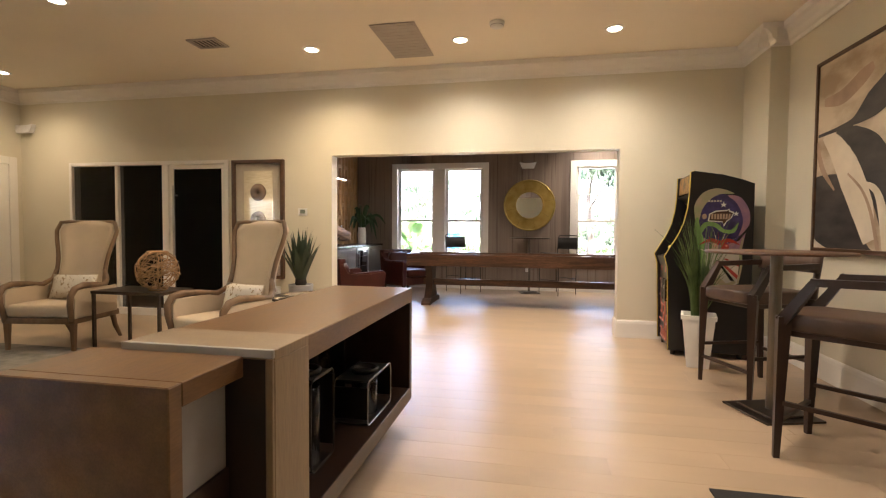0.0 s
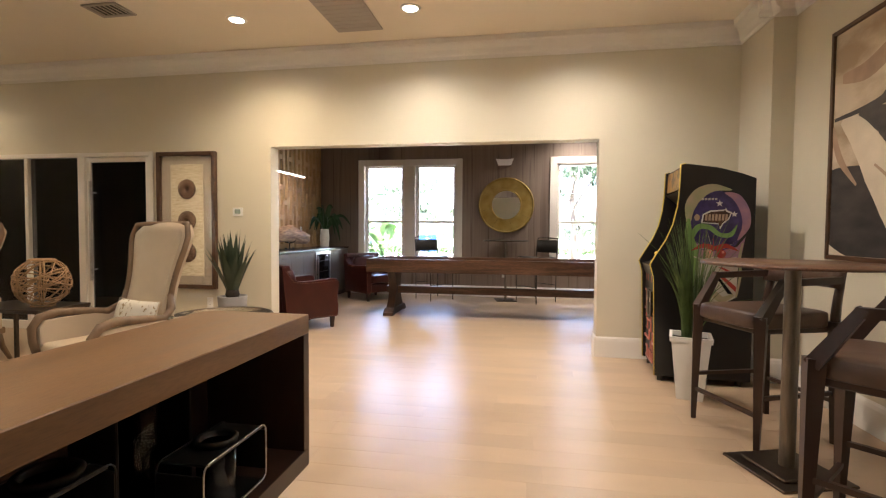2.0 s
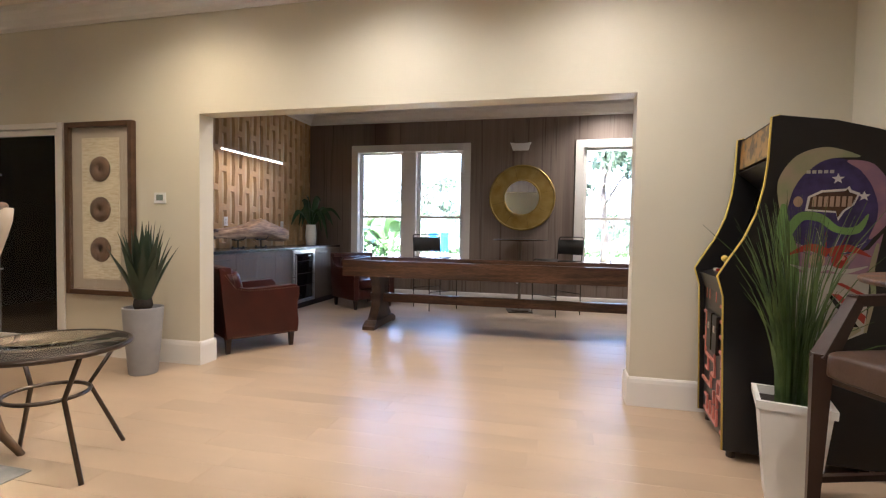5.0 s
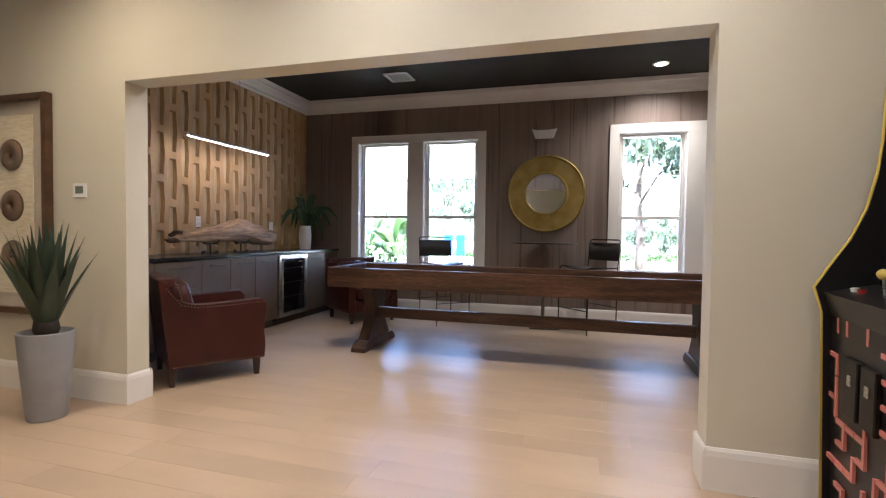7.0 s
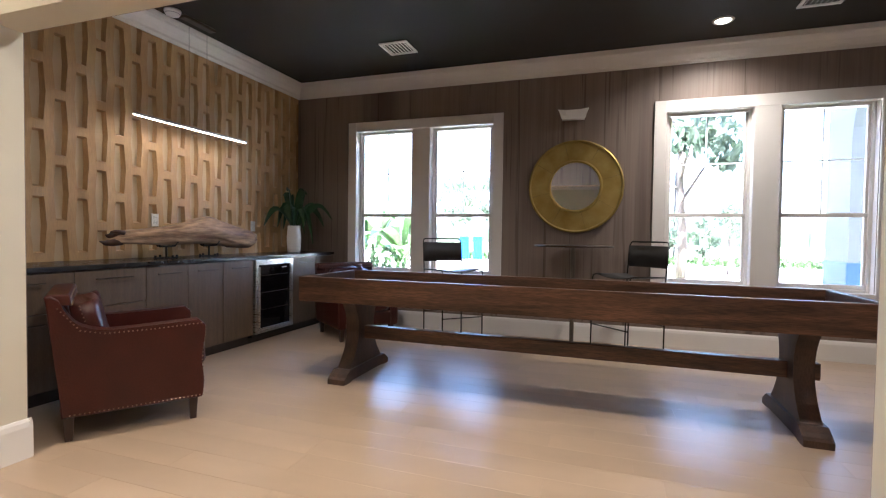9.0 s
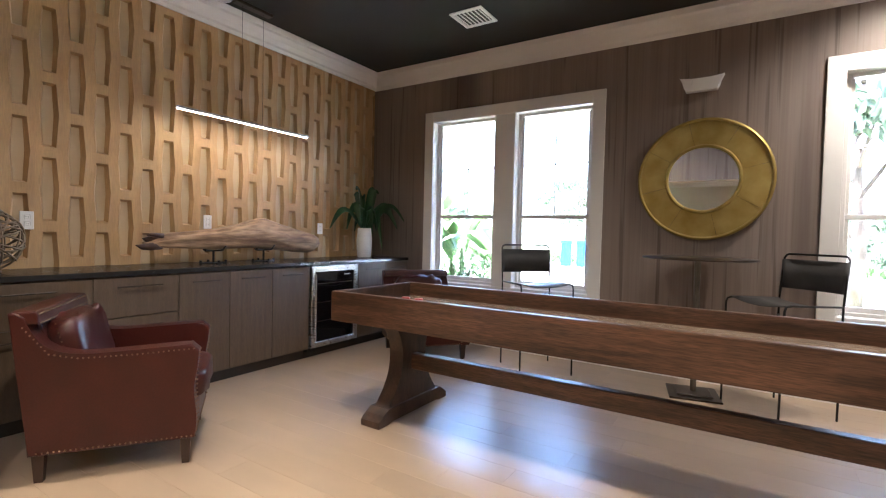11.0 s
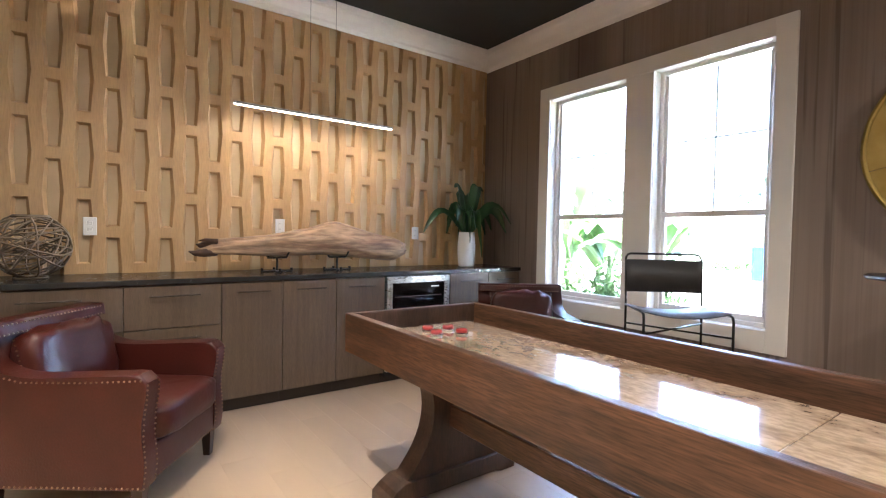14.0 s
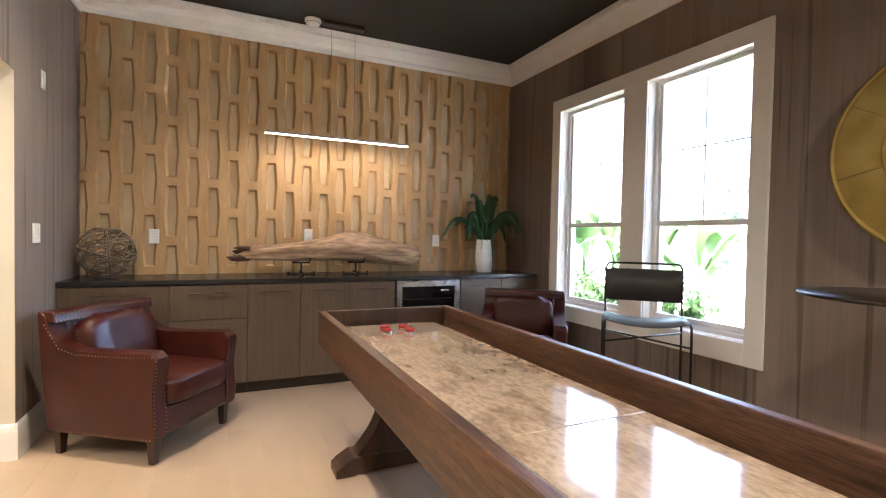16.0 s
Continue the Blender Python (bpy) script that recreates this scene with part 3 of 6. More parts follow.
# ---- ceiling fittings ----
def downlight(x, y, z):
    d = thing("downlight", "round white recessed downlight, lit, one of a partly added set", "ceiling light", pose(x, y, z), group="recessed downlights")
    bm = B(); lathe(bm, [(0.062, -0.002), (0.066, -0.010), (0.085, -0.008), (0.092, 0.0)], 28)
    part("trim_ring", bm, M_WHITEPLASTIC, d)
    bm = B(); lathe(bm, [(0.063, -0.001), (0.063, -0.003)], 24)
    part("lens", bm, M_LAMPGLOW, d, "glowing lens")
    return d


# the added lamps get the same fitting as the known ones
first = downlight(*FRONT_LAMPS[0], CEIL)
for x, y in FRONT_LAMPS[1:] + BACK_LAMPS:
    copy_thing(first, pose(x, y, CEIL))


def vent(x, y, z, w, d, name, label, slats, paint=None):
    paint = paint or M_WHITEPLASTIC
    v = thing(name, label, "air vent", pose(x, y, z))
    bm = B()
    t = 0.028
    for a, b, c, e in ((-w / 2, w / 2, -d / 2, -d / 2 + t), (-w / 2, w / 2, d / 2 - t, d / 2), (-w / 2, -w / 2 + t, -d / 2 + t, d / 2 - t), (w / 2 - t, w / 2, -d / 2 + t, d / 2 - t)):
        box(bm, a, b, c, e, -0.016, -0.001, 0.003)
    part("frame", bm, paint, v)
    bm = B(); box(bm, -w / 2 + 0.01, w / 2 - 0.01, -d / 2 + 0.01, d / 2 - 0.01, -0.004, -0.001)
    part("backing", bm, M_TOE, v)
    for k in range(slats):
        x1 = -w / 2 + t + (w - 2 * t) * (k + 0.5) / slats
        bm = B()
        prism(bm, [(x1 - 0.006, -0.012), (x1 + 0.001, -0.006), (x1 + 0.003, -0.007), (x1 - 0.004, -0.014)], "y", -d / 2 + t, d / 2 - t)
        part("slat", bm, paint, v)
    return v


vent(-1.64, 9.66, CEIL, 0.32, 0.32, "ceiling_vent", "white square louvred vent in the dark ceiling", 7)
vent(2.15, 9.70, CEIL, 0.32, 0.32, "ceiling_vent", "white square louvred vent in the dark ceiling", 7)
vent(-3.12, 5.22, CEIL, 0.34, 0.24, "ceiling_vent", "grey louvred vent in the cream ceiling", 6, M_WALL_GREY)
hp = thing("ceiling_hatch", "taupe flush return-air panel in the ceiling", "ceiling panel", pose(-1.08, 5.53, CEIL))
bm = B(); box(bm, -0.225, 0.225, -0.44, 0.44, -0.012, -0.001, 0.004)
part("panel", bm, M_WALL_GREY, hp)
bm = B()
for k in range(11):
    box(bm, -0.20, 0.20, -0.40 + k * 0.075, -0.36 + k * 0.075, -0.015, -0.012)
part("grille", bm, M_WALL_GREY, hp)


def smoke(x, y, z):
    s = thing("smoke_detector", "white round ceiling smoke detector", "smoke detector", pose(x, y, z))
    bm = B(); lathe(bm, [(0.07, -0.001), (0.07, -0.02), (0.055, -0.045), (0.03, -0.05), (0.0001, -0.05)], 24)
    part("housing", bm, M_WHITEPLASTIC, s)
    bm = B(); lathe(bm, [(0.057, -0.030), (0.063, -0.031), (0.063, -0.036), (0.057, -0.037)], 24)
    part("sensor_ring", bm, M_GREYPOT, s)


smoke(-3.24, 8.28, CEIL)
smoke(-0.1, 5.25, CEIL)


def exit_light(x, y, z, rot, label):
    e = thing("emergency_light", label, "emergency light", pose(x, y, z, 0, 0, rot))
    bm = B(); prism(bm, [(-0.165, 0.055), (-0.06, 0.04), (0.06, 0.04), (0.165, 0.055), (0.125, -0.02), (0.118, -0.065), (-0.118, -0.065), (-0.125, -0.02)], "y", -0.07, -0.001, 0.010)
    part("housing", bm, M_WHITEPLASTIC, e)
    for s in (-1, 1):
        bm = B()
        t = bmesh.new()
        box(t, -0.032, 0.032, -0.004, 0.004, -0.02, 0.02, 0.003)
        merge(bm, t, pose(s * 0.10, -0.072, 0.012, 0, 0, 0))
        part("lamp_head", bm, M_WHITEPLASTIC, e)


exit_light(0.12, YF, 2.52, 0, "white twin-head emergency light above the mirror")
exit_light(-6.93, WA, 2.62, 0, "white twin-head emergency light high on the wall")


# ---- wall plates ----
def plate(name, x, y, z, rot, w, h, kind, label):
    p = thing(name, label, "wall plate", pose(x, y, z, 0, 0, rot))
    bm = B(); box(bm, -w / 2, w / 2, -0.009, -0.001, -h / 2, h / 2, 0.003)
    part("cover", bm, M_WHITEPLASTIC, p)
    if kind == "socket":
        for s in (-1, 1):
            bm = B(); box(bm, -0.017, 0.017, -0.012, -0.008, s * 0.022 - 0.015, s * 0.022 + 0.015, 0.004)
            face = part("receptacle", bm, M_WHITEPLASTIC, p)
            bm = B()
            for k in (-0.006, 0.006):
                box(bm, k - 0.001, k + 0.001, -0.0125, -0.0118, s * 0.022 - 0.003, s * 0.022 + 0.006)
            part("slot", bm, M_TOE, face)
    elif kind == "switch":
        n = max(1, round(w / 0.05) - 0)
        for k in range(2 if w > 0.09 else 1):
            xx = (k - 0.5) * 0.046 if w > 0.09 else 0
            bm = B(); box(bm, xx - 0.016, xx + 0.016, -0.013, -0.008, -0.033, 0.033, 0.003)
            part("rocker", bm, M_WHITEPLASTIC, p)
    else:
        bm = B(); box(bm, -w * 0.28, w * 0.28, -0.0125, -0.0088, -h * 0.22, h * 0.3, 0.002)
        part("display", bm, mat("grey_green_display", (0.18, 0.21, 0.17), 0.2, bump=0), p, "dim grey-green display")
    return p


PF = PX + 0.040
for y, z in ((7.06, 1.232), (9.60, 1.232), (8.30, 1.262)):
    plate("wall_socket", PF, y, z, 90, 0.075, 0.12, "socket", "white double socket on the carved panel")
plate("light_switch", -2.56, WB + 0.004, 1.248, 180, 0.118, 0.118, "switch", "white double rocker switch plate")
plate("wall_sensor", -2.686, WB + 0.004, 2.2, 180, 0.07, 0.12, "switch", "small white blank wall plate")
plate("thermostat", -2.648, WA, 1.425, 0, 0.125, 0.095, "thermo", "white thermostat with a small grey display")
plate("wall_socket", -3.0, WA, 0.40, 0, 0.075, 0.12, "socket", "white socket low on the beige wall")
plate("wall_socket", 2.37, WA, 0.40, 0, 0.075, 0.12, "socket", "white socket low on the beige wall")

plate("wall_socket", 0.13, YF, 0.43, 0, 0.075, 0.12, "socket", "white socket low on the striped wallpaper")

# ---- carved panel ----
PITCH, ROW = 0.157, 0.5


def carved_column(offset, half=0):
    """One upright strip of the carved panel with long six-sided hollows, open to a paler backing."""
    bm = B()
    hw, dep = PITCH / 2, 0.038
    x1, x0 = dep, 0.004
    for k in range(-2, 6):
        top = 1.42 + offset + (k - 1) * ROW
        z1, z0 = top + 0.025, top + 0.025 - ROW
        zm = (z0 + z1) / 2
        out = [(-hw, z0), (hw, z0), (hw, zm), (hw, z1), (-hw, z1), (-hw, zm)]
        inn = [(-0.038, z0 + 0.036), (0.038, z0 + 0.036), (0.055, zm), (0.038, z1 - 0.036), (-0.038, z1 - 0.036), (-0.055, zm)]
        deep = [(u * 0.62, zm + (v - zm) * 0.94) for u, v in inn]
        if half:
            keep = lambda p: (min(p[0], 0) if half < 0 else max(p[0], 0), p[1])
            out, inn, deep = [keep(p) for p in out], [keep(p) for p in inn], [keep(p) for p in deep]
        vo = [bm.verts.new((x1, *p)) for p in out]
        vi = [bm.verts.new((x1, *p)) for p in inn]
        vm = [bm.verts.new((x1 - 0.006, u * 0.95, zm + (v - zm) * 0.99)) for u, v in inn]
        vd = [bm.verts.new((x0, *p)) for p in deep]
        for a, b in ((vo, vi), (vi, vm), (vm, vd)):
            for j in range(6):
                q = (a[j], a[(j + 1) % 6], b[(j + 1) % 6], b[j])
                if (q[0].co - q[1].co).length + (q[2].co - q[3].co).length > 1e-5:
                    bm.faces.new(q)
    bmesh.ops.bisect_plane(bm, geom=list(bm.verts) + list(bm.edges) + list(bm.faces), plane_co=(0, 0, 3.1), plane_no=(0, 0, 1), clear_outer=True)
    bmesh.ops.bisect_plane(bm, geom=list(bm.verts) + list(bm.edges) + list(bm.faces), plane_co=(0, 0, 0.86), plane_no=(0, 0, -1), clear_outer=True)
    bmesh.ops.dissolve_degenerate(bm, dist=1e-5, edges=bm.edges)
    return mesh_of("carved_panel", bm, M_PANEL, normals=False)


feature = thing("carved_wall_panel", "carved pale timber feature panel of long hexagonal hollows", "wall panel", kind="structure")
bm = B(); box(bm, PX + 0.0005, PX + 0.0035, 6.556, YF - 0.002, 0.86, 3.1)
part("backing", bm, M_PANELBACK, feature, "paler grey-beige backing")
cols = [carved_column(0), carved_column(0.25)]
halves = [carved_column(0.25, 1), carved_column(0.0, -1)]
for k in range(24):
    ob = new("carved_panel", cols[k % 2])
    ob.parent, ob.location = feature, (PX, 6.713 + PITCH * k, 0)
for me, y in ((halves[0], 6.713 - PITCH), (halves[1], 6.713 + PITCH * 24)):
    ob = new("carved_panel", me)
    ob.parent, ob.location = feature, (PX, y, 0)

# ---- linear pendant ----
lp = thing("linear_pendant", "slim lit LED bar hung on two thin wires", "pendant light")
bm = B()
box(bm, -3.235, -3.203, 7.888, 9.176, 2.130, 2.145, 0.003)
box(bm, -3.235, -3.2295, 7.888, 9.176, 2.1225, 2.1305)
box(bm, -3.2085, -3.203, 7.888, 9.176, 2.1225, 2.1305)
part("body", bm, M_STEEL, lp)
bm = B(); box(bm, -3.228, -3.210, 7.894, 9.170, 2.121, 2.1295, 0.002)
part("diffuser", bm, M_LED, lp, "glowing warm white diffuser")
for y in (8.44, 8.65):
    bm = B(); rod(bm, (-3.219, y, 2.148), (-3.219, y, CEIL - 0.03), 0.0016, seg=6)
    part("wire", bm, M_BLACKMETAL, lp)
bm = B(); box(bm, -3.26, -3.18, 8.36, 8.73, CEIL - 0.03, CEIL - 0.001, 0.006)
part("canopy", bm, M_BRONZE, lp)

# ---- base cabinets ----
CX, CB, CT = -2.95, PX + 0.001, 0.882
UNITS = [(6.553, 7.222, "drawers"), (7.222, 7.757, "drawers"), (7.757, 8.156, "door"), (8.156, 8.556, "door"), (8.556, 8.968, "door"), (9.622, 10.068, "door"), (10.068, 10.47, "door")]


def pull(parent, y0, y1, z):
    bm = B()
    rod(bm, (CX + 0.047, y0, z), (CX + 0.047, y1, z), 0.005, seg=8)
    for y in (y0 + 0.02, y1 - 0.02):
        rod(bm, (CX + 0.02, y, z), (CX + 0.047, y, z), 0.004, seg=6)
    part("handle", bm, M_BRONZE, parent, "slim dark metal bar handle")


for a, b, kind in UNITS:
    c = thing("base_cabinet", "taupe oak base cabinet with %s" % ("two drawers and bar handles" if kind == "drawers" else "a flat door and bar handle"), "cabinet", group="base cabinets")
    bm = B(); box(bm, CB, CX, a + 0.0005, b - 0.0005, 0.095, CT)
    part("body", bm, M_CAB, c)
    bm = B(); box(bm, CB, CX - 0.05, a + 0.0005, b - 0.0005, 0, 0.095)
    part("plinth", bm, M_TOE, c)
    fronts = [(0.10, 0.607), (0.612, 0.874)] if kind == "drawers" else [(0.10, 0.874)]
    for z0, z1 in fronts:
        bm = B(); box(bm, CX + 0.001, CX + 0.021, a + 0.002, b - 0.002, z0, z1, 0.0015)
        f = part("drawer_front" if kind == "drawers" else "door", bm, M_CAB, c)
        m, w = (a + b) / 2, min(0.28, (b - a) * 0.55)
        pull(f, m - w / 2, m + w / 2, z1 - 0.062)
wt = thing("worktop", "thin black stone worktop along the carved wall", "worktop")
bm = B(); box(bm, CB, CX + 0.035, 6.553, YF - 0.024, 0.8835, 0.916, 0.004, 2)
part("slab", bm, M_BLACKTOP, wt)

fr = thing("wine_cooler", "stainless undercounter drinks cooler with a dark glass door", "fridge")
bm = B(); box(bm, CB, CX - 0.004, 8.975, 9.615, 0.06, 0.878)
part("body", bm, M_BLACKPLASTIC, fr)
bm = B(); box(bm, CB, CX - 0.05, 8.975, 9.615, 0, 0.06)
part("plinth", bm, M_TOE, fr)
dr = B()
for a, b, c, d in ((8.985, 9.035, 0.10, 0.872), (9.556, 9.606, 0.10, 0.872), (9.035, 9.556, 0.818, 0.872), (9.035, 9.556, 0.10, 0.15)):
    box(dr, CX - 0.003, CX + 0.035, a, b, c, d, 0.003)
door = part("door", dr, M_STEEL, fr, "brushed steel door frame")
bm = B(); box(bm, CX - 0.003, CX + 0.020, 9.035, 9.556, 0.15, 0.818)
part("door_glass", bm, M_SCREEN, door, "black glass")
bm = B(); rod(bm, (CX + 0.07, 9.0, 0.17), (CX + 0.07, 9.0, 0.80), 0.010)
for z in (0.2, 0.77):
    rod(bm, (CX + 0.03, 9.0, z), (CX + 0.07, 9.0, z), 0.006)
part("handle", bm, M_STEEL, door, "steel bar handle")
for z in (0.34, 0.52, 0.70):
    bm = B(); box(bm, CX + 0.0205, CX + 0.0215, 9.06, 9.53, z, z + 0.008)
    part("shelf_edge", bm, M_BRONZE, door)
bm = B(); box(bm, CX + 0.0205, CX + 0.0215, 9.42, 9.50, 0.775, 0.785)
part("readout", bm, M_WHITEART, door, "small pale control readout")

# ---- shuffleboard table ----
TX0, TX1, TY0, TY1, TZ = -1.745, 1.965, 8.09, 8.925, 0.825
st = thing("shuffleboard_table", "long dark oak shuffleboard table with a glossy stone-look playfield", "games table")
RW = 0.042
for name, a, b, c, d in (("side_rail", TX0, TX1, TY0, TY0 + RW), ("side_rail", TX0, TX1, TY1 - RW, TY1), ("end_rail", TX0, TX0 + RW, TY0 + RW, TY1 - RW), ("end_rail", TX1 - RW, TX1, TY0 + RW, TY1 - RW)):
    bm = B(); box(bm, a, b, c, d, 0.635, TZ, 0.006, 2)
    part(name, bm, M_WALNUT_X if name == "side_rail" else M_LEGWOOD, st)
bm = B(); box(bm, TX0 + RW, TX1 - RW, TY0 + RW, TY1 - RW, 0.645, 0.665)
part("gutter", bm, mat("grey_gutter_felt", (0.075, 0.058, 0.045), 0.8, vary=0.2), st, "dark felt-lined gutter")
PY0, PY1 = 8.235, 8.785
seams = [TX0 + 0.10, 0.02, TX1 - 0.10]
for a, b in zip(seams, seams[1:]):
    bm = B(); box(bm, a + 0.001, b - 0.001, PY0, PY1, 0.666, 0.742, 0.004, 2)
    part("playfield", bm, M_PLAY, st, "polished tan stone-look playing surface")
for s, x in ((1, -1.43), (-1, 1.65)):
    leg = B()
    # trestle cut from thick board, hollowed to a narrow waist on both edges
    prof = []
    for k in range(17):
        u = k / 16
        prof.append((8.5075 - (0.128 + (0.155 if u < 0.56 else 0.105) * (abs(u - 0.56) / (0.56 if u < 0.56 else 0.44)) ** 2.1), 0.085 + u * 0.55))
    pts = prof + [(2 * 8.5075 - y, z) for y, z in reversed(prof)]
    prism(leg, pts, "x", x - 0.055, x + 0.055, 0.006)
    part("leg", leg, M_LEGWOOD, st)
    bm = B()
    prism(bm, [(8.125, 0.0), (8.22, 0.0), (8.26, 0.018), (8.755, 0.018), (8.795, 0.0), (8.89, 0.0), (8.89, 0.040), (8.862, 0.052), (8.845, 0.072), (8.80, 0.098), (8.215, 0.098), (8.17, 0.072), (8.153, 0.052), (8.125, 0.040)], "x", x - 0.075, x + 0.075, 0.005)
    part("foot", bm, M_LEGWOOD, st)
bm = B(); box(bm, -1.43 - 0.12, 1.65 + 0.12, 8.475, 8.54, 0.295, 0.40, 0.005)
part("stretcher", bm, M_WALNUT_X, st)


def puck(x, y, z, red):
    p = thing("shuffleboard_puck", "steel puck with a %s cap" % ("red" if red else "brass"), "puck", pose(x, y, z), group="pucks on the table")
    bm = B(); lathe(bm, [(0.024, 0), (0.029, 0.003), (0.029, 0.009), (0.027, 0.010)], 24)
    part("base", bm, M_CHROME if red else M_BRASS, p)
    bm = B(); lathe(bm, [(0.0285, 0.010), (0.029, 0.021), (0.026, 0.026), (0.014, 0.0255), (0.0001, 0.024)], 20)
    part("cap", bm, M_REDART if red else M_GOLD, p, "red plastic cap" if red else "yellow cap")


for x, y in ((-1.50, 8.42), (-1.47, 8.52), (-1.40, 8.40), (-1.36, 8.52)):
    puck(x, y, 0.742, True)
for x, y in ((1.62, 8.45), (1.70, 8.55)):
    puck(x, y, 0.742, False)


# ---- leather armchairs ----
def armchair(m, label):
    """Faces local -y."""
    c = thing("leather_armchair", label, "armchair", m, group="oxblood leather armchairs")
    W, D = 0.355, 0.355
    bm = B(); box(bm, -W + 0.07, W - 0.07, -D + 0.005, D - 0.08, 0.145, 0.305, 0.02, 3)
    part("base", bm, M_LEATHER, c, smooth="angle")
    bm = B(); cushion(bm, W - 0.090, 0.300, 0.080, pose(0, -0.098, 0.378), 0.33, 0.06)
    part("seat_cushion", bm, M_LEATHER, c, smooth=True)
    front = [(-D + 0.008, 0.14), (-D - 0.001, 0.20), (-D - 0.002, 0.27), (-D + 0.008, 0.36), (-D + 0.006, 0.43), (-D - 0.008, 0.52), (-D - 0.012, 0.59)]
    top = [(-D + 0.022, 0.622), (-0.1, 0.611), (0.10, 0.604), (0.20, 0.618), (0.27, 0.655), (0.315, 0.72), (0.345, 0.79)]
    for s in (-1, 1):
        # arm: bowed front edge, soft level top, back sweeping up into the chair back
        bm = B()
        pts = flowing(front, 3) + flowing(top, 4) + [(0.375, 0.812), (0.402, 0.80), (0.372, 0.55), (0.345, 0.30), (0.335, 0.14)]
        a, b = s * W, s * (W - 0.098)
        prism(bm, pts, "x", min(a, b), max(a, b), 0.016, 4)
        part("arm", bm, M_LEATHER, c, smooth="angle")
    bm = B()
    prism(bm, [(0.24, 0.30), (0.25, 0.44), (0.315, 0.78), (0.33, 0.80), (0.395, 0.80), (0.400, 0.785), (0.355, 0.45), (0.332, 0.145), (0.26, 0.145)], "x", -W + 0.09, W - 0.09, 0.012, 3)
    part("backrest", bm, M_LEATHER, c, smooth="angle")
    bm = B()
    prism(bm, [(0.285, 0.750), (0.291, 0.800), (0.302, 0.812), (0.392, 0.812), (0.404, 0.801), (0.396, 0.750)], "x", -W + 0.006, W - 0.006, 0.010, 3)
    part("top_rail", bm, M_LEATHER, c, "leather-covered top rail", smooth="angle")
    bm = B(); cushion(bm, 0.257, 0.088, 0.178, pose(0, 0.215, 0.588, -12), 0.50, 0.22)
    part("lumbar_pillow", bm, M_LEATHER, c, smooth=True)
    for x, y in ((-W + 0.06, -D + 0.05), (W - 0.06, -D + 0.05), (-W + 0.06, D - 0.05), (W - 0.06, D - 0.05)):
        bm = B(); rod(bm, (x, y, 0), (x, y, 0.15), 0.024, 0.036, square=True)
        part("leg", bm, M_ESPRESSO, c)
    # nail heads along the arm fronts, the arm tops and the back edge
    def studs(line, step=0.022):
        out = []
        for p, q in zip(line, line[1:]):
            p, q = Vector(p), Vector(q)
            n = max(1, round((q - p).length / step))
            out += [p.lerp(q, k / n) for k in range(n)]
        return out
    pts = []
    for s in (-1, 1):
        fx = s * (W - 0.008)
        pts += studs([(fx, -D + 0.004, 0.15), (fx, -D - 0.005, 0.24), (fx, -D + 0.004, 0.37), (fx, -D + 0.001, 0.44), (fx, -D - 0.011, 0.52), (fx, -D - 0.015, 0.60)])
        fx = s * (W - 0.088)
        pts += studs([(fx, -D + 0.004, 0.15), (fx, -D - 0.005, 0.24), (fx, -D + 0.004, 0.37), (fx, -D + 0.001, 0.44), (fx, -D - 0.011, 0.52), (fx, -D - 0.015, 0.60)])
        pts += studs([(s * (W + 0.001), -D + 0.01, 0.60), (s * (W + 0.001), -0.1, 0.588), (s * (W + 0.001), 0.14, 0.586), (s * (W + 0.001), 0.25, 0.612), (s * (W + 0.001), 0.36, 0.757)])
        pts += studs([(s * (W + 0.001), -D + 0.02, 0.155), (s * (W + 0.001), 0.32, 0.155)])
        pts += studs([(s * (W - 0.10), 0.225, 0.625), (s * (W - 0.10), 0.262, 0.755)])
    pts += studs([(-W + 0.02, 0.285, 0.757), (W - 0.02, 0.285, 0.757)])
    pts += studs([(-W + 0.02, 0.290, 0.798), (W - 0.02, 0.290, 0.798)])
    pts += studs([(-W + 0.09, -D + 0.004, 0.158), (W - 0.09, -D + 0.004, 0.158)])
    bm = B()
    for p in pts:
        t = bmesh.new()
        bmesh.ops.create_icosphere(t, subdivisions=1, radius=0.0048)
        merge_fast(bm, t, p)
    tagged(part("nail_trim", bm, M_STUD, c, "row of small antiqued nail heads"), kind="stuff")
    return c


def merge_fast(bm, t, p):
    vs = {v: bm.verts.new(v.co + p) for v in t.verts}
    for f in t.faces:
        bm.faces.new([vs[v] for v in f.verts])
    t.free()


armchair(pose(-2.325, 7.167, 0, 0, 0, 144.5), "oxblood leather armchair with nail-head trim beside the cabinets")
armchair(pose(-2.225, 9.84, 0, 0, 0, -37 + 90), "oxblood leather armchair with nail-head trim near the window")


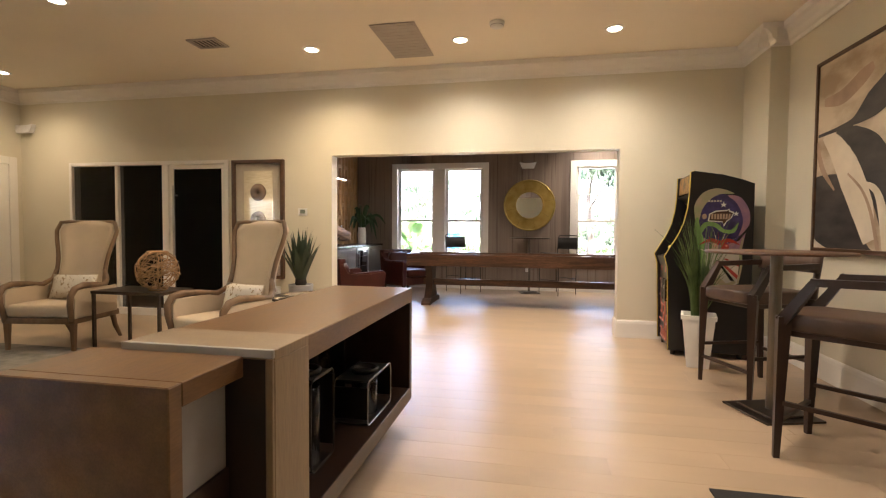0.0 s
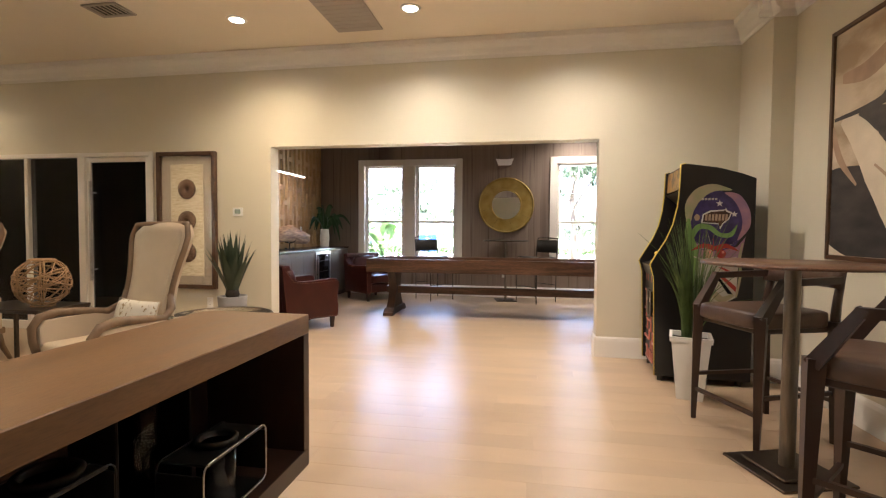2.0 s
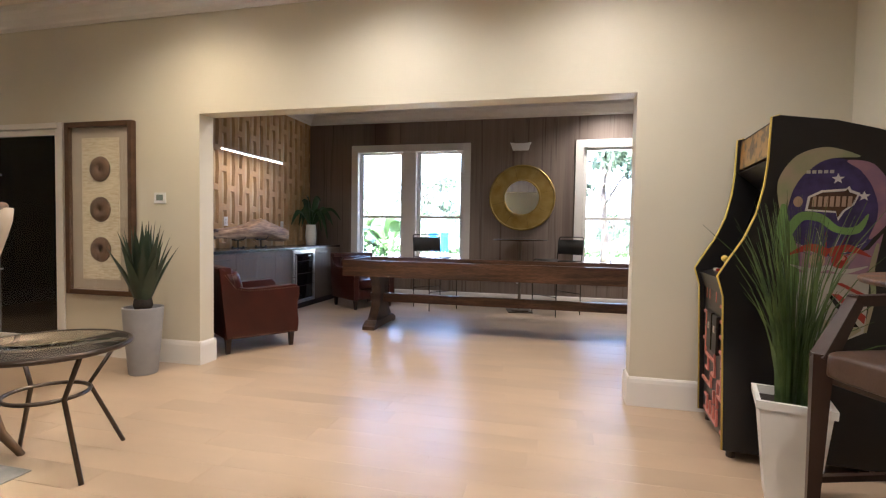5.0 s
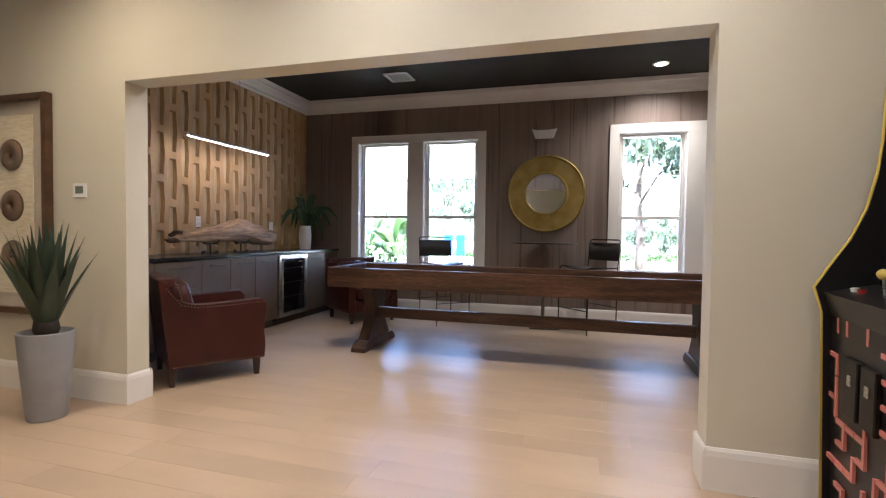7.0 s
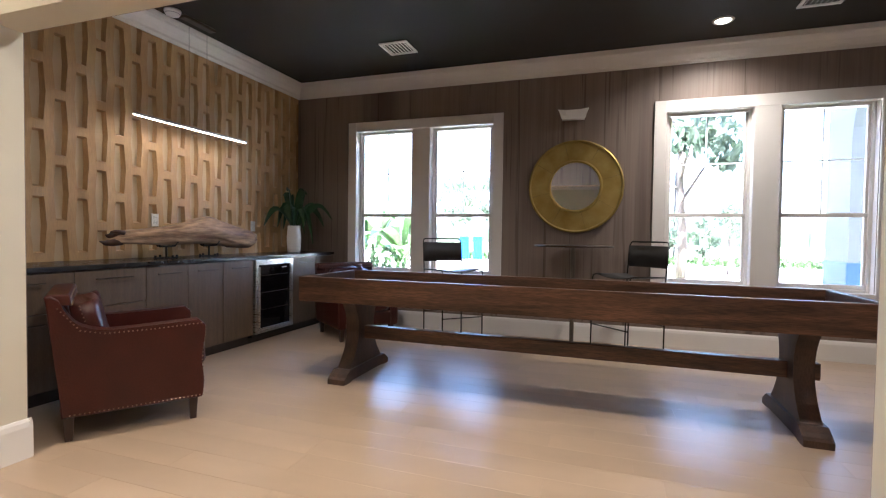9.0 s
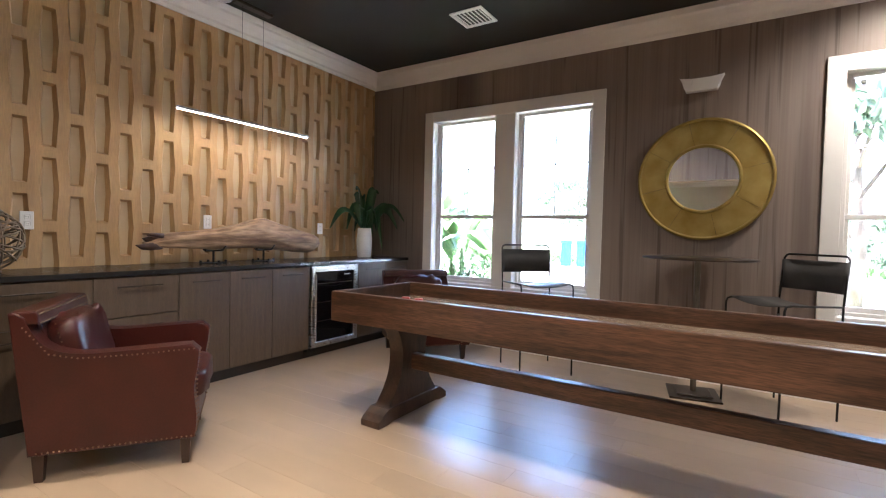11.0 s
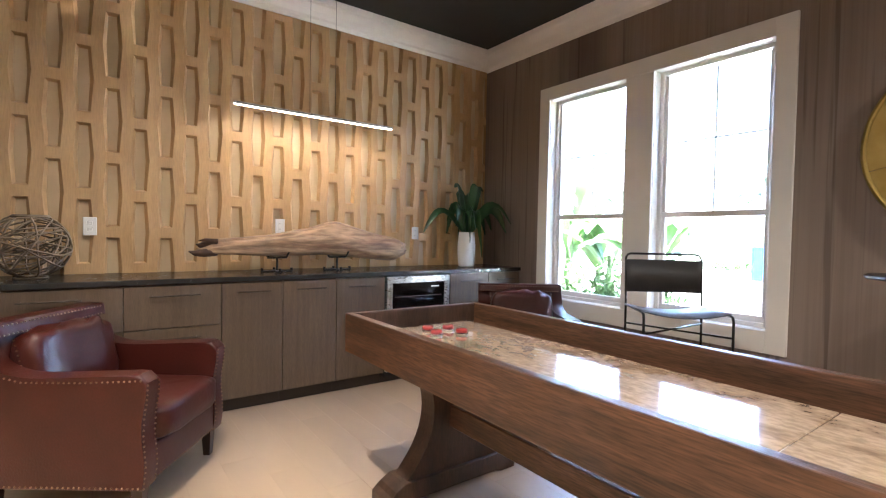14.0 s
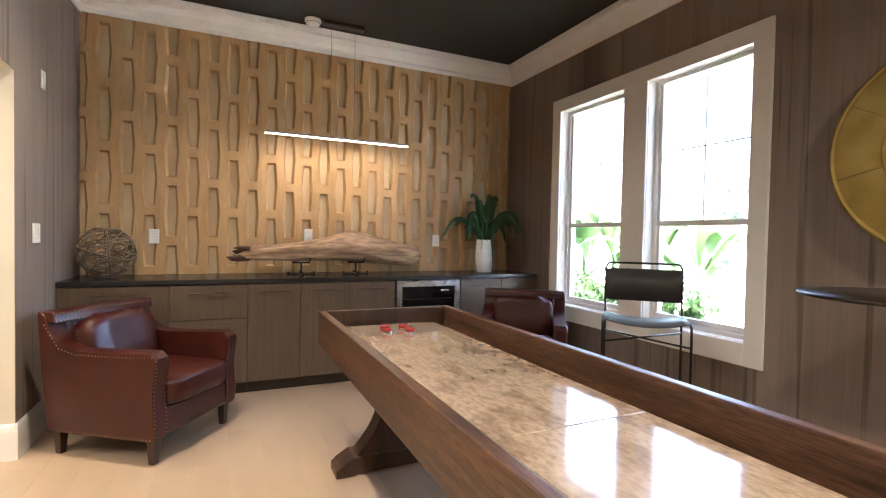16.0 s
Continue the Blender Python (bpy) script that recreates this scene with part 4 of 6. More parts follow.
# ---- sling bar chairs ----
def sling_chair(m, label):
    """Faces local -y."""
    c = thing("bar_chair", label, "bar chair", m, group="sling bar chairs")
    W, D, S, T = 0.24, 0.24, 0.775, 1.118
    r = 0.0075
    bm = B()
    tube(bm, [(-W, D - 0.01, 0.0), (-W, D, 0.78), (-W, D + 0.035, T - 0.03), (-W + 0.012, D + 0.04, T - 0.008), (-W + 0.03, D + 0.041, T), (W - 0.03, D + 0.041, T), (W - 0.012, D + 0.04, T - 0.008), (W, D + 0.035, T - 0.03), (W, D, 0.78), (W, D - 0.01, 0.0)], r)
    part("back_frame", bm, M_BLACKMETAL, c)
    for s in (-1, 1):
        bm = B()
        tube(bm, [(s * W, D, S), (s * W, -D + 0.05, S + 0.012), (s * W, -D + 0.012, S + 0.006), (s * W, -D, S - 0.02), (s * W, -D - 0.012, 0.0)], r)
        part("leg_frame", bm, M_BLACKMETAL, c)
    bm = B(); tube(bm, [(-W, -D, S - 0.11), (W, D - 0.004, S - 0.11)], 0.006)
    part("cross_brace", bm, M_BLACKMETAL, c)
    bm = B(); tube(bm, [(W, -D, S - 0.11), (-W, D - 0.004, S - 0.125)], 0.006)
    part("cross_brace", bm, M_BLACKMETAL, c)
    bm = B(); tube(bm, [(-W, -D - 0.008, 0.28), (W, -D - 0.008, 0.28)], 0.006)
    part("foot_rail", bm, M_BLACKMETAL, c)
    bm = B(); tube(bm, [(-W, D - 0.006, 0.30), (W, D - 0.006, 0.30)], 0.006)
    part("foot_rail", bm, M_BLACKMETAL, c)
    bm = B()
    n = 12
    rows = []
    for k in range(n + 1):
        u = -1 + 2 * k / n
        sag = 0.035 * (1 - u * u)
        rows.append([(u * (W + 0.006), -D + 0.045, S + 0.022 - sag), (u * (W + 0.006), D - 0.02, S + 0.008 - sag * 0.8)])
    grid_sheet(bm, rows, 0.006)
    part("seat_sling", bm, M_BLACKLEATHER, c, smooth=True)
    bm = B()
    rows = []
    for k in range(n + 1):
        u = -1 + 2 * k / n
        bow = 0.03 * (1 - u * u)
        rows.append([(u * (W + 0.008), D + 0.012 + bow, S + 0.085), (u * (W + 0.008), D + 0.028 + bow, T - 0.04)])
    grid_sheet(bm, rows, 0.006)
    part("back_sling", bm, M_BLACKLEATHER, c, smooth=True)
    return c


def grid_sheet(bm, rows, thick):
    t = bmesh.new()
    vs = [[t.verts.new(p) for p in row] for row in rows]
    for a, b in zip(vs, vs[1:]):
        for k in range(len(a) - 1):
            t.faces.new((a[k], a[k + 1], b[k + 1], b[k]))
    bmesh.ops.recalc_face_normals(t, faces=t.faces)
    bmesh.ops.solidify(t, geom=list(t.faces), thickness=thick)
    merge(bm, t)


sling_chair(pose(-1.107, 10.0, 0, 0, 0, -45 + 90), "black leather sling bar chair with wire frame by the window")
sling_chair(pose(0.715, 10.05, 0, 0, 0, 225 + 90), "black leather sling bar chair with wire frame beside high table")


def pedestal_table(m, r, h, base, label, pole, top_mat, square):
    t = thing("pedestal_table", label, "high table", m)
    bm = B(); lathe(bm, [(0.0001, h - 0.015), (r - 0.004, h - 0.015), (r, h - 0.010), (r, h - 0.004), (r - 0.003, h), (0.0001, h)], 64)
    part("tabletop", bm, top_mat, t)
    bm = B(); rod(bm, (0, 0, 0.03), (0, 0, h - 0.025), pole, seg=24)
    part("pole", bm, M_POLE, t, "dull steel-bronze pole")
    bm = B(); box(bm, -0.1, 0.1, -0.1, 0.1, h - 0.026, h - 0.0155, 0.003)
    part("top_plate", bm, M_BRONZE, t)
    bm = B()
    box(bm, -base, base, -base, base, 0, 0.014, 0.004)
    box(bm, -base * 0.7, base * 0.7, -base * 0.7, base * 0.7, 0.014, 0.03, 0.006)
    part("base_plate", bm, M_BRONZE, t)
    return t


pedestal_table(pose(0.175, 10.085, 0, 0, 0, 12), 0.40, 1.072, 0.18, "round bronze-topped high table on a slim pole by the wall", 0.022, M_BRONZE, True)

# ---- round brass mirror ----
mi = thing("wall_mirror", "round mirror in a broad hammered brass frame", "mirror", pose(0.155, YF - 0.001, 1.72, 90, 0, 0))
bm = B()
lathe(bm, [(0.262, 0.0), (0.262, 0.042), (0.270, 0.050), (0.282, 0.050), (0.288, 0.041), (0.292, 0.036), (0.40, 0.034), (0.486, 0.030), (0.489, 0.040), (0.498, 0.045), (0.508, 0.040), (0.513, 0.030), (0.513, 0.0)], 96)
for v in bm.verts:
    v.co.z *= 1 + 0.10 * noise.noise(v.co * 9)
part("frame", bm, M_BRASS, mi, "hammered brass ring", smooth="angle")
for k in range(8):
    bm = B(); box(bm, 0.294, 0.486, -0.0008, 0.0008, 0.026, 0.0362)
    part("frame_seam", bm, M_BRONZE, mi, at=pose(0, 0, 0, 0, 0, k * 45 + 14))
bm = B(); lathe(bm, [(0.2615, 0.030), (0.2615, 0.036)], 72, smooth=False)
part("mirror_glass", bm, M_MIRROR, mi, "clear mirror glass")

# ---- on the worktop ----
dw = thing("driftwood_sculpture", "long pale driftwood log on a black metal stand", "sculpture")
bm = B()
n, seg = 72, 44
rings = []
TOPS = [(0, 1.06), (0.08, 1.135), (0.3, 1.175), (0.48, 1.225), (0.6, 1.292), (0.7, 1.245), (0.8, 1.205), (0.9, 1.17), (0.97, 1.152), (1, 1.10)]
BOTS = [(0, 1.035), (0.08, 1.022), (0.3, 1.017), (0.6, 1.008), (0.72, 0.992), (0.82, 0.972), (0.9, 0.962), (0.97, 0.968), (1, 1.03)]


def along(table, u):
    for (a, p), (b, q) in zip(table, table[1:]):
        if u <= b:
            w = (u - a) / (b - a)
            return p + (q - p) * w
    return table[-1][1]


def eased(table, u):
    return sum(along(table, min(1, max(0, u + d))) for d in (-0.03, -0.015, 0, 0.015, 0.03)) / 5


for k in range(n + 1):
    u = k / n
    y = 7.66 + u * 1.65
    hi, lo = eased(TOPS, u) + 0.028, eased(BOTS, u) + 0.028
    ring = []
    for j in range(seg):
        a = j * math.tau / seg
        p = Vector((math.cos(a), u * 5, math.sin(a)))
        g = 1 + 0.045 * math.sin(a * 5 + u * 4) + 0.16 * noise.noise(Vector((p.x * 1.5, u * 3.2, p.z * 1.5))) + 0.10 * noise.noise(Vector((p.x * 5, u * 4, p.z * 5))) + 0.07 * noise.noise(Vector((p.x * 11, u * 6, p.z * 11)))
        half = (hi - lo) / 2
        ring.append(bm.verts.new((-3.235 + math.cos(a) * min(0.105, half * 1.1) * g, y + 0.03 * noise.noise(p * 2), (hi + lo) / 2 + math.sin(a) * half * g)))
    rings.append(ring)
for a, b in zip(rings, rings[1:]):
    for j in range(seg):
        bm.faces.new((a[j], a[(j + 1) % seg], b[(j + 1) % seg], b[j])).smooth = True
bm.faces.new(rings[0][::-1])
bm.faces.new(rings[-1])
part("log", bm, M_DRIFT, dw)
bm = B()
tube(bm, [(-3.235, 7.78, 1.073), (-3.22, 7.70, 1.063), (-3.225, 7.645, 1.060), (-3.23, 7.605, 1.073)], [0.034, 0.030, 0.02, 0.004], 9)
tube(bm, [(-3.24, 7.79, 1.123), (-3.235, 7.715, 1.123), (-3.23, 7.675, 1.113), (-3.23, 7.65, 1.123)], [0.036, 0.030, 0.018, 0.004], 9)
tube(bm, [(-3.20, 7.78, 1.143), (-3.19, 7.70, 1.153), (-3.19, 7.66, 1.148)], [0.02, 0.013, 0.004], 7)
part("split_tip", bm, M_SNAG, dw, "dark split pointed end")
for y in (8.205, 8.69):
    bm = B()
    rod(bm, (-3.235, y, 0.926), (-3.235, y, 1.023), 0.009, seg=8)
    tube(bm, [(-3.30, y - 0.07, 1.07), (-3.27, y - 0.06, 1.028), (-3.235, y, 1.023), (-3.20, y + 0.06, 1.028), (-3.17, y + 0.07, 1.07)], 0.008, 6)
    tube(bm, [(-3.235, y - 0.075, 1.085), (-3.235, y - 0.07, 1.023), (-3.235, y + 0.07, 1.023), (-3.235, y + 0.075, 1.085)], 0.008, 6)
    part("cradle", bm, M_BLACKMETAL, dw)
    bm = B()
    box(bm, -3.32, -3.15, y - 0.018, y + 0.018, 0.917, 0.927, 0.002)
    box(bm, -3.25, -3.22, y - 0.115, y + 0.115, 0.917, 0.927, 0.002)
    for dx, dy in ((0, -0.11), (0, 0.11), (0.075, 0), (-0.075, 0)):
        rod(bm, (-3.235 + dx, y + dy, 0.917), (-3.235 + dx, y + dy, 0.945), 0.010, seg=8)
    part("stand", bm, M_BLACKMETAL, dw)


def vine_orb(x, y, z, r, material, label, strands, thick):
    o = thing("woven_orb", label, "ornament", pose(x, y, z))
    rnd = random.Random(5)
    for k in range(strands):
        tilt, spin = rnd.uniform(15, 90), rnd.uniform(0, 360)
        rr = r * rnd.uniform(0.95, 1.0)
        pts = []
        for j in range(28):
            a = j * math.tau / 28
            p = Vector((math.cos(a) * rr, math.sin(a) * rr, 0))
            p.rotate(Euler((radians(tilt), 0, radians(spin))))
            p.z = max(-r * 0.92, min(p.z, r * 0.93)) + r
            p += Vector((0, 0, 0)) + 0.012 * noise.noise_vector(p * 9 + Vector((k, 0, 0)))
            p.z = max(p.z, thick)
            pts.append(p)
        bm = B(); tube(bm, pts, thick, 5, closed=True)
        part("strand", bm, material, o)
    for zz, q in ((r * 1.93, 0.42), (r * 1.90, 0.46), (thick, 0.40)):
        bm = B(); tube(bm, [(math.cos(j * math.tau / 24) * r * q, math.sin(j * math.tau / 24) * r * q, zz) for j in range(24)], thick * 1.3, 5, closed=True)
        part("rim", bm, material, o)
    return o


vine_orb(-3.235, 6.785, 0.917, 0.19, M_DRYRATTAN, "open orb of woven grey-brown vine on the worktop", 20, 0.0055)

pv = thing("potted_plant", "dark green strappy plant in a white ribbed vase", "plant", pose(-3.22, 10.03, 0.917))
bm = B()
lathe(bm, [(0.0001, 0.004), (0.070, 0.0), (0.078, 0.01), (0.086, 0.12), (0.088, 0.2), (0.078, 0.30), (0.076, 0.335), (0.068, 0.335), (0.068, 0.30), (0.0001, 0.29)], 40)
part("vase", bm, M_WHITEPOT, pv, "white ribbed vase")
rnd = random.Random(11)
for k in range(20):
    a = k * 2.4 + rnd.uniform(-0.3, 0.3)
    reach, up, drop = rnd.uniform(0.32, 0.48), rnd.uniform(0.36, 0.48), rnd.uniform(0.26, 0.58)
    if k < 5:
        reach, up, drop = rnd.uniform(0.08, 0.24), rnd.uniform(0.44, 0.58), 0.06
    if math.cos(a) < -0.3:
        reach = min(reach, 0.2)
    pts, ws = [], []
    for j in range(11):
        u = j / 10
        pts.append((math.cos(a) * reach * u ** 0.9, math.sin(a) * reach * u ** 0.9, 0.29 + up * math.sin(min(1, u * 1.25) * math.pi / 2) - drop * u ** 2.6))
        ws.append(0.006 + 0.040 * math.sin(u ** 0.75 * math.pi) ** 0.9)
    tilt = rnd.choice((-0.9, 0.9))
    bm = B(); strip(bm, pts, ws, (math.sin(a) * tilt, -math.cos(a) * tilt, 1), 0.35)
    part("leaf", bm, M_FERN, pv, normals=False)

# ---- lounge: coffee bar console ----
cn = thing("console", "low walnut display console with an open side shelf", "console")
IX0, IX1, IY0, IYM, IY1, IZ = -0.958, -0.455, 1.93, 2.153, 3.51, 0.85
bm = B(); box(bm, IX0, IX1, IYM + 0.001, IY1, IZ - 0.085, IZ, 0.003)
part("top", bm, M_CONSOLE, cn)
bm = B(); box(bm, IX0, IX1, IYM + 0.001, IY1, 0.165, 0.245, 0.003)
part("shelf", bm, M_ESPRESSO, cn)
bm = B(); box(bm, IX0, IX1, IY1 - 0.05, IY1, 0.245, IZ - 0.085, 0.002)
part("end_panel", bm, M_ESPRESSO, cn)
bm = B(); box(bm, IX0, IX0 + 0.03, IYM + 0.001, IY1 - 0.05, 0.245, IZ - 0.085)
part("back_panel", bm, M_ESPRESSO, cn)
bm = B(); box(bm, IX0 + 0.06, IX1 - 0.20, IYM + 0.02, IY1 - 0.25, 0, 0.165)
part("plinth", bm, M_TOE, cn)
for a, b, c, d in ((IX0 - 0.002, IX1 + 0.002, IZ - 0.03, IZ + 0.002), (IX1 - 0.03, IX1 + 0.002, 0, IZ - 0.03), (IX0 - 0.002, IX0 + 0.03, 0, IZ - 0.03)):
    bm = B(); box(bm, a, b, IY0 + 0.012, IYM, c, d, 0.002)
    part("pale_band", bm, M_PALEWOOD, cn, "pale oak-veneered waterfall band")
bm = B(); box(bm, IX0 - 0.002, IX1 + 0.003, IY0, IY0 + 0.012, IZ - 0.022, IZ + 0.004, 0.002)
part("edge_strip", bm, mat("dull_white_edge", (0.42, 0.41, 0.38), 0.5, bump=0), cn, "thin white edge strip")
bm = B(); box(bm, IX1 - 0.02, IX1 + 0.001, IY0, IY0 + 0.011, 0, IZ - 0.023, 0.002)
part("edge_strip", bm, M_PALEWOOD, cn)
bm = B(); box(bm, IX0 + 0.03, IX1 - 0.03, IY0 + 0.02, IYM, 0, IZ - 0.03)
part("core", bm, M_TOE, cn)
LX0, LX1, LY0, LZ = -1.06, -0.545, 1.64, 0.832
ld = thing("side_cabinet", "walnut-topped cabinet with a grey recessed panel butted to the console", "cabinet")
bm = B(); box(bm, LX0, LX1, LY0 + 0.0455, IY0 - 0.001, LZ - 0.06, LZ, 0.002)
part("top", bm, M_CONSOLE, ld)
bm = B(); box(bm, LX0, LX1, LY0, LY0 + 0.045, 0, LZ, 0.003)
part("front_panel", bm, M_CONSOLE, ld)
bm = B(); box(bm, LX0 + 0.02, LX1 - 0.06, LY0 + 0.055, IY0 - 0.001, 0.50, LZ - 0.06)
part("recessed_panel", bm, M_GREYPOT, ld, "pale grey recessed panel")
bm = B(); box(bm, LX0 + 0.02, LX1 - 0.05, LY0 + 0.055, IY0 - 0.001, 0, 0.50)
part("body", bm, M_ESPRESSO, ld)


def lantern(x, y0, y1, z0, z1, depth, label):
    n = thing("lantern", label, "lantern", pose(x, (y0 + y1) / 2, z0), group="black lanterns on the shelf")
    w, h = (y1 - y0) / 2, z1 - z0
    r = 0.03
    for s in (-1, 1):
        pts = []
        for cy, cz, a0 in ((w - r, h - r, 0), (-w + r, h - r, 90), (-w + r, r + 0.006, 180), (w - r, r + 0.006, 270)):
            pts += [(s * depth / 2, cy + r * math.cos(radians(a0 + k * 30)), cz + r * math.sin(radians(a0 + k * 30))) for k in range(4)]
        bm = B(); tube(bm, pts, 0.0028, 6, closed=True)
        part("hoop", bm, M_STEEL if s > 0 and h < 0.3 else M_BLACKMETAL, n, "polished metal hoop" if s > 0 else "")
    for z in (0.004, h - 0.012):
        bm = B(); box(bm, -depth / 2, depth / 2, -w + 0.02, w - 0.02, z, z + 0.008, 0.002)
        part("plate", bm, M_BLACKMETAL, n)
    for s in (-1, 1):
        bm = B(); box(bm, -depth / 2, depth / 2, s * w - 0.004, s * w + 0.004, 0.04, h - 0.03, 0.002)
        part("side_plate", bm, M_BLACKMETAL, n)
    bm = B(); lathe(bm, [(0.07, h - 0.004), (0.075, h + 0.012), (0.065, h + 0.02), (0.055, h + 0.012), (0.055, h - 0.004)], 24)
    part("collar", bm, M_BLACKMETAL, n)
    bm = B(); lathe(bm, [(0.0001, 0.012), (0.055, 0.012), (0.055, h * 0.6), (0.0001, h * 0.6)], 20)
    part("candle", bm, M_TANART, n, "tan pillar candle")
    bm = B(); lathe(bm, [(0.066, 0.012), (0.066, h * 0.85), (0.063, h * 0.85), (0.063, 0.012)], 24)
    part("glass_sleeve", bm, M_GLASS, n).visible_shadow = False
    return n


lantern(-0.64, 2.37, 2.58, 0.2455, 0.62, 0.17, "tall black lantern with a chrome-edged hoop")
lantern(-0.585, 2.85, 3.22, 0.2455, 0.47, 0.17, "low black lantern with a chrome-edged hoop")
lantern(-0.79, 2.74, 3.06, 0.2455, 0.72, 0.17, "tall black lantern standing behind the low one")


# ---- wing chairs ----
def wing_chair(m, label):
    """Faces local -y."""
    c = thing("wing_chair", label, "armchair", m, group="linen wing chairs")
    for x, y, s in ((-0.33, -0.31, -1), (0.33, -0.31, 1), (-0.27, 0.27, -1), (0.27, 0.27, 1)):
        bm = B()
        if y < 0:
            rod(bm, (x, y, 0), (x, y, 0.32), 0.020, 0.034, square=True)
        else:
            tube(bm, [(x, y + 0.14, 0.0), (x, y + 0.06, 0.14), (x, y + 0.01, 0.32)], [0.018, 0.024, 0.03], 6)
        part("leg", bm, M_CHAIRWOOD, c)
    bm = B(); box(bm, -0.36, 0.36, -0.34, 0.28, 0.27, 0.33, 0.008)
    part("seat_frame", bm, M_CHAIRWOOD, c)
    bm = B(); box(bm, -0.325, 0.325, -0.345, 0.25, 0.33, 0.455, 0.05, 4)
    part("seat_cushion", bm, M_LINEN, c, smooth=True)
    # back: outline wide at the top, waisted above the seat, with wings that curl forward
    def half(z):
        u = (z - 0.33) / 0.93
        return 0.245 + 0.08 * math.exp(-((u - 0.93) / 0.26) ** 2) + 0.055 * math.exp(-(u / 0.30) ** 2) - 0.03 * max(0, (u - 0.93) / 0.07) ** 2
    def back_y(z, u):
        return 0.20 + 0.25 * ((z - 0.33) / 0.93) - 0.085 * abs(u) ** 3 * (0.4 + 0.6 * (z - 0.33) / 0.93)
    bm = B()
    rows = []
    for k in range(15):
        z = 0.33 + 0.93 * k / 14
        rows.append([(u * half(z) * (1 - 0.06 * (k == 14)), back_y(z, u), z) for u in [j / 6 - 1 for j in range(13)]])
    grid_sheet(bm, rows, 0.075)
    part("backrest", bm, M_LINEN, c, smooth=True)
    bm = B()
    rim = [(-half(z) - 0.010, back_y(z, 1) - 0.052, z) for z in [0.36 + 0.9 * k / 10 for k in range(11)]]
    rim += [(u * half(1.26) * 1.0, back_y(1.26, u) - 0.045, 1.268) for u in [j / 5 - 1 for j in range(1, 10)]]
    rim += [(half(z) + 0.010, back_y(z, 1) - 0.052, z) for z in [1.26 - 0.9 * k / 10 for k in range(11)]]
    tube(bm, rim, 0.020, 8)
    part("back_rim", bm, M_CHAIRWOOD, c, "weathered oak show-wood rim")
    for s in (-1, 1):
        bm = B()
        tube(bm, [(s * 0.33, -0.33, 0.30), (s * 0.345, -0.365, 0.46), (s * 0.355, -0.365, 0.55), (s * 0.36, -0.32, 0.615), (s * 0.36, -0.22, 0.64), (s * 0.355, -0.05, 0.625), (s * 0.335, 0.10, 0.605), (s * 0.295, 0.19, 0.66), (s * 0.262, 0.20, 0.76)], [0.026, 0.027, 0.029, 0.031, 0.031, 0.029, 0.026, 0.024, 0.02], 8)
        part("arm", bm, M_CHAIRWOOD, c, "curved weathered oak arm")
        bm = B()
        prism(bm, [(-0.33, 0.32), (-0.335, 0.55), (-0.30, 0.60), (-0.05, 0.605), (0.14, 0.585), (0.24, 0.6), (0.24, 0.32)], "x", s * 0.345 - 0.022, s * 0.345 + 0.022, 0.012)
        part("arm_panel", bm, M_LINEN, c)
    return c


wing_chair(pose(-4.47, 4.78, 0, 0, 0, -81 + 90), "high-backed oatmeal linen wing chair beside the side table")
wing_chair(pose(-2.32, 4.44, 0, 0, 0, 253 + 90), "high-backed oatmeal linen wing chair behind the console")

M_PATTERN = mat("sprigged_cotton", (0.66, 0.62, 0.54), 0.85, colour2=(0.30, 0.22, 0.12), scale=34, bump=0.2, bscale=120, sharp=(0.36, 0.42))


def scatter(m, label):
    p = thing("scatter_cushion", label, "cushion", m, group="sprigged cushions")
    bm = B()
    t = bmesh.new()
    vs = {}
    for s in (-1, 1):
        for i in range(11):
            for j in range(9):
                u, v = i / 5 - 1, j / 4 - 1
                puff = 0.055 * (max(0, (1 - u ** 4) * (1 - v ** 4))) ** 0.6
                pinch = 1 - 0.06 * (1 - abs(u * v))
                vs[s, i, j] = t.verts.new((u * 0.24 * pinch, s * puff, v * 0.13 * pinch))
    for s in (-1, 1):
        for i in range(10):
            for j in range(8):
                t.faces.new((vs[s, i, j], vs[s, i + 1, j], vs[s, i + 1, j + 1], vs[s, i, j + 1]))
    bmesh.ops.remove_doubles(t, verts=t.verts, dist=1e-4)
    bmesh.ops.recalc_face_normals(t, faces=t.faces)
    merge(bm, t)
    part("cover", bm, M_PATTERN, p, smooth=True)
    bm = B(); tube(bm, [(-0.24, 0, -0.13), (0, 0, -0.123), (0.24, 0, -0.13), (0.228, 0, 0), (0.24, 0, 0.13), (0, 0, 0.123), (-0.24, 0, 0.13), (-0.228, 0, 0)], 0.004, 5, closed=True)
    part("piping", bm, M_LINEN, p)


def local(m, x, y, z, rx=0, rz=0):
    return m @ pose(x, y, z, rx, 0, rz)


scatter(local(pose(-4.47, 4.78, 0, 0, 0, 9), 0.0, 0.10, 0.585, -16), "small cream cushion with a sprig pattern on the wing chair")
scatter(local(pose(-2.32, 4.44, 0, 0, 0, 343), 0.0, 0.10, 0.585, -16), "small cream cushion with a sprig pattern on the wing chair")

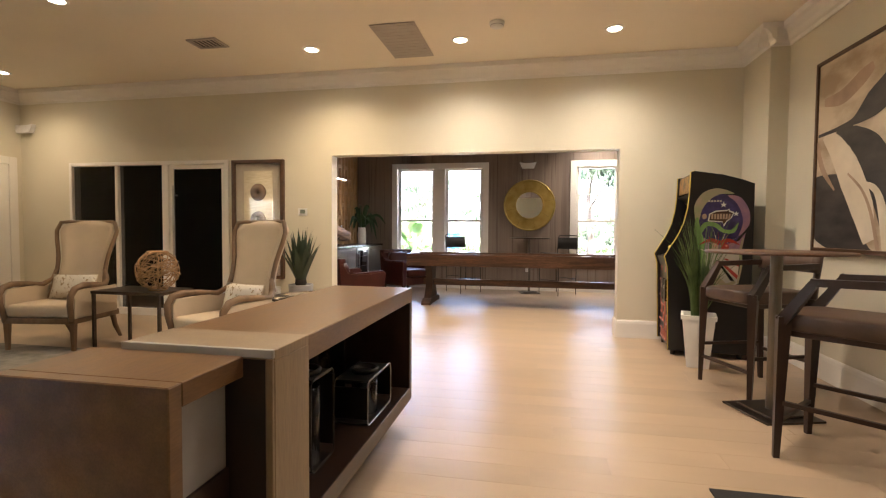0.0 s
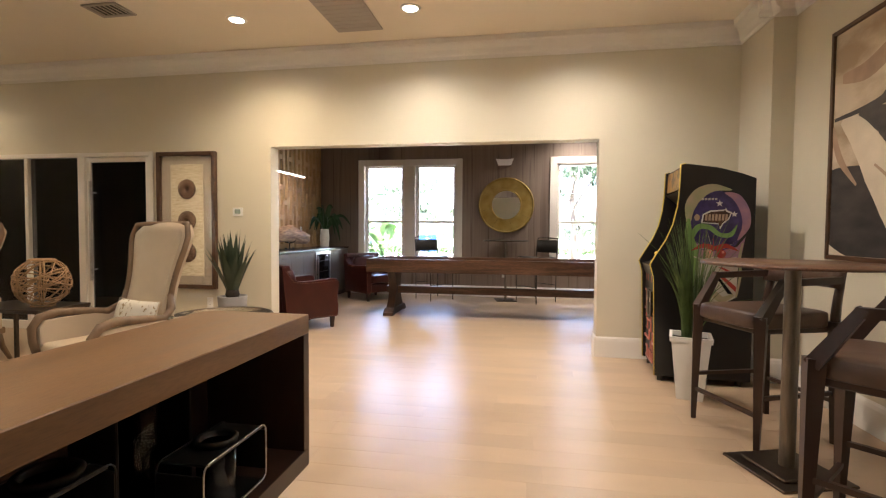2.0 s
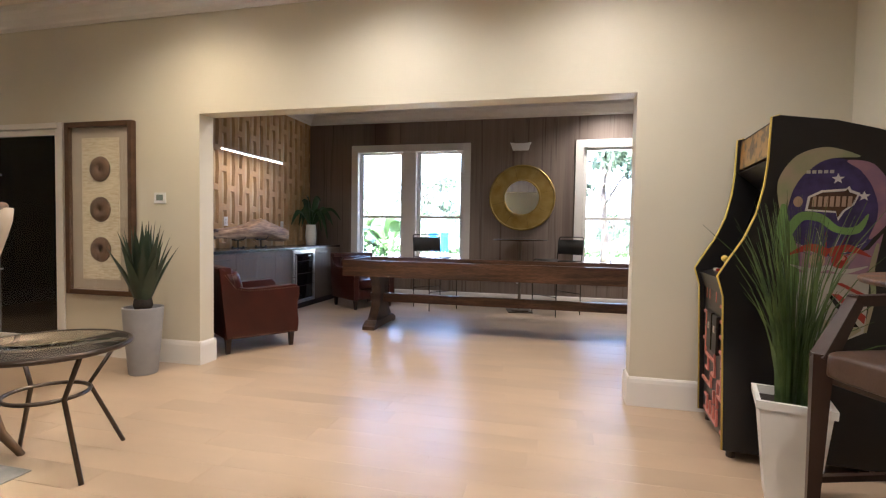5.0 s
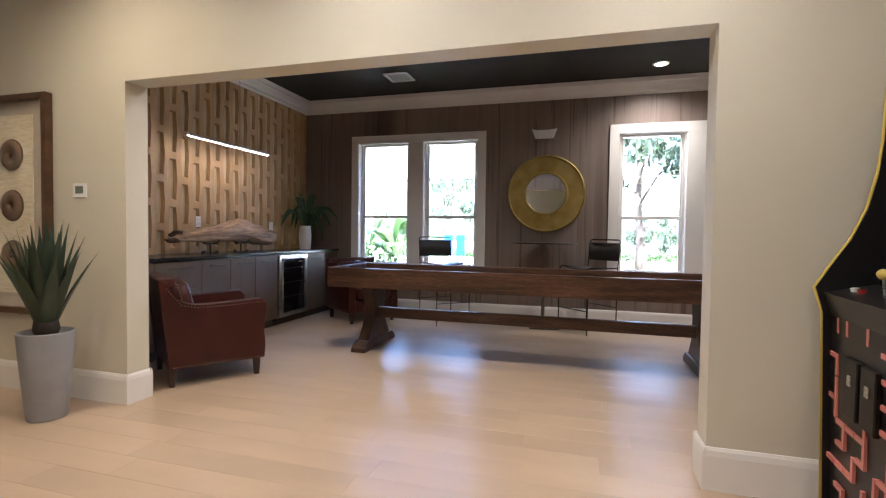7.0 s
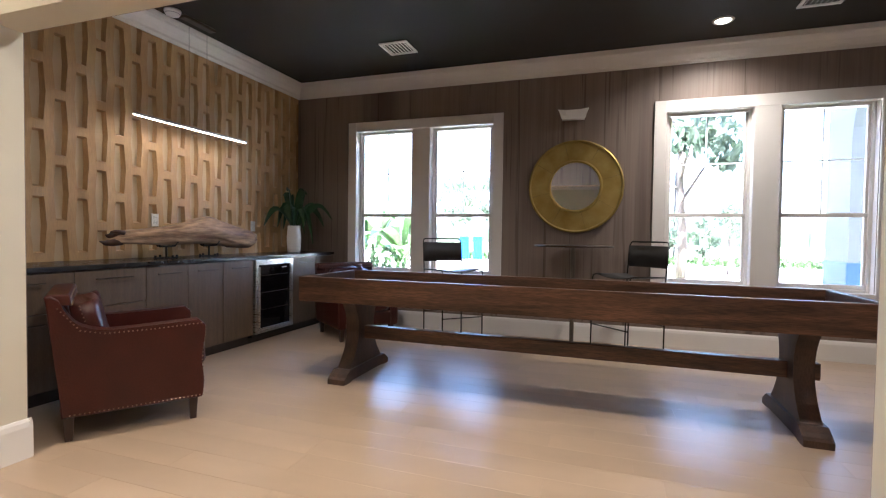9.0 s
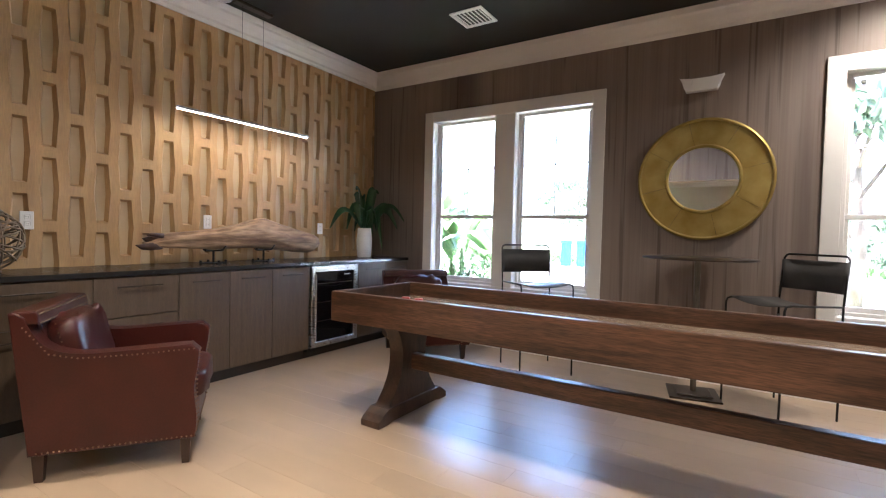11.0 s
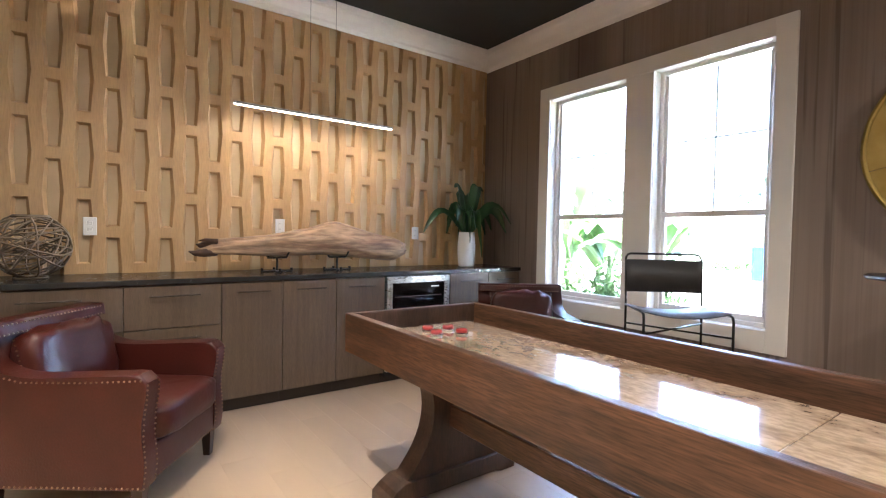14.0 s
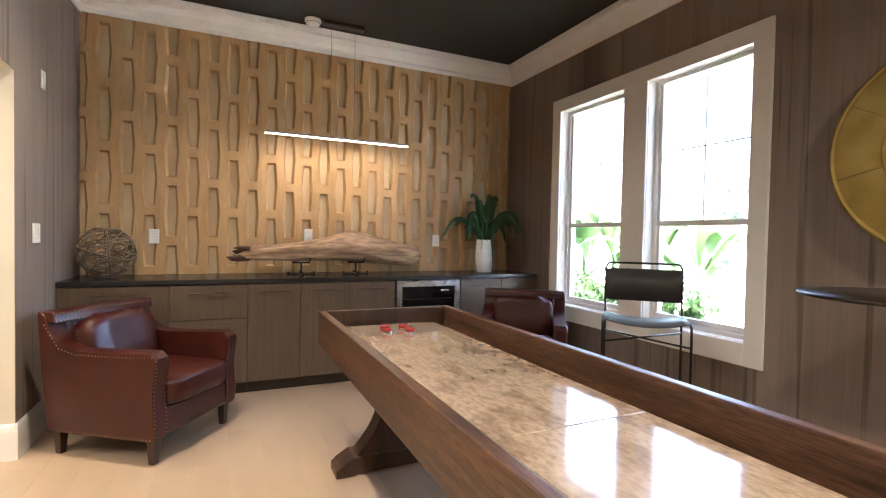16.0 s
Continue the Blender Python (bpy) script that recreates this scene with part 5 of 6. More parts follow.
sd = thing("side_table", "square dark bronze side table with slim legs", "side table")
bm = B(); box(bm, -4.0, -3.22, 4.62, 5.08, 0.555, 0.585, 0.004)
part("tabletop", bm, M_BRONZE, sd)
for x in (-3.98, -3.24):
    for y in (4.64, 5.06):
        bm = B(); rod(bm, (x, y, 0), (x, y, 0.556), 0.018, square=True)
        part("leg", bm, M_BRONZE, sd)
vine_orb(-3.42, 4.83, 0.586, 0.20, M_RATTAN, "open orb of woven honey rattan on the side table", 20, 0.0052)

# ---- glass coffee table and rug ----
rg = thing("rug", "flat woven grey rug", "rug")
bm = B(); box(bm, -5.2, -1.72, 2.3, 4.64, -0.001, 0.007, 0.002)
part("weave", bm, mat("grey_rug_weave", (0.30, 0.28, 0.25), 0.9, colour2=(0.16, 0.15, 0.14), scale=9, bump=0.5, bscale=150), rg)
ct = thing("coffee_table", "round glass-topped table on a bent bronze rod base", "coffee table", pose(-1.70, 4.70, 0.0))
bm = B(); lathe(bm, [(0.0001, 0.590), (0.335, 0.590), (0.335, 0.600), (0.0001, 0.600)], 64)
part("glass_top", bm, M_TABLEGLASS, ct, "clear glass disc").visible_shadow = False
bm = B(); tube(bm, [(0.345 * math.cos(k * math.tau / 48), 0.345 * math.sin(k * math.tau / 48), 0.592) for k in range(48)], 0.013, 8, closed=True)
part("rim", bm, M_BRONZE, ct)
bm = B(); tube(bm, [(0.17 * math.cos(k * math.tau / 36), 0.17 * math.sin(k * math.tau / 36), 0.36) for k in range(36)], 0.010, 8, closed=True)
part("ring", bm, M_BRONZE, ct)
for k in range(4):
    a = radians(k * 90 - 17)
    c, s = math.cos(a), math.sin(a)
    bm = B(); tube(bm, [(0.34 * c, 0.34 * s, 0.585), (0.18 * c, 0.18 * s, 0.36), (0.34 * c, 0.34 * s, 0.0)], 0.011, 8)
    part("leg", bm, M_BRONZE, ct)

fm = thing("floor_mat", "thin black floor mat", "mat")
bm = B(); box(bm, 1.09, 2.25, 2.15, 3.075, -0.001, 0.009, 0.003)
part("pile", bm, mat("black_mat_pile", (0.02, 0.02, 0.02), 0.9, vary=0.3, bump=0.5, bscale=200), fm)

# ---- agave in a grey planter ----
ag = thing("agave_plant", "dark spiky agave in a tall tapered grey planter", "plant", pose(-2.515, 6.06, 0))
bm = B(); lathe(bm, [(0.0001, 0.0), (0.098, 0.0), (0.104, 0.01), (0.135, 0.36), (0.146, 0.525), (0.146, 0.535), (0.134, 0.535), (0.128, 0.49), (0.0001, 0.49)], 48)
part("planter", bm, M_GREYPOT, ag, "tapered grey fibrestone planter")
bm = B(); lathe(bm, [(0.0001, 0.515), (0.06, 0.512), (0.129, 0.497)], 24)
part("soil", bm, M_SOIL, ag, normals=False)
bm = B(); lathe(bm, [(0.055, 0.505), (0.07, 0.55), (0.062, 0.60), (0.0001, 0.62)], 16)
part("stem", bm, M_SOIL, ag)
rnd = random.Random(3)
for k in range(27):
    a = k * 2.39996
    lean = 0.025 + 0.235 * (k / 27) ** 0.9 * rnd.uniform(0.85, 1.1)
    h = (0.66 - 0.26 * (k / 27) ** 1.5) * rnd.uniform(0.94, 1.05)
    pts, ws = [], []
    for j in range(10):
        u = j / 9
        rr = 0.035 + lean * (0.62 * u + 0.38 * u ** 2)
        pts.append((math.cos(a) * rr, min(math.sin(a) * rr, 0.31), 0.56 + h * u))
        ws.append(0.050 * (0.55 + 1.25 * u - 1.80 * u ** 1.9) * (1 - u ** 6) + 0.0012)
    bm = B(); strip(bm, pts, ws, (math.cos(a), math.sin(a), 0.2), -0.42)
    part("leaf", bm, M_AGAVE, ag, normals=False)

# ---- framed wall piece with three discs ----
fp = thing("framed_artwork", "tall walnut shadow-box with three brown discs on pale paper", "picture", pose(-3.262, WA, 1.328))
w, h = 0.367, 0.768
for a, b, c, d in ((-w, -w + 0.045, -h, h), (w - 0.045, w, -h, h), (-w + 0.045, w - 0.045, h - 0.045, h), (-w + 0.045, w - 0.045, -h, -h + 0.045)):
    bm = B(); box(bm, a, b, -0.055, -0.002, c, d, 0.004)
    part("frame_bar", bm, M_WALNUT, fp)
bm = B(); box(bm, -w + 0.044, w - 0.044, -0.016, -0.004, -h + 0.044, h - 0.044)
part("mount", bm, mat("taupe_linen_mount", (0.36, 0.30, 0.23), 0.8, vary=0.1, bump=0.3, bscale=250), fp, "taupe linen mount")
bm = B(); box(bm, -0.205, 0.205, -0.024, -0.016, -0.63, 0.63, 0.002)
part("paper", bm, mat("bark_paper", (0.62, 0.55, 0.40), 0.8, colour2=(0.45, 0.37, 0.24), scale=18, stretch=(1, 1, 5), bump=0.8, bscale=50), fp, "cream bark paper")
for z in (0.352, -0.005, -0.362):
    bm = B()
    t = bmesh.new()
    lathe(t, [(0.022, 0.0), (0.024, 0.010), (0.06, 0.016), (0.105, 0.012), (0.112, 0.0)], 40)
    merge(bm, t, pose(0, -0.024, z, 90))
    part("disc", bm, mat("brown_woven_disc", (0.125, 0.065, 0.032), 0.6, vary=0.5, scale=14, bump=0.8, bscale=60), fp, "brown woven disc")
bm = B(); box(bm, -w + 0.044, w - 0.044, -0.050, -0.047, -h + 0.044, h - 0.044)
part("glazing", bm, M_GLASS, fp).visible_shadow = False

# ---- large abstract canvas on the east wall ----
AY0, AY1, AZ0, AZ1 = 3.62, 5.265, 1.05, 2.605
cv = thing("canvas_painting", "large framed abstract painting of tan, cream and charcoal sweeps", "painting")
for a, b, c, d in ((AY0, AY0 + 0.03, AZ0, AZ1), (AY1 - 0.03, AY1, AZ0, AZ1), (AY0 + 0.03, AY1 - 0.03, AZ1 - 0.03, AZ1), (AY0 + 0.03, AY1 - 0.03, AZ0, AZ0 + 0.03)):
    bm = B(); box(bm, XN - 0.048, XN - 0.001, a, b, c, d, 0.003)
    part("frame_bar", bm, M_WALNUT, cv)


def abstract():
    m = mat("abstract_paint", (0.60, 0.50, 0.37), 0.5, colour2=(0.36, 0.26, 0.16), scale=1.6, stretch=(1, 1.2, 2.2), bump=0.2, bscale=60, sharp=(0.38, 0.56))
    return m


bm = B(); box(bm, XN - 0.034, XN - 0.004, AY0 + 0.03, AY1 - 0.03, AZ0 + 0.03, AZ1 - 0.03)
part("canvas", bm, abstract(), cv)
M_CHARCOAL = mat("charcoal_paint", (0.030, 0.027, 0.028), 0.5, colour2=(0.07, 0.06, 0.055), scale=4, stretch=(1, 1, 2.5), bump=0.2)
M_CREAMPAINT = mat("cream_paint", (0.66, 0.57, 0.44), 0.5, vary=0.15, scale=4, bump=0.2)


def sweep(line, widths, material, lift, label):
    """A broad brush stroke: a smooth ribbon through (y, z) stations on the canvas."""
    bm = B()
    prev = None
    P = [Vector((0, y, z)) for y, z in line]
    n = (len(P) - 1) * 8
    for k in range(n + 1):
        f = k / 8
        i = min(int(f), len(P) - 2)
        u = f - i
        p0, p1, p2, p3 = P[max(i - 1, 0)], P[i], P[i + 1], P[min(i + 2, len(P) - 1)]
        p = 0.5 * ((2 * p1) + (p2 - p0) * u + (2 * p0 - 5 * p1 + 4 * p2 - p3) * u * u + (3 * p1 - p0 - 3 * p2 + p3) * u ** 3)
        d = (p2 - p1).normalized()
        s = Vector((0, -d.z, d.y))
        w = widths[i] * (1 - u) + widths[i + 1] * u
        clampy = lambda v: (XN - 0.034 - lift, max(AY0 + 0.032, min(AY1 - 0.032, v.y)), max(AZ0 + 0.032, min(AZ1 - 0.032, v.z)))
        row = [bm.verts.new(clampy(p + s * w)), bm.verts.new(clampy(p - s * w))]
        if prev:
            bm.faces.new((prev[0], prev[1], row[1], row[0]))
        prev = row
    part("brush_stroke", bm, material, cv, label, normals=False)


sweep([(5.31, 1.62), (5.12, 1.44), (4.95, 1.2), (4.77, 1.01), (4.54, 0.84)], [0.05, 0.3, 0.34, 0.22, 0.16], M_CHARCOAL, 0.001, "broad charcoal leaf shape")
sweep([(4.98, 1.99), (4.74, 1.9), (4.56, 1.74), (4.41, 1.46), (4.33, 1.2)], [0.02, 0.09, 0.14, 0.14, 0.1], M_CHARCOAL, 0.002, "second dark sweep")
sweep([(5.12, 2.0), (4.95, 1.84), (4.79, 1.62), (4.65, 1.38), (4.56, 1.14)], [0.05, 0.1, 0.13, 0.12, 0.06], M_CREAMPAINT, 0.003, "cream leaf between the dark sweeps")
sweep([(5.22, 2.0), (4.98, 2.01), (4.77, 2.03), (4.58, 2.11), (4.37, 2.2)], [0.012, 0.016, 0.03, 0.1, 0.12], M_CHARCOAL, 0.004, "dark brown sweep")
sweep([(5.24, 1.96), (5.15, 1.73), (4.98, 1.54)], [0.02, 0.03, 0.008], M_TANART, 0.004, "tan stroke")
sweep([(5.31, 1.13), (5.03, 1.04), (4.77, 1.03), (4.58, 1.02)], [0.05, 0.03, 0.02, 0.01], M_CREAMPAINT, 0.004, "cream corner stroke")
sweep([(5.15, 2.26), (4.92, 2.25), (4.7, 2.33), (4.58, 2.38)], [0.03, 0.06, 0.06, 0.03], M_TANART, 0.002, "soft tan smudge")
sweep([(4.82, 1.65), (4.65, 1.51), (4.54, 1.32), (4.45, 1.02)], [0.008, 0.012, 0.016, 0.02], M_TANART, 0.005, "thin tan line")
sweep([(4.67, 1.57), (4.5, 1.49), (4.41, 1.26), (4.37, 1.03)], [0.01, 0.03, 0.05, 0.05], M_CREAMPAINT, 0.005, "cream ribbon")
sweep([(4.2, 2.05), (4.0, 1.7), (3.85, 1.3), (3.7, 1.1)], [0.012, 0.11, 0.13, 0.06], M_CREAMPAINT, 0.003, "cream sweep")


# ---- bar stools and high table ----
def bar_stool(m, label):
    """Faces local -y."""
    c = thing("bar_stool", label, "bar stool", m, group="brown leather bar stools")
    W, D = 0.255, 0.27
    for s in (-1, 1):
        bm = B()
        rod(bm, (s * W, -D, 0), (s * (W - 0.008), -D + 0.012, 0.76), 0.020, 0.043, square=True)
        part("front_leg", bm, M_ESPRESSO, c)
        bm = B()
        rod(bm, (s * (W - 0.02), D, 0), (s * (W - 0.012), D - 0.03, 0.72), 0.020, 0.038, square=True)
        part("rear_leg", bm, M_ESPRESSO, c)
        bm = B()
        rod(bm, (s * (W - 0.008), -D + 0.010, 0.735), (s * W, -D + 0.152, 0.962), 0.040, 0.027, square=True)
        rod(bm, (s * W, -D + 0.128, 0.948), (s * (W - 0.01), D - 0.01, 0.960), 0.027, 0.029, square=True)
        part("arm", bm, M_ESPRESSO, c)
        bm = B()
        tube(bm, [(s * (W - 0.012), D - 0.035, 0.68), (s * (W - 0.02), D - 0.01, 0.84), (s * (W - 0.03), D + 0.03, 1.0)], [0.026, 0.023, 0.02], 6)
        part("back_post", bm, M_ESPRESSO, c)
    bm = B(); box(bm, -W + 0.025, W - 0.025, -D + 0.02, D - 0.03, 0.655, 0.690, 0.006)
    part("seat_rail", bm, M_ESPRESSO, c)
    bm = B(); cushion(bm, W - 0.012, 0.268, 0.052, pose(0, -0.022, 0.728), 0.28, 0.03)
    part("seat", bm, M_BROWNLEATHER, c, smooth=True)
    bm = B()
    rows = []
    for k in range(11):
        u = k / 5 - 1
        bow = 0.05 * (1 - u * u)
        rows.append([(u * (W + 0.005), D - 0.005 + bow, 0.905), (u * (W + 0.005), D + 0.03 + bow, 1.045)])
    grid_sheet(bm, rows, 0.045)
    part("backrest", bm, M_BROWNLEATHER, c, smooth=True)
    for z, a, b in ((0.20, (-W, -D), (W, -D)), (0.30, (-W, -D), (-W + 0.02, D)), (0.30, (W, -D), (W - 0.02, D)), (0.25, (-W + 0.02, D), (W - 0.02, D))):
        bm = B(); rod(bm, (a[0] * 0.99, a[1] * 0.985, z), (b[0] * 0.99, b[1] * 0.985, z), 0.016, square=True)
        part("stretcher", bm, M_ESPRESSO, c)
    return c


bar_stool(pose(1.957, 4.732, 0, 0, 0, 200 + 90), "dark wood bar stool with brown leather seat beside the arcade machine")
bar_stool(pose(1.93, 3.51, 0, 0, 0, 138 + 90), "dark wood bar stool with brown leather seat under the painting")
pedestal_table(pose(1.845, 4.20, 0, 0, 0, 17), 0.42, 1.078, 0.205, "round thin-topped high table on a bronze pole and square base", 0.036, M_WALNUT_X, True)

# ---- grass in a white planter ----
gp = thing("grass_plant", "tall green grass in a tapered white ceramic planter", "plant", pose(1.725, 5.305, 0, 0, 0, -16))
bm = B()
def ringq(q, z): return [(-q, -q, z), (q, -q, z), (q, q, z), (-q, q, z)]
vs = [[bm.verts.new(p) for p in ringq(q, z)] for q, z in ((0.088, 0), (0.128, 0.43), (0.140, 0.432), (0.142, 0.468), (0.122, 0.468), (0.118, 0.42))]
for a, b in zip(vs, vs[1:]):
    for k in range(4):
        bm.faces.new((a[k], a[(k + 1) % 4], b[(k + 1) % 4], b[k]))
bm.faces.new(vs[0][::-1]); bm.faces.new(vs[-1])
part("planter", bm, M_WHITEPOT, gp, "tapered square white planter")
bm = B(); box(bm, -0.118, 0.118, -0.118, 0.118, 0.421, 0.43)
part("soil", bm, M_SOIL, gp)
bm = B()
rnd = random.Random(8)
for k in range(190):
    a, lean = rnd.uniform(0, math.tau), abs(rnd.gauss(0, 0.085)) + 0.01
    h = rnd.uniform(0.45, 0.97)
    r0 = rnd.uniform(0, 0.06)
    pts, ws = [], []
    for j in range(6):
        u = j / 5
        rr = r0 + lean * (0.5 * u + 0.9 * u ** 2.4)
        pts.append((math.cos(a) * rr, math.sin(a) * rr, 0.43 + h * u - lean * 0.5 * u ** 3))
        ws.append(0.0048 * (1 - 0.85 * u ** 1.5))
    strip(bm, pts, ws, (math.cos(a + 1.2), math.sin(a + 1.2), 0.2), 0.3)
tagged(part("foliage", bm, M_GRASS, gp, "many thin green blades", normals=False), kind="stuff")

# ---- arcade cabinet ----
ac = thing("arcade_machine", "black upright arcade cabinet with colourful side art and yellow edging", "arcade machine", pose(1.548, 5.65, 0.0, 0, 0, -5))
PROF = [(0.02, 0.05), (0.0, 0.86), (-0.03, 0.965), (0.02, 1.055), (0.085, 1.165), (0.135, 1.29), (0.165, 1.43), (0.178, 1.56), (0.185, 1.775), (0.22, 1.782), (0.45, 1.745), (0.62, 1.695), (0.72, 1.655), (0.72, 0.05)]
AW = 0.655
for y0, y1 in ((0, 0.02), (AW - 0.02, AW)):
    bm = B(); prism(bm, PROF, "y", y0, y1, 0.002, 1)
    side = part("side_panel", bm, M_BLACKPLASTIC, ac, "glossy black side panel")
    bm = B(); tube(bm, [(x - 0.002, (y0 + y1) / 2, z) for x, z in PROF[:10]], 0.0065, 6)
    part("edge_strip", bm, M_GOLD, side, "yellow edge moulding")
def slab(name, pts, material, label="", y0=0.021, y1=AW - 0.021):
    bm = B(); prism(bm, pts, "y", y0, y1)
    return part(name, bm, material, ac, label)
front = slab("front_panel", [(0.045, 0.05), (0.03, 0.85), (0.05, 0.85), (0.065, 0.05)], M_BLACKPLASTIC)
slab("control_panel", [(0.025, 0.852), (-0.005, 0.945), (0.17, 0.985), (0.19, 0.85)], M_BLACKPLASTIC)
slab("screen", [(0.18, 0.99), (0.30, 1.42), (0.34, 1.42), (0.24, 0.98)], M_SCREEN, "dark screen")
slab("hood", [(0.19, 1.57), (0.32, 1.45), (0.34, 1.47), (0.22, 1.585)], M_BLACKPLASTIC)
slab("marquee", [(0.197, 1.59), (0.203, 1.76), (0.225, 1.76), (0.22, 1.59)], mat("backlit_marquee", (0.30, 0.17, 0.05), 0.3, colour2=(0.05, 0.03, 0.02), scale=14, sharp=(0.45, 0.55), bump=0), "dim amber marquee")
slab("top_panel", [(0.20, 1.765), (0.22, 1.777), (0.45, 1.740), (0.71, 1.652), (0.70, 1.64), (0.45, 1.72)], M_BLACKPLASTIC)
slab("back_panel", [(0.70, 0.05), (0.70, 1.64), (0.715, 1.64), (0.715, 0.05)], M_BLACKPLASTIC)
for x in (0.07, 0.65):
    for y in (0.06, AW - 0.06):
        bm = B(); rod(bm, (x, y, 0), (x, y, 0.052), 0.022, seg=10)
        part("caster", bm, M_TOE, ac)
bm = B()
rod(bm, (0.075, 0.32, 0.955), (0.068, 0.32, 1.03), 0.005, seg=8)
stick = part("joystick", bm, M_STEEL, ac)
bm = B()
t = bmesh.new(); bmesh.ops.create_uvsphere(t, u_segments=16, v_segments=10, radius=0.019); merge(bm, t, pose(0.067, 0.32, 1.045))
part("ball_top", bm, M_GOLD, stick, "yellow ball", smooth=True)
for y, mm in ((0.16, M_REDART), (0.48, M_REDART), (0.54, M_WHITEART)):
    bm = B(); rod(bm, (0.07, y, 0.955), (0.067, y, 0.976), 0.014, seg=12)
    part("button", bm, mm, ac)
# coin doors and a pink maze on the front
for y in (0.26, 0.40):
    bm = B(); box(bm, 0.012, 0.034, y - 0.055, y + 0.055, 0.50, 0.72, 0.004)
    cd = part("coin_door", bm, M_BLACKMETAL, ac)
    bm = B(); box(bm, 0.008, 0.013, y - 0.015, y + 0.015, 0.62, 0.66, 0.002)
    part("coin_slot", bm, M_STEEL, cd)
rnd = random.Random(21)
bm = B()
for iy in range(7):
    for iz in range(9):
        y, z = 0.06 + iy * 0.085, 0.10 + iz * 0.085
        if 0.18 < y < 0.49 and 0.46 < z < 0.76:
            continue
        if rnd.random() < 0.55:
            box(bm, 0.028, 0.040, y - 0.009, y + 0.07, z - 0.009, z + 0.009)
        if rnd.random() < 0.55:
            box(bm, 0.0282, 0.0402, y - 0.009, y + 0.009, z + 0.009, z + 0.085)
tagged(part("maze_print", bm, M_PINKART, ac, "pink maze lines"), kind="stuff")
# side art: flat printed shapes on the near side
def disc_print(name, x, z, rx, rz, y, material, label="", a0=0, a1=360, inner=0.0, parent=None):
    bm = B()
    n = 40
    outer = [(x + rx * math.cos(radians(a0 + (a1 - a0) * k / n)), z + rz * math.sin(radians(a0 + (a1 - a0) * k / n))) for k in range(n + 1)]
    if inner:
        innr = [(x + rx * inner * math.cos(radians(a0 + (a1 - a0) * k / n)), z + rz * inner * math.sin(radians(a0 + (a1 - a0) * k / n))) for k in range(n + 1)]
        pts = outer + innr[::-1]
        for k in range(n):
            bm.faces.new([bm.verts.new((p[0], y, p[1])) for p in (outer[k], outer[k + 1], innr[k + 1], innr[k])])
    else:
        bm.faces.new([bm.verts.new((p[0], y, p[1])) for p in outer[:n]])
    return part(name, bm, material, ac, label)


def flag(pts, y, material, label):
    bm = B(); bm.faces.new([bm.verts.new((a, y, b)) for a, b in pts])
    part("side_art_shape", bm, material, ac, label)
def ribbon_print(line, widths, y, material, label):
    """A printed swoosh: a tapering band along a smooth line on the side panel."""
    pts = flowing(line, 6)
    bm, prev = B(), None
    for k, (px, pz) in enumerate(pts):
        q0, q1 = pts[max(k - 1, 0)], pts[min(k + 1, len(pts) - 1)]
        d = Vector((q1[0] - q0[0], q1[1] - q0[1])).normalized()
        f = k / (len(pts) - 1) * (len(widths) - 1)
        i = min(int(f), len(widths) - 2)
        w = widths[i] + (widths[i + 1] - widths[i]) * (f - i)
        row = [bm.verts.new((px - d.y * w, y, pz + d.x * w)), bm.verts.new((px + d.y * w, y, pz - d.x * w))]
        if prev:
            bm.faces.new((prev[0], prev[1], row[1], row[0]))
        prev = row
    part("side_art_swoosh", bm, material, ac, label)


M_SAGEART = mat("sage_print", (0.23, 0.27, 0.13), 0.35, colour2=(0.34, 0.27, 0.19), scale=9, bump=0)
M_MAUVEART = mat("mauve_print", (0.33, 0.17, 0.20), 0.35, colour2=(0.20, 0.12, 0.20), scale=12, bump=0)
M_PALEART = mat("pale_grey_print", (0.46, 0.43, 0.37), 0.35, colour2=(0.36, 0.34, 0.29), scale=10, bump=0)
disc_print("side_art_disc", 0.45, 1.31, 0.195, 0.25, -0.002, M_BLUEART, "dark violet printed disc")
flag([(0.27, 1.16), (0.30, 0.99), (0.62, 0.99), (0.655, 1.20), (0.60, 1.12), (0.45, 1.08)], -0.0026, M_MAUVEART, "mauve lower field")
flag([(0.29, 1.00), (0.61, 1.00), (0.60, 0.72), (0.50, 0.66), (0.36, 0.67), (0.30, 0.74)], -0.0032, M_PALEART, "pale lower panel")
ribbon_print([(0.245, 1.30), (0.255, 1.44), (0.32, 1.54), (0.42, 1.585), (0.55, 1.565)], [0.012, 0.040, 0.046, 0.030, 0.003], -0.0042, M_SAGEART, "sage and tan printed arc")
ribbon_print([(0.50, 1.545), (0.585, 1.505), (0.645, 1.40), (0.655, 1.28), (0.60, 1.17)], [0.004, 0.030, 0.034, 0.028, 0.004], -0.0042, M_MAUVEART, "mauve printed arc")
ribbon_print([(0.245, 1.34), (0.248, 1.22), (0.28, 1.10), (0.30, 0.95), (0.29, 0.80)], [0.008, 0.030, 0.034, 0.024, 0.008], -0.0050, M_GREENART, "green printed flame")
ribbon_print([(0.27, 1.20), (0.32, 1.275), (0.40, 1.27), (0.47, 1.215), (0.55, 1.215), (0.592, 1.29)], [0.020, 0.022, 0.020, 0.016, 0.018, 0.003], -0.0056, M_GREENART, "green printed swirl")
ribbon_print([(0.635, 1.15), (0.615, 1.02), (0.625, 0.90), (0.60, 0.72)], [0.006, 0.012, 0.010, 0.006], -0.0056, M_SAGEART, "sage printed edge")
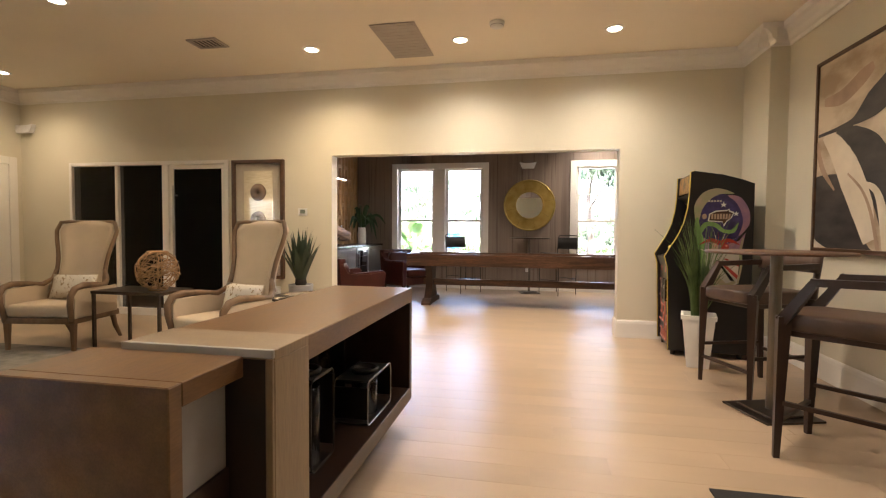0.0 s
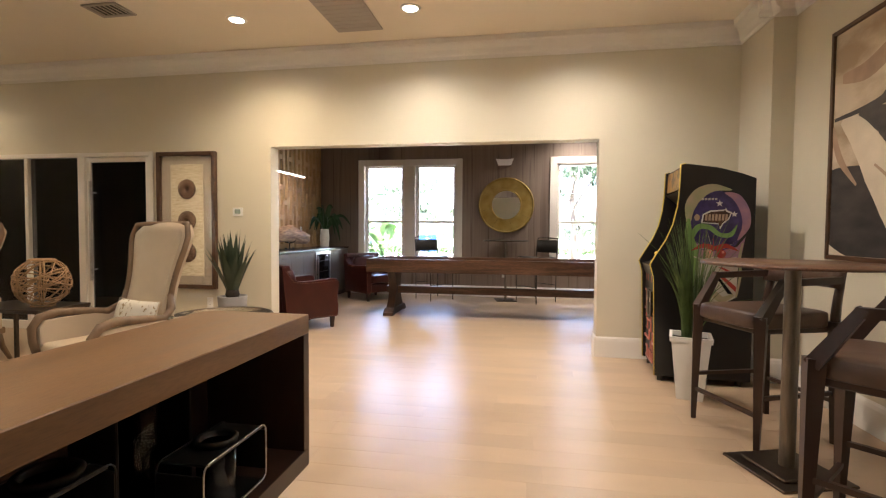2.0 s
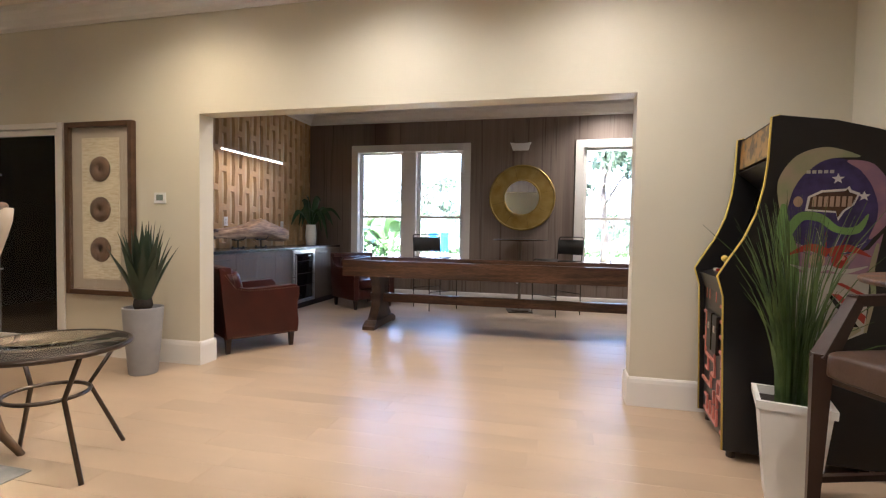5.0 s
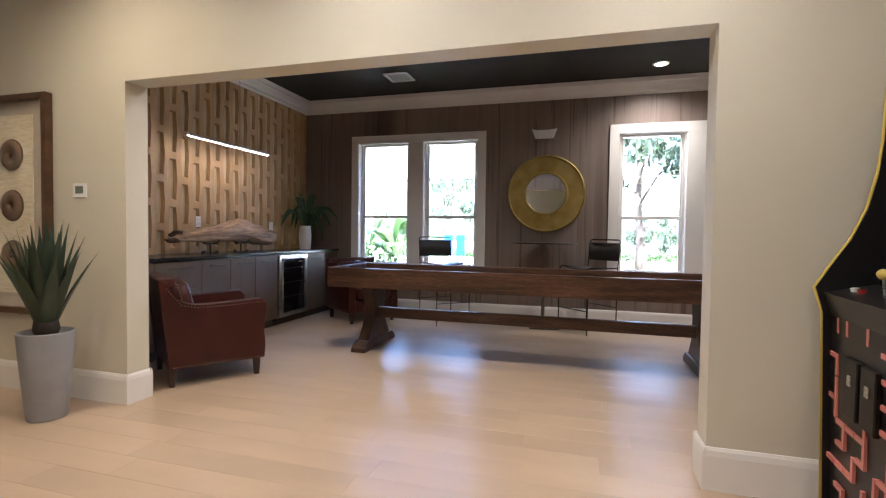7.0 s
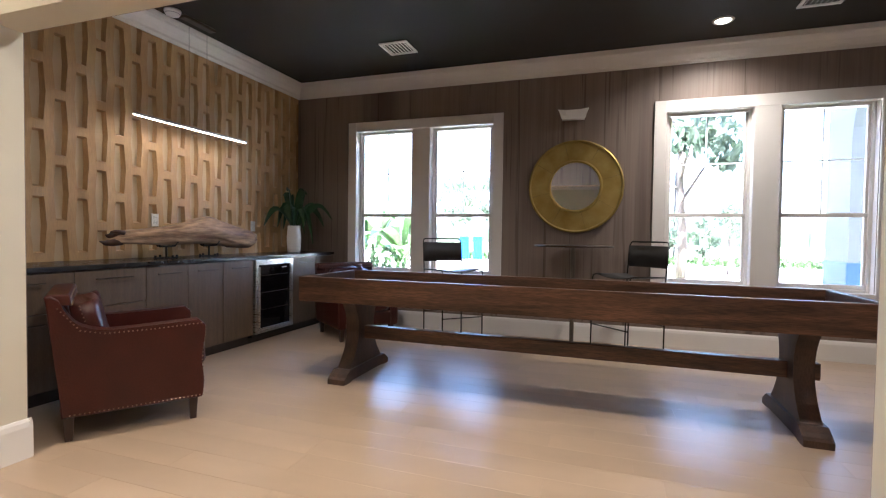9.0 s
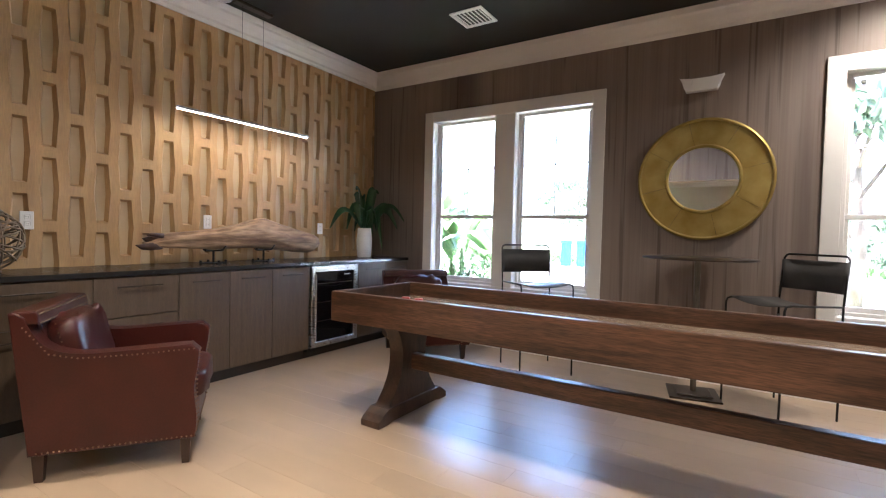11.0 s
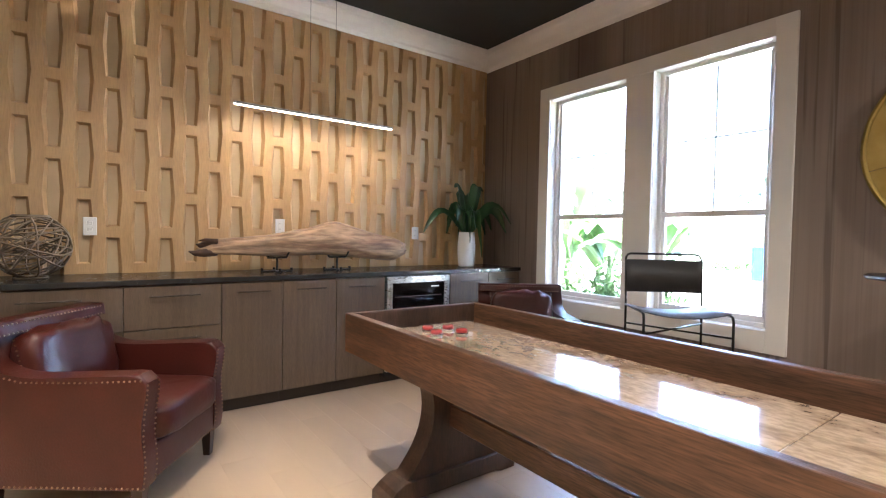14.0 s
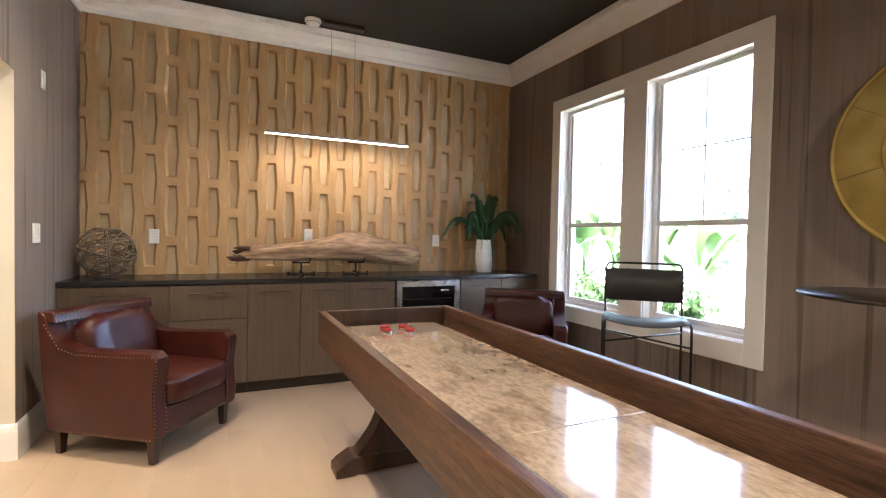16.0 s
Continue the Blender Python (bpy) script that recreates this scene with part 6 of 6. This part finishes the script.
ribbon_print([(0.36, 0.70), (0.43, 0.745), (0.50, 0.70), (0.58, 0.74)], [0.020, 0.028, 0.024, 0.010], -0.0056, M_SAGEART, "sage printed scroll")
for px, pz, r in ((0.465, 1.46, 0.028), (0.571, 1.375, 0.026)):
    flag([(px + (r if k % 2 == 0 else r * 0.42) * math.sin(k * math.pi / 5), pz + (r if k % 2 == 0 else r * 0.42) * math.cos(k * math.pi / 5)) for k in range(10)], -0.0062, M_WHITEART, "white printed star")
disc_print("side_art_disc", 0.305, 1.35, 0.020, 0.026, -0.0062, M_TANART, "small printed planet")
EMBLEM = [(0.335, 1.305), (0.345, 1.375), (0.40, 1.405), (0.50, 1.412), (0.512, 1.425), (0.52, 1.405), (0.555, 1.39), (0.535, 1.335), (0.495, 1.30), (0.472, 1.255), (0.462, 1.295), (0.40, 1.30)]
flag(EMBLEM, -0.0068, M_WHITEART, "pale outlined emblem")
flag([(0.447 + (u - 0.447) * 0.90, 1.345 + (v - 1.345) * 0.82) for u, v in EMBLEM], -0.0074, M_SNAG, "dark emblem ground")
for k in range(7):
    u = 0.362 + 0.024 * k
    flag([(u, 1.325), (u + 0.017, 1.325), (u + 0.019, 1.375), (u + 0.003, 1.375)], -0.0080, M_TANART, "tan emblem bar")
for k in range(5):
    u = 0.335 + 0.024 * k
    flag([(u, 1.487), (u + 0.017, 1.487), (u + 0.017, 1.503), (u, 1.503)], -0.0062, M_PALEART, "small pale bar")
for k in range(12):
    a = radians(18 + k * 13)
    q = a + radians(4)
    r0, r1 = 0.075, 0.15 + 0.035 * (k % 3)
    flag([(0.44 + r0 * math.cos(a), 1.07 + r0 * 0.8 * math.sin(a)), (0.44 + r1 * math.cos(a), 1.07 + r1 * math.sin(a)), (0.44 + r0 * math.cos(q), 1.07 + r0 * 0.8 * math.sin(q))],
         -0.0050, (M_REDART, M_PALEART, M_BLUEART)[k % 3], "printed ray")
for sx in (-1, 1):
    ribbon_print([(0.44, 1.10), (0.44 + sx * 0.08, 1.125), (0.44 + sx * 0.17, 1.085)], [0.022, 0.018, 0.002], -0.0056, M_REDART, "red printed wing")
    ribbon_print([(0.44, 1.03), (0.44 + sx * 0.07, 1.012), (0.44 + sx * 0.16, 1.04)], [0.012, 0.012, 0.002], -0.0056, M_PALEART, "pale printed wing")
    disc_print("side_art_disc", 0.44 + sx * 0.046, 1.062, 0.034, 0.036, -0.0068, M_REDART if sx > 0 else M_TANART, "printed ball")
    disc_print("side_art_disc", 0.452 + sx * 0.046, 1.075, 0.010, 0.010, -0.0074, M_PINKART, "printed highlight spot")
flag([(0.47, 0.955), (0.50, 0.955), (0.605, 0.90), (0.605, 0.88)], -0.0062, M_REDART, "red printed wedge")
flag([(0.46, 0.90), (0.49, 0.90), (0.60, 0.80), (0.595, 0.76)], -0.0062, M_REDART, "red printed wedge")
flag([(0.44, 0.90), (0.458, 0.90), (0.575, 0.745), (0.54, 0.745)], -0.0062, M_SCREEN, "black printed wedge")


# ---- outdoors ----
M_LAWN = mat("lawn", (0.17, 0.20, 0.11), 0.9, colour2=(0.11, 0.14, 0.07), scale=2.5, bump=0.6, bscale=40)
M_DRIVE = mat("pale_concrete", (0.48, 0.46, 0.43), 0.8, vary=0.15, scale=1.2, bump=0.2)
M_LEAF = mat("garden_leaf", (0.12, 0.19, 0.075), 0.45, colour2=(0.08, 0.14, 0.045), scale=3, bump=0.1)
M_LEAF2 = mat("tree_leaf", (0.10, 0.13, 0.08), 0.5, colour2=(0.055, 0.08, 0.042), scale=2, bump=0.1)
M_BARK = mat("grey_bark", (0.13, 0.10, 0.075), 0.85, vary=0.4, scale=8, stretch=(2, 2, 0.5), bump=0.6)
M_STUCCO = mat("pale_stucco", (0.13, 0.13, 0.135), 0.85, vary=0.06, scale=2, bump=0.3, bscale=90)
M_NAVY = mat("navy_paint", (0.02, 0.06, 0.18), 0.6, vary=0.1, bump=0.1)
M_SIGNBLUE = mat("blue_sign_face", (0.02, 0.13, 0.55), 0.5, vary=0.05, bump=0)
GZ = -0.12
for m in (M_LEAF, M_LEAF2):
    nt = m.node_tree
    tr = nt.nodes.new("ShaderNodeBsdfTranslucent")
    mx = nt.nodes.new("ShaderNodeMixShader")
    mx.inputs[0].default_value = 0.4
    b = nt.nodes["Principled BSDF"]
    nt.links.new(b.inputs["Base Color"].links[0].from_socket, tr.inputs[0])
    nt.links.new(b.outputs[0], mx.inputs[1])
    nt.links.new(tr.outputs[0], mx.inputs[2])
    nt.links.new(mx.outputs[0], nt.nodes["Material Output"].inputs[0])

bm = B()
n = 20
box(bm, -900, 900, 10.75, 900, GZ - 0.3, GZ)
box(bm, -900, 900, -900, -3.4, GZ - 0.3, GZ)
box(bm, -900, -7.4, -3.4, 10.75, GZ - 0.3, GZ)
box(bm, 4.05, 900, -3.4, 10.75, GZ - 0.3, GZ)
setting("ground", bm, M_LAWN, "mown lawn and planted ground outside", "ground")
bm = B(); box(bm, -60, 60, 15.2, 27.0, GZ - 0.05, GZ + 0.012)
setting("road", bm, M_DRIVE, "pale sunlit concrete drive", "road")
bm = B(); box(bm, -9, 0.9, 13.3, 15.0, GZ - 0.05, GZ + 0.10, 0.01)
setting("pavement", bm, M_DRIVE, "pale concrete footway beside the drive", "pavement")
bm = B()
for y in (15.02, 27.0):
    box(bm, -60, 60, y, y + 0.18, GZ - 0.05, GZ + 0.13, 0.02)
setting("kerb", bm, M_DRIVE, "pale concrete kerbs along the drive", "kerb")
bm = B(); box(bm, X0 - 0.15, XN + 0.21, Y0 - 0.15, WB - 0.05, CEIL + 0.12, CEIL + 0.3); box(bm, X0 - 0.15, GX + 0.15, WB - 0.05, YF + 0.6, CEIL + 0.125, CEIL + 0.3)
setting("roof", bm, M_STUCCO, "flat roof over the building", "roof")
bm = B()
for k in range(40):
    a0 = k * 7.5 - 150
    hgt = 2.3 + 0.9 * noise.noise(Vector((k * 0.37, 2.0, 0))) + 0.4 * noise.noise(Vector((k * 1.7, 5.0, 0)))
    box(bm, a0, a0 + 7.5, 95 + 2 * math.sin(k), 97 + 2 * math.sin(k), GZ, hgt)
setting("backdrop", bm, M_LEAF2, "distant belt of trees beyond the drive", "backdrop")


def leaf_cloud(bm, centre, radii, count, size, rnd, hollow=0.5):
    c = Vector(centre)
    for _ in range(count):
        d = Vector((rnd.gauss(0, 1), rnd.gauss(0, 1), rnd.gauss(0, 1))).normalized() * rnd.uniform(hollow, 1.0)
        g = 0.75 + 0.55 * noise.noise(d * 2.3 + c)
        p = c + Vector((d.x * radii[0], d.y * radii[1], d.z * radii[2])) * g
        q = Euler((rnd.uniform(0, 6.28), rnd.uniform(0, 6.28), rnd.uniform(0, 6.28))).to_matrix()
        s = size * rnd.uniform(0.6, 1.3)
        pts = [(-s, 0, 0), (-s * 0.3, s * 0.42, s * 0.12), (s, 0, 0), (-s * 0.3, -s * 0.42, s * 0.12)]
        bm.faces.new([bm.verts.new(p + q @ Vector(v)) for v in pts])


def tree(x, y, h, spread, rnd_seed, label, leaf=0.11, count=1500, base=0.45):
    t = thing("tree", label, "tree", pose(x, y, GZ))
    rnd = random.Random(rnd_seed)
    bm = B(); tube(bm, [(0, 0, 0), (0.05, 0.02, h * 0.25), (-0.03, 0.05, h * 0.55), (0.02, 0, h * 0.85)], [0.11, 0.085, 0.06, 0.02], 10)
    part("trunk", bm, M_BARK, t)
    bm = B()
    cl = B()
    for k in range(9):
        a = k * 2.4
        z0 = h * (base + 0.05 * k)
        e = (math.cos(a) * spread * rnd.uniform(0.5, 0.95), math.sin(a) * spread * rnd.uniform(0.5, 0.95), z0 + h * rnd.uniform(0.05, 0.25))
        tube(bm, [(0, 0, z0), (e[0] * 0.5, e[1] * 0.5, z0 + (e[2] - z0) * 0.65), e], [0.035, 0.022, 0.008], 6)
        leaf_cloud(cl, e, (spread * 0.42, spread * 0.42, h * 0.11), count // 10, leaf, rnd)
    leaf_cloud(cl, (0, 0, h * 0.9), (spread * 0.5, spread * 0.5, h * 0.12), count // 10, leaf, rnd)
    part("limbs", bm, M_BARK, t)
    tagged(part("crown", cl, M_LEAF2, t, normals=False), kind="stuff")
    return t


tree(1.75, 14.6, 4.6, 1.25, 1, "broad-leaved tree with an open crown outside the window", 0.13, 1300, 0.42)
tree(3.0, 24.2, 2.3, 0.8, 2, "small round-headed garden tree beyond the drive", 0.10, 900, 0.3)
tree(4.55, 24.0, 2.6, 0.85, 4, "small round-headed garden tree beyond the drive", 0.10, 900, 0.3)
tree(-6.5, 29.0, 4.4, 2.0, 6, "leafy tree beyond the drive", 0.16, 1200, 0.35)
tree(-11.5, -1.2, 3.4, 1.6, 21, "leafy tree outside the lounge window", 0.14, 1200, 0.3)
tree(-12.5, 25.0, 3.6, 2.0, 12, "leafy tree beyond the drive", 0.16, 1200, 0.35)
tree(-16.5, 27.0, 4.2, 2.2, 15, "leafy tree beyond the drive", 0.16, 1200, 0.35)
tree(-2.6, 34.0, 4.0, 2.0, 9, "leafy tree beyond the drive", 0.16, 1200, 0.35)


def shrubs(name, label, x0, x1, y, h, count, seed, leaf, material):
    rnd = random.Random(seed)
    s = thing(name, label, "shrub")
    bm = B()
    k = x0
    while k < x1:
        leaf_cloud(bm, (k, y + rnd.uniform(-0.15, 0.15), GZ + h * 0.45), (0.42, 0.32, h * 0.55), count, leaf, rnd, 0.2)
        k += 0.42
    tagged(part("foliage", bm, material, s, normals=False), kind="stuff")
    bm = B()
    k = x0
    while k < x1:
        rod(bm, (k, y, GZ - 0.02), (k, y, GZ + h * 0.6), 0.012, 0.006, seg=5)
        k += 0.42
    part("stems", bm, M_BARK, s)


shrubs("low_hedge", "low clipped flowering hedge under the windows", 0.6, 3.3, 12.6, 0.62, 260, 3, 0.045, M_LEAF)
shrubs("low_hedge", "low mixed shrubs under the windows", -2.0, -0.2, 12.7, 0.55, 200, 5, 0.045, M_LEAF)
shrubs("far_hedge", "clipped hedge on the far side of the drive", -9, 12, 27.9, 0.7, 120, 7, 0.10, M_LEAF)
shrubs("leafy_shrub", "dense bright green shrub by the window", -5.8, -2.4, 12.3, 1.25, 420, 9, 0.055, M_LEAF)

def banana_plant(x, y, size, seed, count):
    bp = thing("banana_plant", "large-leaved banana plant outside the window", "plant", pose(x, y, GZ), group="banana plants")
    rnd = random.Random(seed)
    stems = ((0, 0), (0.35, 0.25), (-0.3, 0.2), (0.6, -0.1))
    for u, v in stems:
        bm = B(); tube(bm, [(u, v, 0), (u * 1.1, v * 1.1, 0.6 * size), (u * 1.2, v * 1.2, 1.1 * size)], [0.07, 0.055, 0.03], 8)
        part("stem", bm, M_LEAF, bp)
    for k in range(count):
        a = k * 2.4
        u0, v0 = stems[k % 4]
        reach, up = rnd.uniform(0.45, 1.1) * size, rnd.uniform(0.5, 1.9) * size
        pts, ws = [], []
        for j in range(9):
            u = j / 8
            pts.append((u0 * 1.2 + math.cos(a) * reach * u, v0 * 1.2 + math.sin(a) * reach * u, 0.75 * size + up * (1.7 * u - 1.25 * u * u)))
            ws.append(0.012 + (0.13 * size * math.sin(max(0, u - 0.12) / 0.88 * math.pi) ** 0.7 if u > 0.12 else 0))
        bm = B(); strip(bm, pts, ws, (0, 0, 1), 0.3)
        part("leaf", bm, M_LEAF, bp, normals=False)


banana_plant(-3.6, 12.9, 1.0, 14, 26)
banana_plant(-5.0, 13.0, 1.3, 18, 24)

# arched porch at the side of the windows
pc = thing("porch", "pale stucco arched porch with a navy base", "porch")
def arch_wall(x, y0, y1, z1, spring, thick):
    a0, a1 = y0 + 0.12, y1 - 0.75
    pts = [(y0, GZ), (a0, GZ), (a0, spring)]
    r = (a1 - a0) / 2
    for k in range(1, 16):
        a = math.pi - k * math.pi / 16
        pts.append(((a0 + a1) / 2 + r * math.cos(a), spring + r * math.sin(a)))
    pts += [(a1, spring), (a1, GZ), (y1, GZ), (y1, z1), (y0, z1)]
    bm = B(); prism(bm, pts, "x", x, x + thick)
    return bm
part("arch", arch_wall(3.64, 10.76, 13.75, 4.4, 2.5, 0.45), M_STUCCO, pc)
bm = B()
box(bm, 3.625, 4.105, 12.985, 13.765, GZ, 0.86, 0.01)
part("navy_base", bm, M_NAVY, pc, "navy painted base")
bm = B(); box(bm, 4.1, 8.0, 13.35, 13.75, GZ, 4.4)
part("wall", bm, M_STUCCO, pc)
bm = B(); box(bm, 3.5, 8.2, 10.75, 13.95, 4.4, 4.6)
part("roof", bm, M_STUCCO, pc)
for x in (-2.22, -1.94):
    sg = thing("banner_sign", "tall blue panel sign on a post by the drive", "sign", pose(x, 14.2, GZ))
    bm = B(); box(bm, -0.10, 0.10, -0.02, 0.02, 0.80, 1.27, 0.01)
    part("panel", bm, M_SIGNBLUE, sg)
    bm = B(); rod(bm, (0, 0.03, 0), (0, 0.03, 1.25), 0.02, seg=8)
    part("post", bm, M_WHITEPLASTIC, sg)
lpst = thing("lamp_post", "slim lamp post by the drive", "street lamp", pose(3.3, 28.5, GZ))
bm = B(); rod(bm, (0, 0, 0), (0, 0, 4.2), 0.06, 0.04, seg=10)
part("pole", bm, M_BLACKMETAL, lpst)
bm = B(); lathe(bm, [(0.05, 4.2), (0.16, 4.3), (0.2, 4.6), (0.05, 4.75), (0.0001, 4.8)], 14)
part("lantern", bm, M_WHITEPLASTIC, lpst)

# ---- oak planks ----
PWID, PLEN = 0.18, 1.22


def plank_box(l, w):
    bm = B(); box(bm, 0.0003, l - 0.0003, 0.0003, w - 0.0003, -0.0055, 0, 0.0006)
    return bm


shared = mesh_of("plank", plank_box(PLEN, PWID), M_OAK)
rnd = random.Random(2)
near, rest = [], []
y, row = Y0, 0
while y < YF - 0.001:
    w = min(PWID, YF - y)
    xa, xb = (X0, XN if y < 5.6 else X1) if y < WA - 0.09 else (PX, GX)
    x = xa - rnd.uniform(0, PLEN)
    while x < xb:
        a, b = max(x, xa), min(x + PLEN, xb)
        if b - a > 0.05:
            full = (b - a > PLEN - 0.001) and w > PWID - 0.001
            if full and -2.6 < x < 2.0 and 2.2 < y < 10.2 and len(near) < 290:
                near.append((a, y))
            else:
                rest.append((a, b, y, w))
        x += PLEN
    y += PWID
    row += 1
for a, y in near:
    ob = new("plank", shared)
    ob.parent, ob.location = floor, (a, y, 0)
vs, fs = [], []
for a, b, y, w in rest:
    i = len(vs)
    p, q, r, s = a + 0.0004, b - 0.0004, y + 0.0004, y + w - 0.0004
    vs += [(p, r, -0.0055), (q, r, -0.0055), (q, s, -0.0055), (p, s, -0.0055), (p, r, 0), (q, r, 0), (q, s, 0), (p, s, 0)]
    fs += [(i + 4, i + 5, i + 6, i + 7), (i, i + 1, i + 5, i + 4), (i + 1, i + 2, i + 6, i + 5), (i + 2, i + 3, i + 7, i + 6), (i + 3, i, i + 4, i + 7)]
me = bpy.data.meshes.new("planks")
me.from_pydata(vs, [], fs)
me.materials.append(M_OAK)
ob = new("planks", me)
ob.parent = floor
tagged(ob, kind="stuff")
